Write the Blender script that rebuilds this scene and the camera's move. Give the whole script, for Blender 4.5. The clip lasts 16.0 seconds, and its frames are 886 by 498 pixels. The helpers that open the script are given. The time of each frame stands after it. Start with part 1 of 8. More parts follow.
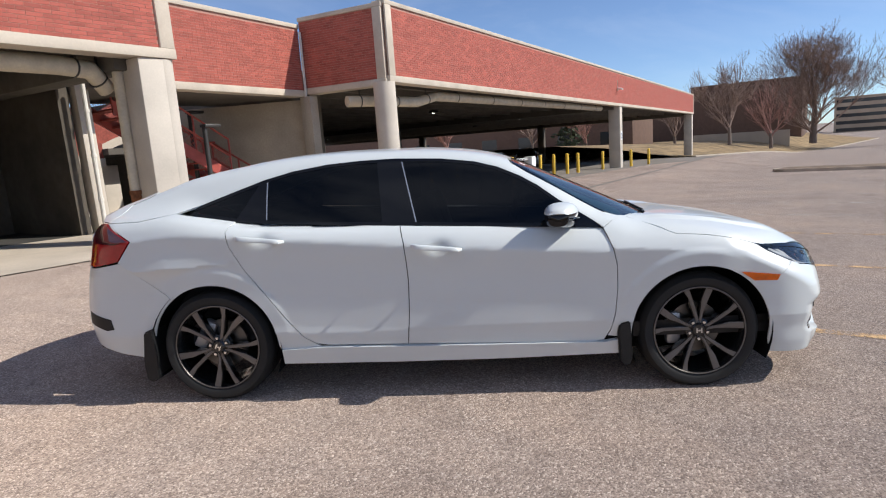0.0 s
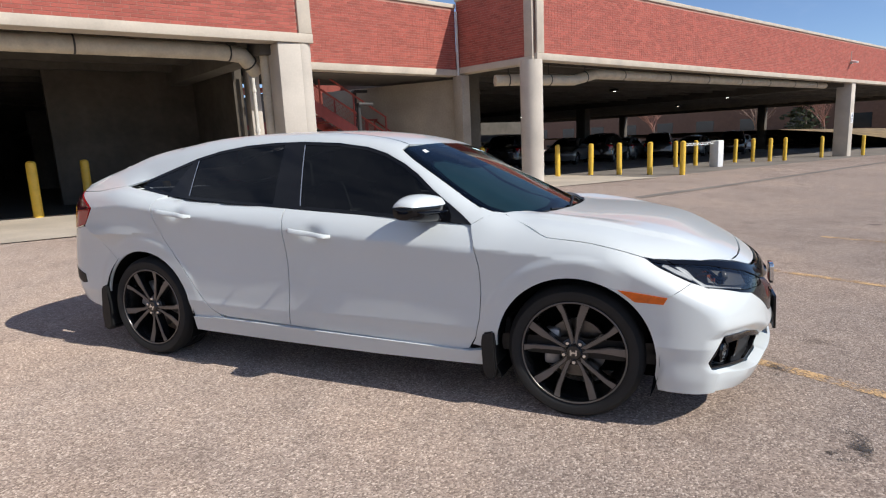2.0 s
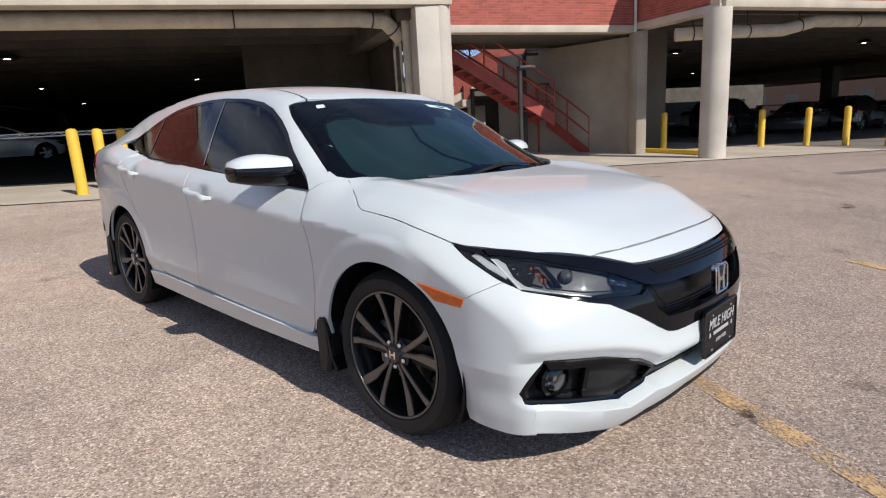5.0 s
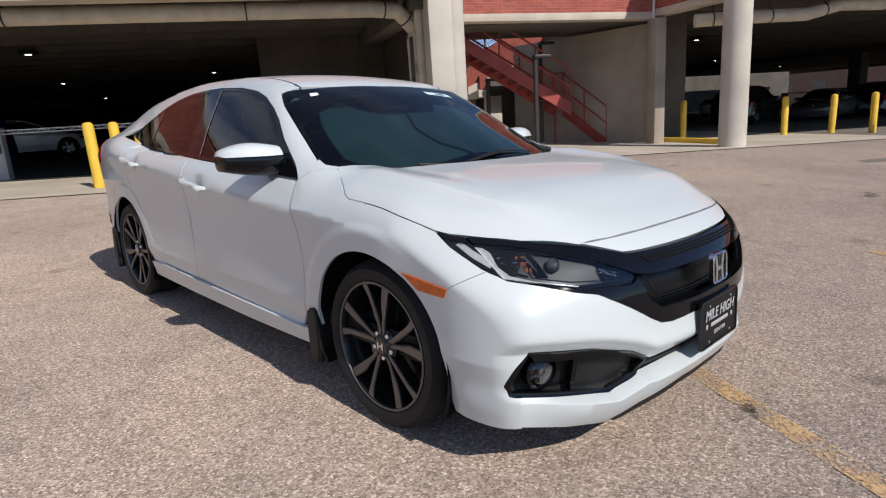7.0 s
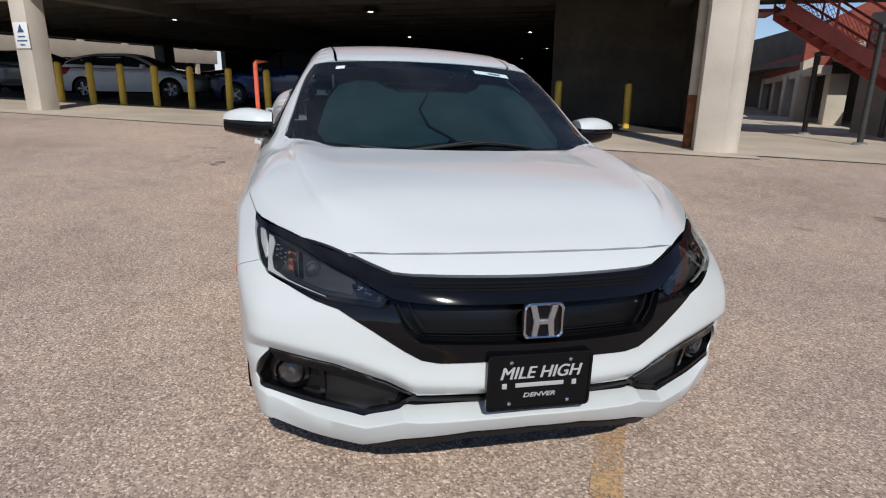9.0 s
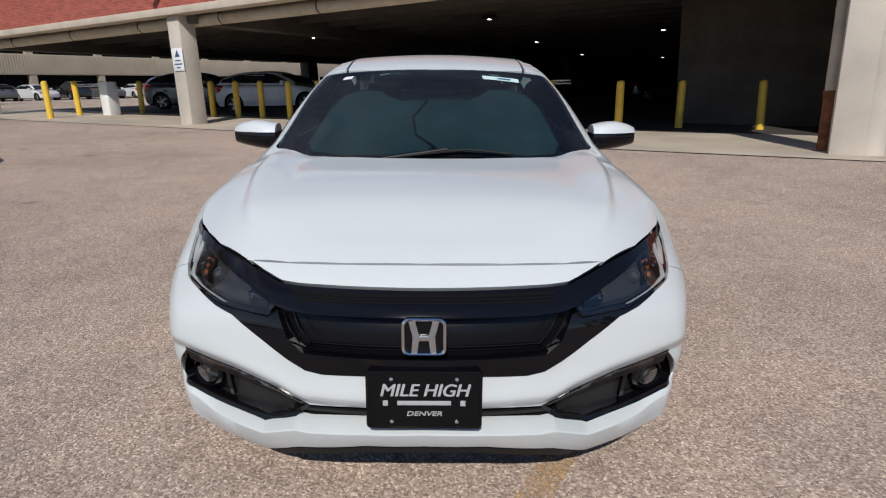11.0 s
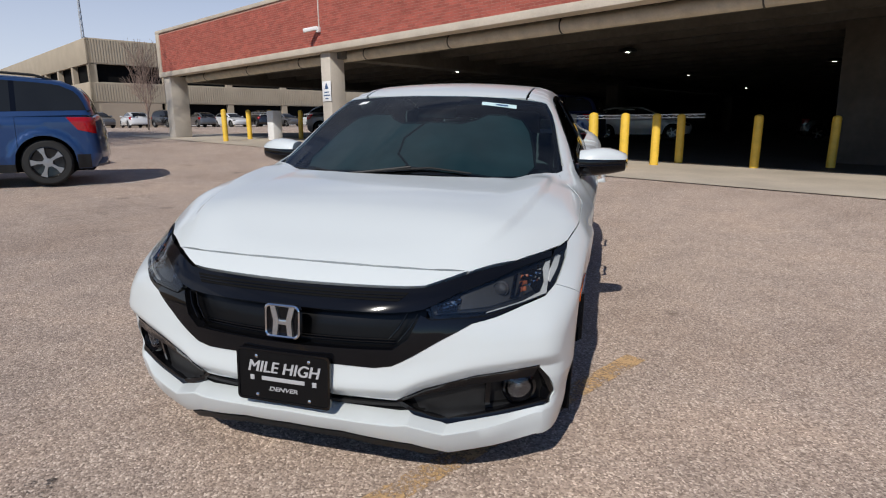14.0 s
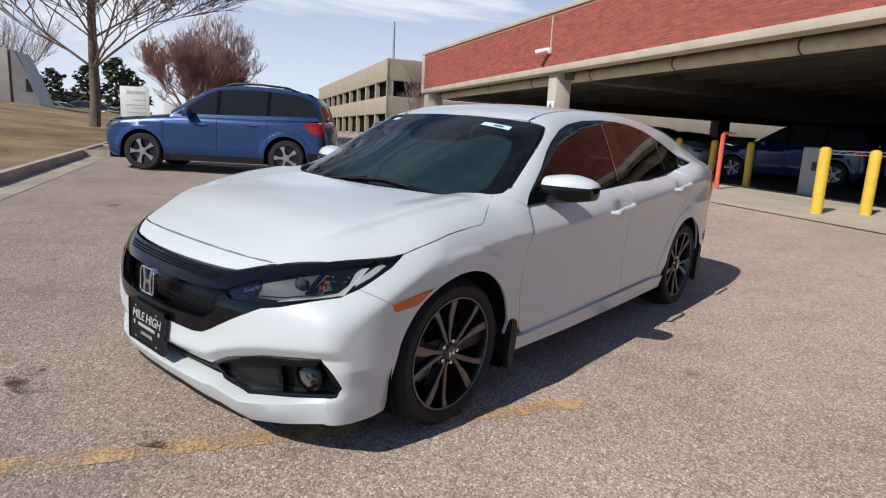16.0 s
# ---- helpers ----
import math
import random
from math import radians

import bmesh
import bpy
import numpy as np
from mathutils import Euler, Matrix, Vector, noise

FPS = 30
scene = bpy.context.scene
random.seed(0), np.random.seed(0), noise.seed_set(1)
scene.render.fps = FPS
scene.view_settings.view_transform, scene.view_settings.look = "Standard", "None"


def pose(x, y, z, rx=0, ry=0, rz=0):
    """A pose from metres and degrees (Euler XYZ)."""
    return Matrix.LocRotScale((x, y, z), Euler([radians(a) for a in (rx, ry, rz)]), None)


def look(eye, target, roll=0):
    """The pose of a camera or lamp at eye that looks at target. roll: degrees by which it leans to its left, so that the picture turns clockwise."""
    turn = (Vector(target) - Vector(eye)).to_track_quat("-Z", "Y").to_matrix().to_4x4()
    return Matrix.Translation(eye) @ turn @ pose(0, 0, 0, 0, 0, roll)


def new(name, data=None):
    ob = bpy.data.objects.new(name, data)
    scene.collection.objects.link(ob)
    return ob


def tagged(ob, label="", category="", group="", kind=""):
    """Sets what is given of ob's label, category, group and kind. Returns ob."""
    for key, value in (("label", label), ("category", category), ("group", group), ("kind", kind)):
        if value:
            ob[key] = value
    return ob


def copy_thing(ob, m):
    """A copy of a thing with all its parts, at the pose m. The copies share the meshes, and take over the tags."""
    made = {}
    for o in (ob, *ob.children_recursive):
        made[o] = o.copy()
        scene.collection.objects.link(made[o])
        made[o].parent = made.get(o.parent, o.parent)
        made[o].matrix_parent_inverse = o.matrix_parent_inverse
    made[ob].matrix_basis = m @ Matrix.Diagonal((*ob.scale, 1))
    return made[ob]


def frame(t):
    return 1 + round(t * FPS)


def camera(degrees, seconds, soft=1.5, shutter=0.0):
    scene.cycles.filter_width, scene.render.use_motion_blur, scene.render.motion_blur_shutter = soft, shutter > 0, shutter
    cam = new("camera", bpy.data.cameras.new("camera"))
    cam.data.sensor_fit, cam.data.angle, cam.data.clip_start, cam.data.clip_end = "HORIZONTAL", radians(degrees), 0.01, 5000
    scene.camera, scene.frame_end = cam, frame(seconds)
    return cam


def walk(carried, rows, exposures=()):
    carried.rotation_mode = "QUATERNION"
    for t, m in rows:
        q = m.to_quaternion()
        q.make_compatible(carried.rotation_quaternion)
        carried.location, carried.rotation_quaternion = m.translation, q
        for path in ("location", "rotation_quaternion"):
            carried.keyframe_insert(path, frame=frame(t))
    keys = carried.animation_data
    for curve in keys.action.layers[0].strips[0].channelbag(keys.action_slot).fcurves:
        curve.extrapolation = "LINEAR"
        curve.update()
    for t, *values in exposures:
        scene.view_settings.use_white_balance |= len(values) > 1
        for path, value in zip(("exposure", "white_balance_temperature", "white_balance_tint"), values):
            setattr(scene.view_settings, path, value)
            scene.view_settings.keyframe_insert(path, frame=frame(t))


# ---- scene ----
# World: z is plumb. The white car's own axes lean a little against it, as the lot falls towards the street.
LEAN = Matrix(((0.999905, -0.000179, 0.013791), (-0.000179, 0.999662, 0.02598), (-0.013791, -0.02598, 0.999567))).to_4x4()
cam = camera(73.7, 16.0, soft=1.15)
PATH = [
    (0, (0.182, -4.032, 1.294), (0.054, -2.057, 1.01), -3.1),
    (0.5, (0.625, -4.036, 1.28), (0.342, -2.074, 1.015), -3.0),
    (1, (1.051, -3.92, 1.256), (0.605, -1.99, 0.984), -2.3),
    (1.5, (1.462, -3.732, 1.265), (0.842, -1.856, 0.955), -1.8),
    (2, (1.842, -3.494, 1.267), (1.065, -1.681, 0.94), -1.4),
    (2.5, (2.155, -3.17, 1.257), (1.239, -1.429, 0.897), -0.9),
    (3, (2.457, -2.857, 1.241), (1.388, -1.209, 0.864), -1.1),
    (3.5, (2.665, -2.556, 1.224), (1.476, -1.0, 0.821), -1.0),
    (6, (2.994, -2.162, 1.148), (1.605, -0.78, 0.746), -1.8),
    (6.5, (2.987, -2.146, 1.148), (1.604, -0.761, 0.736), -1.9),
    (7, (3.004, -2.081, 1.142), (1.597, -0.729, 0.706), -2.0),
    (7.5, (3.199, -1.81, 1.137), (1.698, -0.586, 0.638), -0.4),
    (8, (3.41, -1.458, 1.179), (1.765, -0.452, 0.651), 2.5),
    (8.5, (3.544, -1.031, 1.23), (1.764, -0.308, 0.677), 3.3),
    (9, (3.668, -0.646, 1.245), (1.801, -0.198, 0.686), 2.5),
    (9.5, (3.692, -0.327, 1.248), (1.788, -0.111, 0.676), 1.9),
    (10, (3.697, -0.075, 1.268), (1.784, -0.007, 0.691), 0.9),
    (12.5, (3.665, 0.092, 1.235), (1.74, 0.052, 0.695), -0.2),
    (13, (3.652, 0.156, 1.226), (1.726, 0.057, 0.695), -0.7),
    (13.5, (3.734, 0.489, 1.222), (1.818, 0.202, 0.722), -0.9),
    (14, (3.757, 0.912, 1.229), (1.875, 0.41, 0.776), 0.9),
    (14.5, (3.669, 1.334, 1.252), (1.854, 0.624, 0.805), 2.3),
    (15, (3.571, 1.732, 1.264), (1.852, 0.815, 0.813), 2.6),
    (15.5, (3.383, 2.041, 1.264), (1.772, 0.94, 0.824), 3.2),
    (16, (3.19, 2.288, 1.28), (1.692, 1.033, 0.854), 3.8),
]
EXPOSURE = [(0.0, 0.22), (1.5, 0.15), (3.5, 0.08), (7.0, -0.12), (9.0, -0.29), (13.0, -0.36), (14.5, -0.25), (16.0, -0.13)]
walk(cam, [(t, LEAN @ look(eye, aim, roll)) for t, eye, aim, roll in PATH], EXPOSURE)

# ---- light ----
TO_SUN = (LEAN @ Vector((1.15, -0.08, 1.0))).normalized()
world = bpy.data.worlds.new("sky")
scene.world = world
world.use_nodes = True
wn, wl = world.node_tree.nodes, world.node_tree.links
sky = wn.new("ShaderNodeTexSky")
sky.sky_type, sky.sun_disc = "NISHITA", False
sky.sun_elevation = math.asin(TO_SUN.z)
sky.sun_rotation = math.atan2(TO_SUN.x, TO_SUN.y)
sky.altitude, sky.air_density, sky.dust_density, sky.ozone_density = 1600, 0.9, 0.15, 1.6
wcoord = wn.new("ShaderNodeTexCoord")
wmap = wn.new("ShaderNodeMapping")
wmap.inputs["Scale"].default_value = (1.0, 0.55, 3.4)
wmap.inputs["Rotation"].default_value = (0.2, 0.1, 0.7)
wl.new(wcoord.outputs["Generated"], wmap.inputs[0])
wnoise = wn.new("ShaderNodeTexNoise")
wnoise.inputs["Scale"].default_value, wnoise.inputs["Detail"].default_value = 2.2, 9
wnoise.inputs["Roughness"].default_value, wnoise.inputs["Distortion"].default_value = 0.62, 0.6
wl.new(wmap.outputs[0], wnoise.inputs["Vector"])
wramp = wn.new("ShaderNodeValToRGB")
wramp.color_ramp.elements[0].position, wramp.color_ramp.elements[1].position = 0.36, 0.64
wl.new(wnoise.outputs[0], wramp.inputs[0])
wmix = wn.new("ShaderNodeMixRGB")
wmix.inputs[2].default_value = (9.8, 10.2, 11.2, 1)
wdot = wn.new("ShaderNodeVectorMath")
wdot.operation = "DOT_PRODUCT"
wdot.inputs[1].default_value = (-0.62, -0.72, 0.30)
wl.new(wcoord.outputs["Generated"], wdot.inputs[0])
wside = wn.new("ShaderNodeMapRange")
wside.inputs["From Min"].default_value, wside.inputs["From Max"].default_value = -0.15, 0.75
wside.inputs["To Min"].default_value, wside.inputs["To Max"].default_value = 0.12, 1.0
wl.new(wdot.outputs["Value"], wside.inputs[0])
wmul = wn.new("ShaderNodeMath")
wmul.operation = "MULTIPLY"
wl.new(wramp.outputs[0], wmul.inputs[0])
wl.new(wside.outputs[0], wmul.inputs[1])
# thin haze low over the cloudy side
wsep = wn.new("ShaderNodeSeparateXYZ")
wl.new(wcoord.outputs["Generated"], wsep.inputs[0])
whaze = wn.new("ShaderNodeMapRange")
whaze.inputs["From Min"].default_value, whaze.inputs["From Max"].default_value = 0.02, 0.42
whaze.inputs["To Min"].default_value, whaze.inputs["To Max"].default_value = 0.85, 0.0
wl.new(wsep.outputs[2], whaze.inputs[0])
wband = wn.new("ShaderNodeMath")
wband.operation = "MULTIPLY"
wl.new(whaze.outputs[0], wband.inputs[0])
wl.new(wside.outputs[0], wband.inputs[1])
wmax = wn.new("ShaderNodeMath")
wmax.operation = "MAXIMUM"
wl.new(wmul.outputs[0], wmax.inputs[0])
wl.new(wband.outputs[0], wmax.inputs[1])
wlow = wn.new("ShaderNodeMapRange")
wlow.interpolation_type = "SMOOTHSTEP"
wlow.inputs["From Min"].default_value, wlow.inputs["From Max"].default_value = 0.30, 0.62
wlow.inputs["To Min"].default_value, wlow.inputs["To Max"].default_value = 1.0, 0.45
wl.new(wsep.outputs[2], wlow.inputs[0])
wthin = wn.new("ShaderNodeMath")
wthin.operation = "MULTIPLY"
wl.new(wmax.outputs[0], wthin.inputs[0])
wl.new(wlow.outputs[0], wthin.inputs[1])
wl.new(wthin.outputs[0], wmix.inputs[0])
wtint = wn.new("ShaderNodeMixRGB")
wtint.blend_type, wtint.inputs[0].default_value, wtint.inputs[2].default_value = "MULTIPLY", 1.0, (0.78, 0.975, 1.22, 1)
wl.new(sky.outputs[0], wtint.inputs[1])
wl.new(wtint.outputs[0], wmix.inputs[1])
wl.new(wmix.outputs[0], wn["Background"].inputs[0])
wn["Background"].inputs[1].default_value = 0.093
sun = new("sun", bpy.data.lights.new("sun", "SUN"))
sun.data.energy, sun.data.angle, sun.data.color = 4.5, radians(0.53), (1.0, 0.955, 0.88)
sun.matrix_world = look((0, 0, 40), Vector((0, 0, 40)) - TO_SUN)


# ---- materials ----
def mat(name, color, rough=0.6, metal=0.0, vary=0.12, scale=6.0, bump=0.0, bump_scale=60.0, coat=0.0, random_by="", spec=0.5, fine=0.06, fine_scale=90.0):
    """A surface with variation at two scales, optional relief, and a random shade from piece to piece."""
    m = bpy.data.materials.new(name)
    m.use_nodes = True
    n, l = m.node_tree.nodes, m.node_tree.links
    b = n["Principled BSDF"]
    b.inputs["Roughness"].default_value, b.inputs["Metallic"].default_value = rough, metal
    b.inputs["Coat Weight"].default_value, b.inputs["Coat Roughness"].default_value = coat, 0.03
    b.inputs["Specular IOR Level"].default_value = spec
    co = n.new("ShaderNodeTexCoord")
    out = None
    rgb = n.new("ShaderNodeRGB")
    rgb.outputs[0].default_value = (*color, 1)
    out = rgb.outputs[0]
    value = None
    for amount, sc in ((vary, scale), (fine, fine_scale)):
        if amount <= 0:
            continue
        t = n.new("ShaderNodeTexNoise")
        t.inputs["Scale"].default_value, t.inputs["Detail"].default_value = sc, 5
        l.new(co.outputs["Object"], t.inputs["Vector"])
        r = n.new("ShaderNodeMapRange")
        r.inputs["From Min"].default_value, r.inputs["From Max"].default_value = 0.3, 0.7
        r.inputs["To Min"].default_value, r.inputs["To Max"].default_value = 1 - amount, 1 + amount
        l.new(t.outputs[0], r.inputs[0])
        hs = n.new("ShaderNodeHueSaturation")
        l.new(r.outputs[0], hs.inputs["Value"])
        l.new(out, hs.inputs["Color"])
        out = hs.outputs[0]
    if random_by:
        src = n.new("ShaderNodeObjectInfo").outputs["Random"] if random_by == "object" else n.new("ShaderNodeNewGeometry").outputs["Random Per Island"]
        r = n.new("ShaderNodeMapRange")
        r.inputs["To Min"].default_value, r.inputs["To Max"].default_value = 0.80, 1.16
        l.new(src, r.inputs[0])
        hs = n.new("ShaderNodeHueSaturation")
        l.new(r.outputs[0], hs.inputs["Value"])
        l.new(out, hs.inputs["Color"])
        out = hs.outputs[0]
    l.new(out, b.inputs["Base Color"])
    if bump > 0:
        t = n.new("ShaderNodeTexNoise")
        t.inputs["Scale"].default_value, t.inputs["Detail"].default_value = bump_scale, 4
        l.new(co.outputs["Object"], t.inputs["Vector"])
        bp = n.new("ShaderNodeBump")
        bp.inputs["Strength"].default_value, bp.inputs["Distance"].default_value = bump, 0.01
        l.new(t.outputs[0], bp.inputs["Height"])
        l.new(bp.outputs[0], b.inputs["Normal"])
    return m


def glowing(name, color, strength):
    m = bpy.data.materials.new(name)
    m.use_nodes = True
    b = m.node_tree.nodes["Principled BSDF"]
    b.inputs["Base Color"].default_value = (*color, 1)
    b.inputs["Emission Color"].default_value = (*color, 1)
    b.inputs["Emission Strength"].default_value = strength
    return m


def glass(name, color, rough=0.0, ior=1.5):
    """Tinted glass: a clear coat over a tint that lets part of the light through."""
    m = bpy.data.materials.new(name)
    m.use_nodes = True
    n, l = m.node_tree.nodes, m.node_tree.links
    n.remove(n["Principled BSDF"])
    tr = n.new("ShaderNodeBsdfTransparent")
    tr.inputs[0].default_value = (*color, 1)
    gl = n.new("ShaderNodeBsdfGlossy")
    gl.inputs["Roughness"].default_value = rough
    fr = n.new("ShaderNodeFresnel")
    fr.inputs[0].default_value = ior
    mx = n.new("ShaderNodeMixShader")
    l.new(fr.outputs[0], mx.inputs[0])
    l.new(tr.outputs[0], mx.inputs[1])
    l.new(gl.outputs[0], mx.inputs[2])
    l.new(mx.outputs[0], n["Material Output"].inputs[0])
    return m


def asphalt_material():
    m = bpy.data.materials.new("asphalt")
    m.use_nodes = True
    n, l = m.node_tree.nodes, m.node_tree.links
    b = n["Principled BSDF"]
    b.inputs["Roughness"].default_value = 0.88
    b.inputs["Diffuse Roughness"].default_value = 0.6
    b.inputs["Specular IOR Level"].default_value = 0.3
    co = n.new("ShaderNodeTexCoord")

    def noise_node(sc, detail, rough=0.5):
        t = n.new("ShaderNodeTexNoise")
        t.inputs["Scale"].default_value, t.inputs["Detail"].default_value, t.inputs["Roughness"].default_value = sc, detail, rough
        l.new(co.outputs["Object"], t.inputs["Vector"])
        return t

    def ramp(src, *stops):
        r = n.new("ShaderNodeValToRGB")
        while len(r.color_ramp.elements) < len(stops):
            r.color_ramp.elements.new(0.5)
        for e, (p, c) in zip(r.color_ramp.elements, stops):
            e.position, e.color = p, (*c, 1)
        l.new(src, r.inputs[0])
        return r

    # stones of the chip seal, each with a shade of its own
    vo = n.new("ShaderNodeTexVoronoi")
    vo.inputs["Scale"].default_value = 130
    l.new(co.outputs["Object"], vo.inputs["Vector"])
    sep = n.new("ShaderNodeSeparateColor")
    l.new(vo.outputs["Color"], sep.inputs[0])
    stone = ramp(sep.outputs[0], (0.0, (0.185, 0.141, 0.116)), (0.35, (0.315, 0.246, 0.203)), (0.75, (0.425, 0.336, 0.277)), (0.9, (0.515, 0.418, 0.35)), (1.0, (0.68, 0.575, 0.49)))
    big = noise_node(0.35, 6, 0.6)
    tint = ramp(big.outputs[0], (0.3, (0.83, 0.8, 0.78)), (0.5, (1, 1, 1)), (0.72, (1.17, 1.12, 1.06)))
    mul = n.new("ShaderNodeMixRGB")
    mul.blend_type, mul.inputs[0].default_value = "MULTIPLY", 1
    l.new(stone.outputs[0], mul.inputs[1])
    l.new(tint.outputs[0], mul.inputs[2])
    mid = noise_node(3.1, 5, 0.6)
    tint2 = ramp(mid.outputs[0], (0.25, (0.82, 0.82, 0.83)), (0.5, (1, 1, 1)), (0.8, (1.1, 1.08, 1.05)))
    mul2 = n.new("ShaderNodeMixRGB")
    mul2.blend_type, mul2.inputs[0].default_value = "MULTIPLY", 1
    l.new(mul.outputs[0], mul2.inputs[1])
    l.new(tint2.outputs[0], mul2.inputs[2])
    # oil drips
    spots = noise_node(1.9, 2, 0.4)
    oil = ramp(spots.outputs[0], (0.70, (1, 1, 1)), (0.76, (0.45, 0.44, 0.43)))
    mul3 = n.new("ShaderNodeMixRGB")
    mul3.blend_type, mul3.inputs[0].default_value = "MULTIPLY", 0.75
    l.new(mul2.outputs[0], mul3.inputs[1])
    l.new(oil.outputs[0], mul3.inputs[2])
    l.new(mul3.outputs[0], b.inputs["Base Color"])
    bp = n.new("ShaderNodeBump")
    bp.inputs["Strength"].default_value, bp.inputs["Distance"].default_value = 0.6, 0.006
    l.new(vo.outputs["Distance"], bp.inputs["Height"])
    bp.invert = True
    l.new(bp.outputs[0], b.inputs["Normal"])
    return m


def worn_paint(name, color, keep):
    """Road paint that has worn off the stones: bare between the flakes."""
    m = bpy.data.materials.new(name)
    m.use_nodes = True
    n, l = m.node_tree.nodes, m.node_tree.links
    b = n["Principled BSDF"]
    b.inputs["Roughness"].default_value = 0.8
    co = n.new("ShaderNodeTexCoord")
    t = n.new("ShaderNodeTexNoise")
    t.inputs["Scale"].default_value, t.inputs["Detail"].default_value, t.inputs["Roughness"].default_value = 55, 4, 0.7
    l.new(co.outputs["Object"], t.inputs["Vector"])
    t2 = n.new("ShaderNodeTexNoise")
    t2.inputs["Scale"].default_value, t2.inputs["Detail"].default_value = 5, 3
    l.new(co.outputs["Object"], t2.inputs["Vector"])
    ad = n.new("ShaderNodeMath")
    ad.operation = "ADD"
    l.new(t.outputs[0], ad.inputs[0])
    l.new(t2.outputs[0], ad.inputs[1])
    r = n.new("ShaderNodeValToRGB")
    r.color_ramp.elements[0].position, r.color_ramp.elements[1].position = keep, keep + 0.12
    md = n.new("ShaderNodeMath")
    md.operation = "MULTIPLY"
    md.inputs[1].default_value = 0.5
    l.new(ad.outputs[0], md.inputs[0])
    l.new(md.outputs[0], r.inputs[0])
    b.inputs["Base Color"].default_value = (*color, 1)
    l.new(r.outputs[0], b.inputs["Alpha"])
    return m


ASPHALT = asphalt_material()
CONCRETE = mat("concrete", (0.53, 0.475, 0.405), 0.85, vary=0.14, scale=1.1, bump=0.06, bump_scale=40, fine=0.035, fine_scale=30)
# toned down for shade on the court wall, weathered as its column is
COURT_WALL = mat("weathered_shaded_court_concrete", (0.37, 0.315, 0.25), 0.9, vary=0.18, scale=0.9, bump=0.1, bump_scale=30, fine=0.08, fine_scale=20)
# stained wall concrete, darkened further to carry the shade inside the entrance
STAINED_SHADED = mat("stained_shaded_concrete", (0.09, 0.076, 0.06), 0.9, vary=0.3, scale=0.9, bump=0.2, bump_scale=20, fine=0.12, fine_scale=6)
# concrete of the garage interior, its shade put into the dark base colour
DECK_SHADED = mat("shaded_deck_concrete", (0.10, 0.088, 0.073), 0.9, vary=0.22, scale=0.9, bump=0.2, bump_scale=20, fine=0.1, fine_scale=9)
APRON = mat("apron_concrete", (0.50, 0.43, 0.345), 0.9, vary=0.16, scale=0.8, bump=0.25, bump_scale=40, fine=0.1, fine_scale=40)
# garage floor in a lighter tone, where sun reaches in under the deck
FLOOR_N = mat("lighter_garage_floor", (0.20, 0.175, 0.15), 0.9, vary=0.2, scale=0.7, fine=0.1, fine_scale=30)
# same floor near black: the shade under the deck is in the colour
FLOOR_SHADED = mat("shaded_garage_floor", (0.05, 0.046, 0.04), 0.9, vary=0.25, scale=0.7, fine=0.1, fine_scale=30)
TRIM = mat("cast_concrete_trim", (0.52, 0.452, 0.368), 0.8, vary=0.12, scale=1.8, bump=0.05, bump_scale=30, fine=0.05, fine_scale=30)
BRICK = mat("red_brick", (0.385, 0.098, 0.071), 0.85, vary=0.12, scale=3, bump=0.3, bump_scale=120, random_by="island", fine=0.1, fine_scale=60)
BRICK_ONE = mat("red_brick_single", (0.385, 0.098, 0.071), 0.85, vary=0.12, scale=3, bump=0.3, bump_scale=120, random_by="object", fine=0.1, fine_scale=60)
MORTAR = mat("mortar", (0.43, 0.235, 0.185), 0.95, vary=0.15, scale=8, bump=0.2)
PIPE = mat("painted_pipe", (0.56, 0.485, 0.365), 0.6, vary=0.14, scale=4, fine=0.06, fine_scale=30)
PALE_PIPE = mat("pale_pipe", (0.66, 0.63, 0.57), 0.5, vary=0.1, scale=4)
RUST = mat("rust", (0.20, 0.075, 0.03), 0.9, vary=0.4, scale=12, bump=0.4, bump_scale=60)
YELLOW = mat("bollard_yellow", (0.78, 0.50, 0.055), 0.45, vary=0.1, scale=5, bump=0.08, bump_scale=30, fine=0.05, fine_scale=30)
ORANGE = mat("hoop_orange", (0.72, 0.13, 0.07), 0.5, vary=0.12, scale=6)
STAIR_RED = mat("stair_red", (0.36, 0.066, 0.05), 0.5, vary=0.15, scale=4, bump=0.05)
STEEL = mat("dark_steel", (0.05, 0.047, 0.045), 0.5, metal=0.3, vary=0.2, scale=5)
GALV = mat("galvanised_steel", (0.45, 0.45, 0.45), 0.45, metal=0.7, vary=0.15, scale=8)
WHITE_P = mat("white_enamel", (0.78, 0.78, 0.77), 0.4, vary=0.06, scale=6)
GREY_P = mat("grey_enamel", (0.42, 0.43, 0.43), 0.45, vary=0.08, scale=6)
RED_P = mat("red_paint", (0.6, 0.03, 0.03), 0.5)
SIGN_BLUE = mat("sign_blue", (0.04, 0.09, 0.2), 0.5)
LAMP = glowing("lamp_glow", (1.0, 0.95, 0.86), 9.0)
LINE_Y = worn_paint("yellow_line", (0.62, 0.40, 0.20), 0.435)
LINE_W = worn_paint("white_line", (0.56, 0.53, 0.47), 0.47)
GRASS = mat("dry_grass", (0.25, 0.172, 0.085), 0.95, vary=0.45, scale=0.6, bump=0.8, bump_scale=40, fine=0.3, fine_scale=26)
SOIL = mat("soil", (0.2, 0.145, 0.1), 0.95, vary=0.3, scale=2, bump=0.8, bump_scale=25, fine=0.3, fine_scale=20)
KERB = mat("kerb_concrete", (0.40, 0.34, 0.275), 0.9, vary=0.2, scale=2, bump=0.3, bump_scale=40)
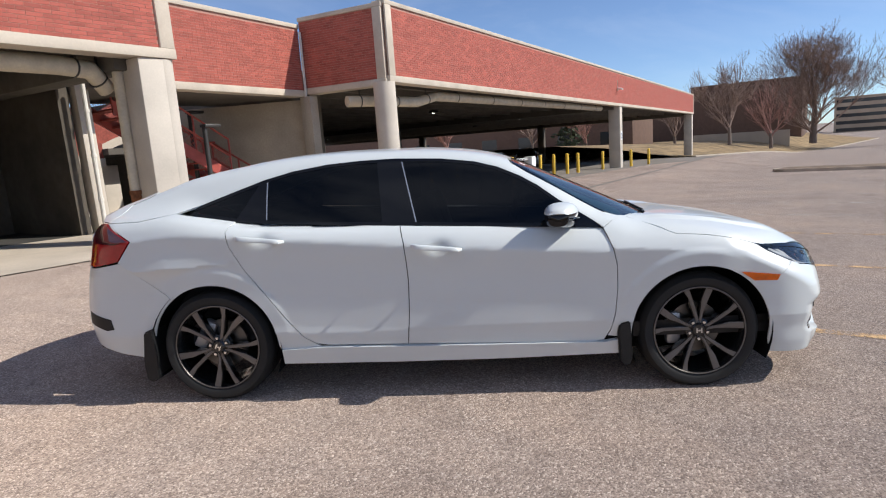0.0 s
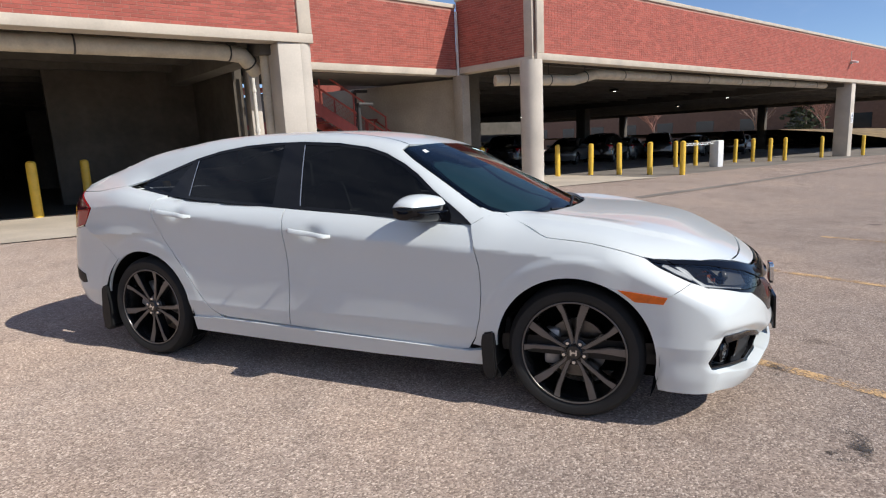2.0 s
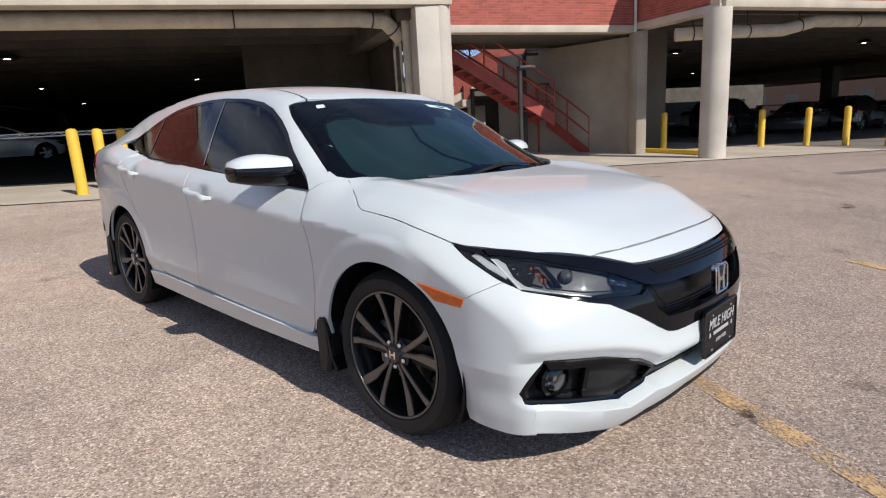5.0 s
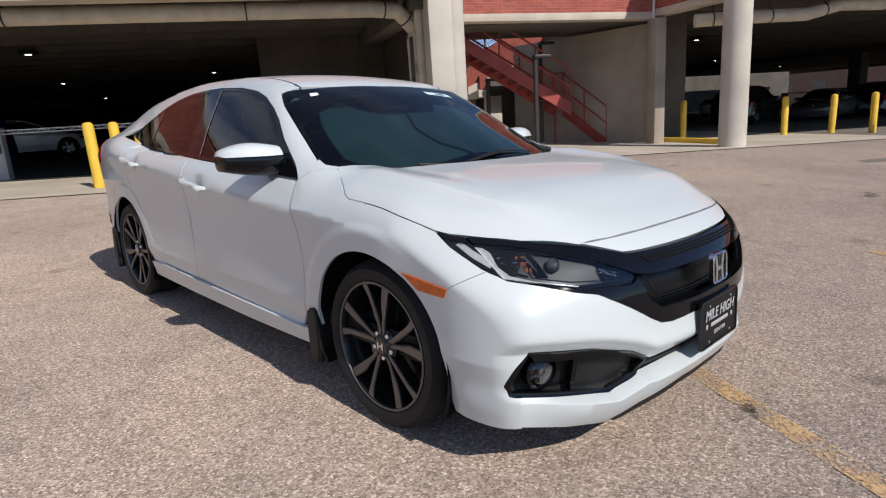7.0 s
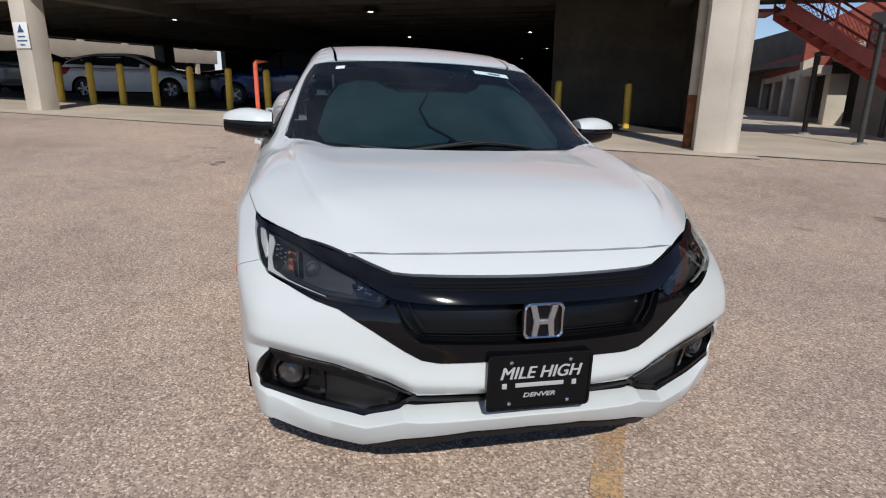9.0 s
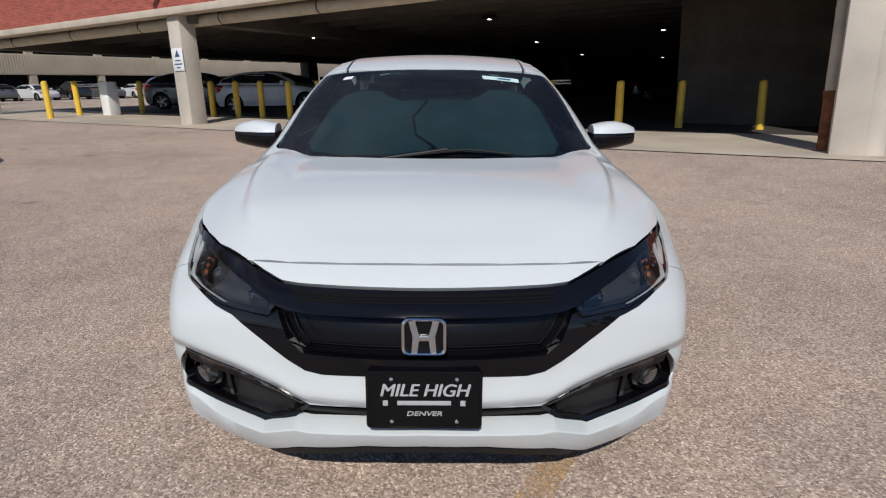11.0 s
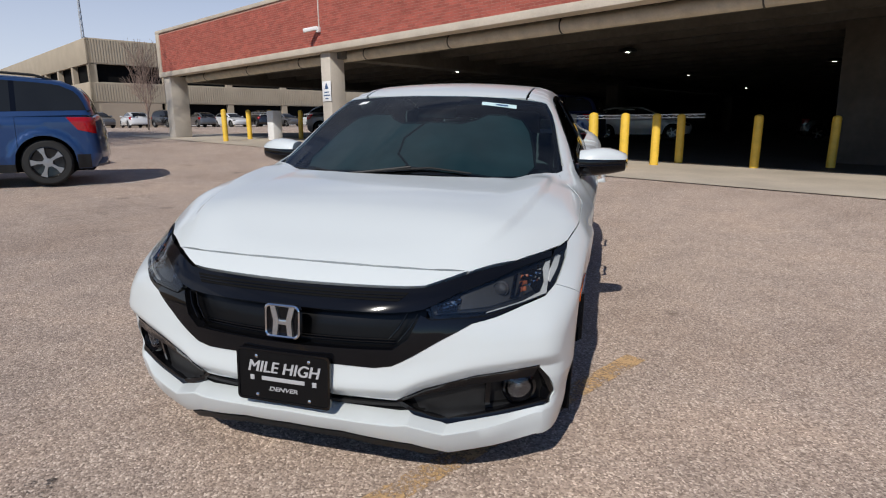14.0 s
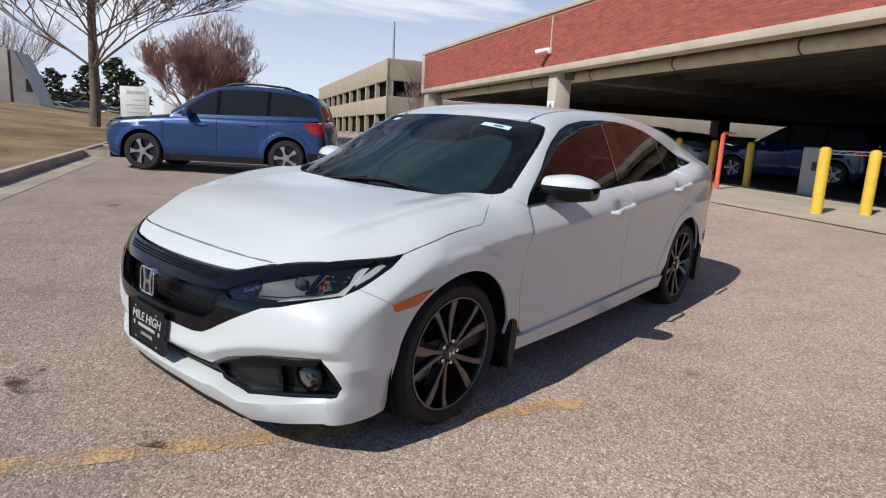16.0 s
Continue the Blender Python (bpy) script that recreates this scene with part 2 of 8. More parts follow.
BARK = mat("bark", (0.145, 0.11, 0.09), 0.95, vary=0.25, scale=6, bump=0.6, bump_scale=30)
TWIG = mat("twigs", (0.25, 0.175, 0.14), 0.95, vary=0.3, scale=1.5)
TWIG_RED = mat("reddish_twigs", (0.29, 0.155, 0.125), 0.95, vary=0.3, scale=1.5)
NEEDLE = mat("conifer_needles", (0.042, 0.055, 0.028), 0.95, vary=0.5, scale=2, random_by="island")
BEIGE = mat("beige_precast", (0.40, 0.335, 0.25), 0.9, vary=0.08, scale=0.5, bump=0.15, bump_scale=15)
BROWN_B = mat("brown_brick", (0.125, 0.075, 0.055), 0.9, vary=0.1, scale=1.5, fine=0.15, fine_scale=10)
DARK_GLASS = mat("dark_window", (0.02, 0.025, 0.03), 0.1, vary=0.2, scale=0.3)
FAR_TAN = mat("far_tan_wall", (0.36, 0.29, 0.22), 0.9, vary=0.1, scale=0.3)


# ---- mesh helpers ----
def box(bm, x0, y0, z0, x1, y1, z1, bevel=0.0):
    r = bmesh.ops.create_cube(bm, size=1.0)
    vs = r["verts"]
    for v in vs:
        v.co = Vector((x0 + (v.co.x + 0.5) * (x1 - x0), y0 + (v.co.y + 0.5) * (y1 - y0), z0 + (v.co.z + 0.5) * (z1 - z0)))
    if bevel > 0:
        es = list({e for v in vs for e in v.link_edges})
        bmesh.ops.bevel(bm, geom=es, offset=bevel, segments=2, profile=0.5, affect="EDGES")
    return vs


def tube(bm, path, radius, sides=10, caps=True):
    """A round bar along a path; radius is one number or one for each point."""
    pts = [Vector(p) for p in path]
    rad = radius if isinstance(radius, (list, tuple)) else [radius] * len(pts)
    rings, ref = [], None
    for i, p in enumerate(pts):
        d = (pts[min(i + 1, len(pts) - 1)] - pts[max(i - 1, 0)]).normalized()
        if ref is None:
            ref = Vector((0, 0, 1)) if abs(d.z) < 0.9 else Vector((1, 0, 0))
        a = d.cross(ref).normalized()
        b = d.cross(a).normalized()
        rings.append([bm.verts.new(p + (a * math.cos(k * 2 * math.pi / sides) + b * math.sin(k * 2 * math.pi / sides)) * rad[i]) for k in range(sides)])
    for r0, r1 in zip(rings, rings[1:]):
        for k in range(sides):
            bm.faces.new((r0[k], r0[(k + 1) % sides], r1[(k + 1) % sides], r1[k]))
    if caps:
        bm.faces.new(rings[0][::-1])
        bm.faces.new(rings[-1])


def lathe(bm, profile, segments=32, axis="z"):
    """Turns (radius, height) pairs about an axis."""
    rings = []
    for r, h in profile:
        ring = []
        for k in range(segments):
            a = 2 * math.pi * k / segments
            c, s = r * math.cos(a), r * math.sin(a)
            ring.append(bm.verts.new((c, s, h) if axis == "z" else (c, h, s)))
        rings.append(ring)
    for r0, r1 in zip(rings, rings[1:]):
        for k in range(segments):
            bm.faces.new((r0[k], r0[(k + 1) % segments], r1[(k + 1) % segments], r1[k]))
    for ring, (r, _) in ((rings[0], profile[0]), (rings[-1], profile[-1])):
        if r > 1e-4:
            bm.faces.new(ring)


def prism(bm, outline, z0, z1, to=None):
    """Pushes a flat outline from z0 to z1; to maps each corner."""
    to = to or (lambda p: p)
    a = [bm.verts.new(to(Vector((x, y, z0)))) for x, y in outline]
    b = [bm.verts.new(to(Vector((x, y, z1)))) for x, y in outline]
    bm.faces.new(a[::-1])
    bm.faces.new(b)
    n = len(a)
    for k in range(n):
        bm.faces.new((a[k], a[(k + 1) % n], b[(k + 1) % n], b[k]))


def mesh_of(name, bm, material, smooth=35):
    bmesh.ops.recalc_face_normals(bm, faces=bm.faces[:])
    me = bpy.data.meshes.new(name)
    bm.to_mesh(me)
    bm.free()
    me.materials.append(material)
    if smooth:
        me.shade_smooth()
        me.set_sharp_from_angle(angle=radians(smooth))
    return me


def part(name, bm, material, parent, label="", at=None, smooth=35):
    ob = new(name, bm if isinstance(bm, bpy.types.Mesh) else mesh_of(name, bm, material, smooth))
    ob.parent = parent
    if at is not None:
        ob.matrix_basis = at
    if label:
        ob["label"] = label
    return ob


def thing(name, m, label, category, group="", kind=""):
    ob = new(name)
    ob.empty_display_size = 0.2
    ob.matrix_basis = m
    return tagged(ob, label, category, group, kind)


def solo(name, bm, material, m, label, category, group="", kind="", smooth=35):
    ob = new(name, bm if isinstance(bm, bpy.types.Mesh) else mesh_of(name, bm, material, smooth))
    ob.matrix_basis = m
    return tagged(ob, label, category, group, kind)


# ---- the lot: u runs along the garage front, v into the garage ----
LOT = pose(0, 0, 0, 0, 0, 59.7)
# the two halves of the garage stand a little askew to the lot: each has its own frame, hung on its corner
SOUTH = LOT @ Matrix.Translation((3.07, 7.447, 3.24)) @ pose(0, 0, 0, 0, -0.6, 3.15) @ Matrix.Translation((-3.06, -6.90, -3.10))
NORTH = LOT @ Matrix.Translation((9.28, 7.66, 3.22)) @ pose(0, 0, 0, 0, 0, 3.4) @ Matrix.Translation((-8.43, -6.90, -3.10))
FRONT, BEAM, TOP = 6.95, 3.10, 4.73
SLOPE = (0.013797, 0.025991)


def gz(u, v):
    """Height of the ground: the lot falls to the street and lifts a little towards the garage."""
    vv = max(-25.0, min(v, 7.2))
    uu = max(-32.0, min(110.0, u))
    a = radians(59.7)
    x, y = math.cos(a) * uu - math.sin(a) * vv, math.sin(a) * uu + math.cos(a) * vv
    s = min(max((v - 2.0) / 4.9, 0), 1)
    lift = max(0.05, min(0.62, 0.18 + (0.0085 if uu > 0 else 0.0045) * uu))
    return -(SLOPE[0] * x + SLOPE[1] * y) + s * s * (3 - 2 * s) * lift


def lot(u, v, turn=0, up=0.0):
    return LOT @ pose(u, v, gz(u, v) + up, 0, 0, turn)


def axis_values(near, step, far):
    vals, x = [], -near
    while x < near + 1e-6:
        vals.append(x)
        x += step
    g, x = step, near
    out = []
    while x < far:
        g *= 1.6
        x += g
        out.append(x)
    return [-q for q in out[::-1]] + vals + out


def build_ground():
    bm = bmesh.new()
    us, vs = axis_values(60, 1.5, 2500), axis_values(40, 1.0, 2500)
    grid = [[bm.verts.new((u, v, gz(u, v))) for v in vs] for u in us]
    for i in range(len(us) - 1):
        for j in range(len(vs) - 1):
            bm.faces.new((grid[i][j], grid[i + 1][j], grid[i + 1][j + 1], grid[i][j + 1]))
    solo("ground", bm, ASPHALT, LOT, "worn grey-brown asphalt with exposed chip aggregate", "ground", kind="structure", smooth=60)


def sheet(name, u0, u1, v0, v1, up, material, label, category, kind="structure", step=1.0, skew=0.0):
    bm = bmesh.new()
    nu, nv = max(1, round((u1 - u0) / step)), max(1, round((v1 - v0) / step))
    g = []
    for i in range(nu + 1):
        u = u0 + (u1 - u0) * i / nu
        vs = [v0 + (v1 - v0) * j / nv + skew * (u - u1) for j in range(nv + 1)]
        g.append([bm.verts.new((u, v, gz(u, v) + up)) for v in vs])
    for i in range(nu):
        for j in range(nv):
            bm.faces.new((g[i][j], g[i + 1][j], g[i + 1][j + 1], g[i][j + 1]))
    return solo(name, bm, material, LOT, label, category, kind=kind, smooth=60)


build_ground()

sheet("apron", -24.0, 3.3, 6.85, 11.0, 0.012, APRON, "pale dusty concrete apron along the garage entrance", "pavement", skew=0.055)
sheet("court_paving", 2.9, 14.0, 7.3, 24.0, 0.016, APRON, "pale concrete paving of the stair court", "pavement")
sheet("garage_floor", -24.0, 3.3, 9.2, 60.0, 0.008, FLOOR_SHADED, "concrete garage floor, coloured dark for the shade under the deck", "floor", step=3)
sheet("garage_floor_2", 9.2, 68.0, 8.0, 60.0, 0.010, FLOOR_N, "concrete garage floor, coloured dark for the shade under the deck", "floor", step=3, skew=0.06)


# ---- the garage ----
def brick_field(length, z0, z1, skip=()):
    """Running bond: one box for each brick, set proud of the mortar."""
    L, H, J, D = 0.225, 0.052, 0.009, 0.005
    verts, faces, loose = [], [], []
    rows = int((z1 - z0) / (H + J))
    for r in range(rows):
        z = z0 + r * (H + J)
        x = -(L + J) / 2 if r % 2 else 0.0
        while x < length - 0.02:
            a, b = max(x, 0.004), min(x + L, length - 0.004)
            if b - a > 0.03:
                if skip and skip[0] < a and b < skip[1] and b - a > L - 0.01:
                    loose.append((a, z))
                else:
                    k = len(verts)
                    verts += [(a, -D, z), (b, -D, z), (b, -D, z + H), (a, -D, z + H), (a, 0.01, z), (b, 0.01, z), (b, 0.01, z + H), (a, 0.01, z + H)]
                    faces += [(k, k + 1, k + 2, k + 3), (k, k + 4, k + 5, k + 1), (k + 1, k + 5, k + 6, k + 2), (k + 2, k + 6, k + 7, k + 3), (k + 3, k + 7, k + 4, k)]
            x += L + J
    return verts, faces, loose, (L, H, D)


BRICKS_LATER = []


def fascia(name, p0, p1, label, end0=0.0, end1=0.0, skip=(), TOP=4.90, base=LOT):
    """A raised parapet of brick between a concrete band below and a coping above."""
    d = Vector(p1) - Vector(p0)
    length = d.length
    m = base @ Matrix.Translation((p0[0], p0[1], 0)) @ Matrix.Rotation(math.atan2(d.y, d.x), 4, "Z")
    bm = bmesh.new()
    box(bm, 0, 0.0, BEAM + 0.02, length, 0.28, TOP - 0.02)
    wall = solo(name, bm, MORTAR, m, label, "wall", kind="structure", smooth=0)
    bm = bmesh.new()
    box(bm, -0.01, -0.05, BEAM, length + 0.01, 0.34, BEAM + 0.17, bevel=0.012)
    part("band", bm, TRIM, wall, "cast concrete band")
    bm = bmesh.new()
    box(bm, -0.015, -0.045, TOP - 0.11, length + 0.015, 0.36, TOP, bevel=0.012)
    part("coping", bm, TRIM, wall, "pale concrete coping")
    for a, w in ((0.0, end0), (length - end1, end1)):
        if w > 0:
            bm = bmesh.new()
            box(bm, a, -0.047, BEAM + 0.17, a + w, 0.32, TOP - 0.11, bevel=0.012)
            part("end_post", bm, TRIM, wall)
    BRICKS_LATER.append((wall, end0, length - end0 - end1, skip, TOP))
    return wall


A_END = 3.05
fascia("wall_fascia_south", (-21.95, FRONT), (A_END, FRONT), "red brick parapet wall over the garage entrance", 0.25, 0.27, skip=(16.1, 20.0), TOP=4.79, base=SOUTH)
fascia("wall_fascia_court", (A_END + 0.3, 10.0), (8.84, 10.42), "red brick parapet bridging the stair court", 0, 0, TOP=5.04)
fascia("wall_fascia_return", (8.9, 10.42), (9.24, 7.76), "red brick return wall at the corner", 0, 0.26, TOP=5.17, base=LOT @ Matrix.Translation((0, 0, 0.05)))
fascia("wall_fascia_north", (8.44, FRONT), (65.0, FRONT), "long red brick parapet wall over the garage", 0.27, 0.2, TOP=5.16, base=NORTH)

bm = bmesh.new()
tube(bm, [(8.83, 10.34, BEAM - 0.1), (8.83, 10.34, TOP + 0.1)], 0.035, 8)
solo("downpipe", bm, PALE_PIPE, LOT, "thin pale downpipe in the brick corner", "pipe")


def deck(name, base, u0, u1, v0, v1, cols):
    """Double-tee deck: slab, stems along the front, girders at the columns."""
    bm = bmesh.new()
    box(bm, u0, v0, 3.62, u1, v1, 3.9)
    v = v0 + 1.15
    while v < v1 - 0.4:
        prism(bm, [(v - 0.16, 3.62), (v + 0.16, 3.62), (v + 0.1, 3.22), (v - 0.1, 3.22)], u0, u1, lambda p: Vector((p.z, p.x, p.y)))
        v += 1.45
    for u in cols:
        box(bm, u - 0.25, v0, 2.92, u + 0.25, v1, 3.64, bevel=0.03)
    solo(name, bm, DECK_SHADED, base, "grey concrete double-tee garage deck seen from below", "ceiling", kind="structure")


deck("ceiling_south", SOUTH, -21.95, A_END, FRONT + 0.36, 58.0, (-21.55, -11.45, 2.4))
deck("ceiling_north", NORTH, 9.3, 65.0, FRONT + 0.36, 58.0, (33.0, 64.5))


def column(name, u, v, su, sv, label, top=BEAM, mt=CONCRETE, base=LOT):
    at = LOT.inverted() @ base @ Vector((u, v, top))
    g = gz(at.x, at.y) + top - at.z
    bm = bmesh.new()
    box(bm, -su / 2, -sv / 2, -0.1, su / 2, sv / 2, top - g, bevel=0.025)
    return solo(name, bm, mt, base @ pose(u, v, g), label, "column", group="garage columns")


col_s2 = column("concrete_column", -11.62, 7.3, 0.42, 0.5, "square concrete column with a small sign", base=SOUTH)
column("concrete_column", -21.5, 7.32, 0.55, 0.66, "square concrete column at the garage corner", base=SOUTH)
column("concrete_column", 33.2, 7.3, 0.6, 0.7, "square concrete column with a small sign", base=NORTH)
column("concrete_column", 64.5, 7.4, 0.75, 0.8, "square concrete column at the garage end", base=NORTH)
# inner columns take the dark interior tone, so their shade is in the colour
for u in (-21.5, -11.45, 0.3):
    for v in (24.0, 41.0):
        column("concrete_column", u, v, 0.6, 0.8, "shaded concrete column inside the garage", 3.0, DECK_SHADED, SOUTH)
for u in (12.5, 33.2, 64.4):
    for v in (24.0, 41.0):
        column("concrete_column", u, v, 0.6, 0.8, "shaded concrete column inside the garage", 3.0, DECK_SHADED, NORTH)

# entrance pier: a square pier with a round shaft beside it, pipes and a rusty foot
ga = gz(2.5, 7.1)
pier = thing("entrance_pier", LOT @ pose(2.72, 7.66, ga), "pale concrete entrance pier with a round shaft and stained foot", "column", group="garage columns")
bm = bmesh.new()
box(bm, -0.36, -0.2, -0.1, 0.12, 0.45, 3.23 - ga, bevel=0.02)
part("square_pier", bm, CONCRETE, pier)
bm = bmesh.new()
lathe(bm, [(0.235, -0.1), (0.235, 3.23 - ga)], 36)
part("round_shaft", bm, CONCRETE, pier, at=pose(0.125, 0.03, 0))
bm = bmesh.new()
tube(bm, [(-0.42, 0.37, 0.9), (-0.42, 0.37, 3.5 - ga)], 0.085, 14)
for z in (1.15, 2.1):
    tube(bm, [(-0.42, 0.37, z), (-0.42, 0.37, z + 0.03)], 0.092, 14)
part("downpipe", bm, PIPE, pier, "pale painted drain pipe")
bm = bmesh.new()
tube(bm, [(-0.42, 0.37, 0.02), (-0.42, 0.37, 0.9)], 0.088, 14)
tube(bm, [(-0.42, 0.37, 0.86), (-0.42, 0.37, 0.93)], 0.105, 14)
part("rusty_pipe", bm, RUST, pier, "rusted cast iron pipe foot")
bm = bmesh.new()
tube(bm, [(0.23, 2.9, 0.0), (0.23, 2.9, 3.2)], 0.045, 10)
for z in (0.7, 1.6, 2.5):
    tube(bm, [(0.23, 2.9, z), (0.23, 2.9, z + 0.06)], 0.058, 10)
part("conduit", bm, PALE_PIPE, pier, "thin white conduit")

gc = gz(9.21, 7.8)
bm = bmesh.new()
lathe(bm, [(0.29, -0.1), (0.29, 3.22 - gc)], 40)
solo("round_column", bm, CONCRETE, LOT @ pose(9.25, 7.86, gc), "tall round concrete column under the brick corner", "column", group="garage columns")
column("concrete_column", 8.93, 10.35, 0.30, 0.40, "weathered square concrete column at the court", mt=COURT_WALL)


def slab_wall(name, p0, p1, z0, z1, thick, material, label, base=LOT):
    d = Vector(p1) - Vector(p0)
    bm = bmesh.new()
    box(bm, 0, 0, z0, d.length, thick, z1)
    return solo(name, bm, material, base @ Matrix.Translation((*p0, 0)) @ Matrix.Rotation(math.atan2(d.y, d.x), 4, "Z"), label, "wall", kind="structure", smooth=0)


slab_wall("wall_inner_back", (-0.6, 13.3), (2.8, 13.3), -0.2, 3.62, 0.25, STAINED_SHADED, "plain concrete wall inside the entrance", base=SOUTH)
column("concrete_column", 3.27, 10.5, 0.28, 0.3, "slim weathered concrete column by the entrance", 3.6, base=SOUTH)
slab_wall("wall_inner_side", (3.02, 10.45), (3.02, 14.0), -0.2, 3.62, 0.22, STAINED_SHADED, "stained concrete side wall by the entrance, shade in its colour", base=SOUTH)
# the bridge's shade on this wall is put into its darker colour
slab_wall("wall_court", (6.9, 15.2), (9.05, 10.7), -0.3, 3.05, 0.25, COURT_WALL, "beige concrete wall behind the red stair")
slab_wall("wall_inner_north", (9.3, 10.9), (10.2, 10.9), -0.3, 3.62, 0.25, DECK_SHADED, "concrete wall stub inside the garage", base=NORTH)
# end, back and side walls added to close the garage against daylight
slab_wall("wall_end_south", (-21.9, 30.0), (-21.9, 58.0), -1, 3.62, 0.3, DECK_SHADED, "concrete end wall added to keep daylight out of the garage", base=SOUTH)
slab_wall("wall_back_south", (-24.0, 57.5), (A_END, 57.5), -1, 3.62, 0.3, DECK_SHADED, "concrete back wall added to keep daylight out of the garage", base=SOUTH)
slab_wall("wall_side_south", (A_END, 14.0), (A_END, 58.0), -1, 3.62, 0.25, DECK_SHADED, "concrete side wall added to keep daylight out of the garage", base=SOUTH)
slab_wall("wall_side_north", (9.3, 14.0), (9.3, 58.0), -1, 3.62, 0.25, DECK_SHADED, "concrete side wall added to keep daylight out of the garage", base=NORTH)
slab_wall("wall_back_north", (9.3, 60.5), (67.0, 60.5), -2, 3.62, 0.3, DECK_SHADED, "concrete back wall added to keep daylight out of the garage", base=NORTH)
bm = bmesh.new()
box(bm, A_END + 0.05, 10.75, BEAM + 0.02, 9.1, 13.6, BEAM + 0.3)
solo("ceiling_bridge", bm, DECK_SHADED, LOT, "concrete underside of the bridge over the court", "ceiling", kind="structure")

# ramp parapet and low brick range behind the court
bm = bmesh.new()
prism(bm, [(6.2, 1.95), (7.5, 2.5), (12.5, 4.05), (12.5, 5.4), (8.2, 3.95), (7.0, 3.3), (6.2, 2.6)], 18.2, 18.5, lambda p: Vector((p.x, p.z, p.y)))
FAR_BRICK = mat("far_brick", (0.27, 0.066, 0.047), 0.9, vary=0.15, scale=4, fine=0.2, fine_scale=14)
ramp_wall = solo("wall_ramp", bm, FAR_BRICK, LOT, "red brick ramp parapet behind the stair court", "wall", kind="structure", smooth=0)
bm = bmesh.new()
prism(bm, [(6.2, 1.7), (7.5, 2.25), (12.5, 3.79), (12.5, 4.07), (7.5, 2.52), (6.2, 1.97)], 18.12, 18.52, lambda p: Vector((p.x, p.z, p.y)))
part("band", bm, TRIM, ramp_wall, "sloping concrete band")
for u, v in ((7.4, 18.9), (7.0, 21.0), (7.35, 24.6), (7.85, 29.2), (8.3, 34.5), (8.8, 40.0)):
    column("concrete_column", u, v, 0.55, 0.55, "pale concrete column of the garage beyond the court", 1.62)
far_dir = Matrix.Translation((6.62, 18.0, 0)) @ Matrix.Rotation(math.atan2(28.0, 2.6), 4, "Z")
bm = bmesh.new()
prism(bm, [(0, 1.85), (28, 1.35), (28, 2.5), (0, 2.35)], -0.3, 0.0, lambda p: Vector((p.x, p.z, p.y)))
range_wall = solo("wall_far_range", bm, FAR_BRICK, LOT @ far_dir, "dusky red brick parapet of the garage beyond the court", "wall", kind="structure", smooth=0)
bm = bmesh.new()
prism(bm, [(0, 1.6), (28, 1.1), (28, 1.36), (0, 1.86)], -0.34, 0.06, lambda p: Vector((p.x, p.z, p.y)))
part("band", bm, TRIM, range_wall, "pale concrete band")
# slab added to shade the bays behind the far columns
bm = bmesh.new()
box(bm, 6.9, 17.6, 1.95, 9.4, 46.0, 2.15)
solo("ceiling_far", bm, DECK_SHADED, LOT, "concrete slab added to shade the garage beyond the court", "ceiling", kind="structure")

# soffit pipe runs along the south and north entrances
for name, base, runs in (("soffit_pipe", SOUTH, [[(-21.0, 7.62, 3.02), (-3.0, 7.62, 3.0), (1.4, 7.62, 2.98), (1.95, 7.68, 2.94), (2.27, 7.81, 2.66)]]),
                         ("soffit_pipe", NORTH, [[(8.3, 8.3, 2.72), (9.0, 7.95, 2.72), (11.0, 7.75, 2.74), (11.9, 7.62, 2.93), (31.0, 7.62, 2.98)]])):
    pipe = thing(name, base, "beige painted drain pipe slung under the garage edge", "pipe", group="soffit pipes")
    for run in runs:
        bm = bmesh.new()
        tube(bm, run, 0.15, 16)
        part("pipe_run", bm, PIPE, pipe)
        for (a, b) in zip(run, run[1:]):
            a, b = Vector(a), Vector(b)
            n = max(1, int((b - a).length / 2.6))
            for i in range(n):
                p = a.lerp(b, (i + 0.5) / n)
                q = (b - a).normalized() * 0.014
                bm = bmesh.new()
                tube(bm, [p - q, p + q], 0.160, 16)
                tube(bm, [p, (p.x, p.y, 3.4)], 0.018, 6)
                part("pipe_hanger", bm, STEEL, pipe, "dark steel pipe hanger")

# ceiling lights
light = None
for u, v in ((-2.2, 8.6), (-6.5, 14.0), (-14.5, 15.0), (-3.0, 22.0), (-9.0, 24.0), (-16.0, 27.0), (-4.0, 34.0), (-11.0, 37.0), (-18.0, 40.0), (-1.5, 45.0), (-8.0, 48.0), (-14.0, 51.0),
             (15.0, 17.0), (22.0, 15.0), (38.0, 18.0), (17.0, 28.0), (26.0, 30.0), (45.0, 26.0), (16.0, 42.0), (26.0, 46.0), (43.0, 43.0)):
    if light is None:
        light = thing("ceiling_light", LOT @ pose(u, v, 3.2), "small round garage lamp on the concrete ceiling", "lamp", group="garage lamps")
        bm = bmesh.new()
        lathe(bm, [(0.05, 0.16), (0.22, 0.1), (0.26, 0.03), (0.24, 0.0)], 20)
        part("housing", bm, STEEL, light)
        bm = bmesh.new()
        lathe(bm, [(0.075, -0.012), (0.04, -0.02), (0.0, -0.022)], 16)
        part("lens", bm, LAMP, light, "glowing lamp lens", at=pose(0.0, 0.0, 0.01))
    else:
        copy_thing(light, LOT @ pose(u, v, 3.2))


# bollards
def bollard_mesh():
    bm = bmesh.new()
    lathe(bm, [(0.088, -0.05), (0.088, 1.02), (0.08, 1.06), (0.05, 1.085), (0.0, 1.095)], 24)
    return mesh_of("bollard", bm, YELLOW)


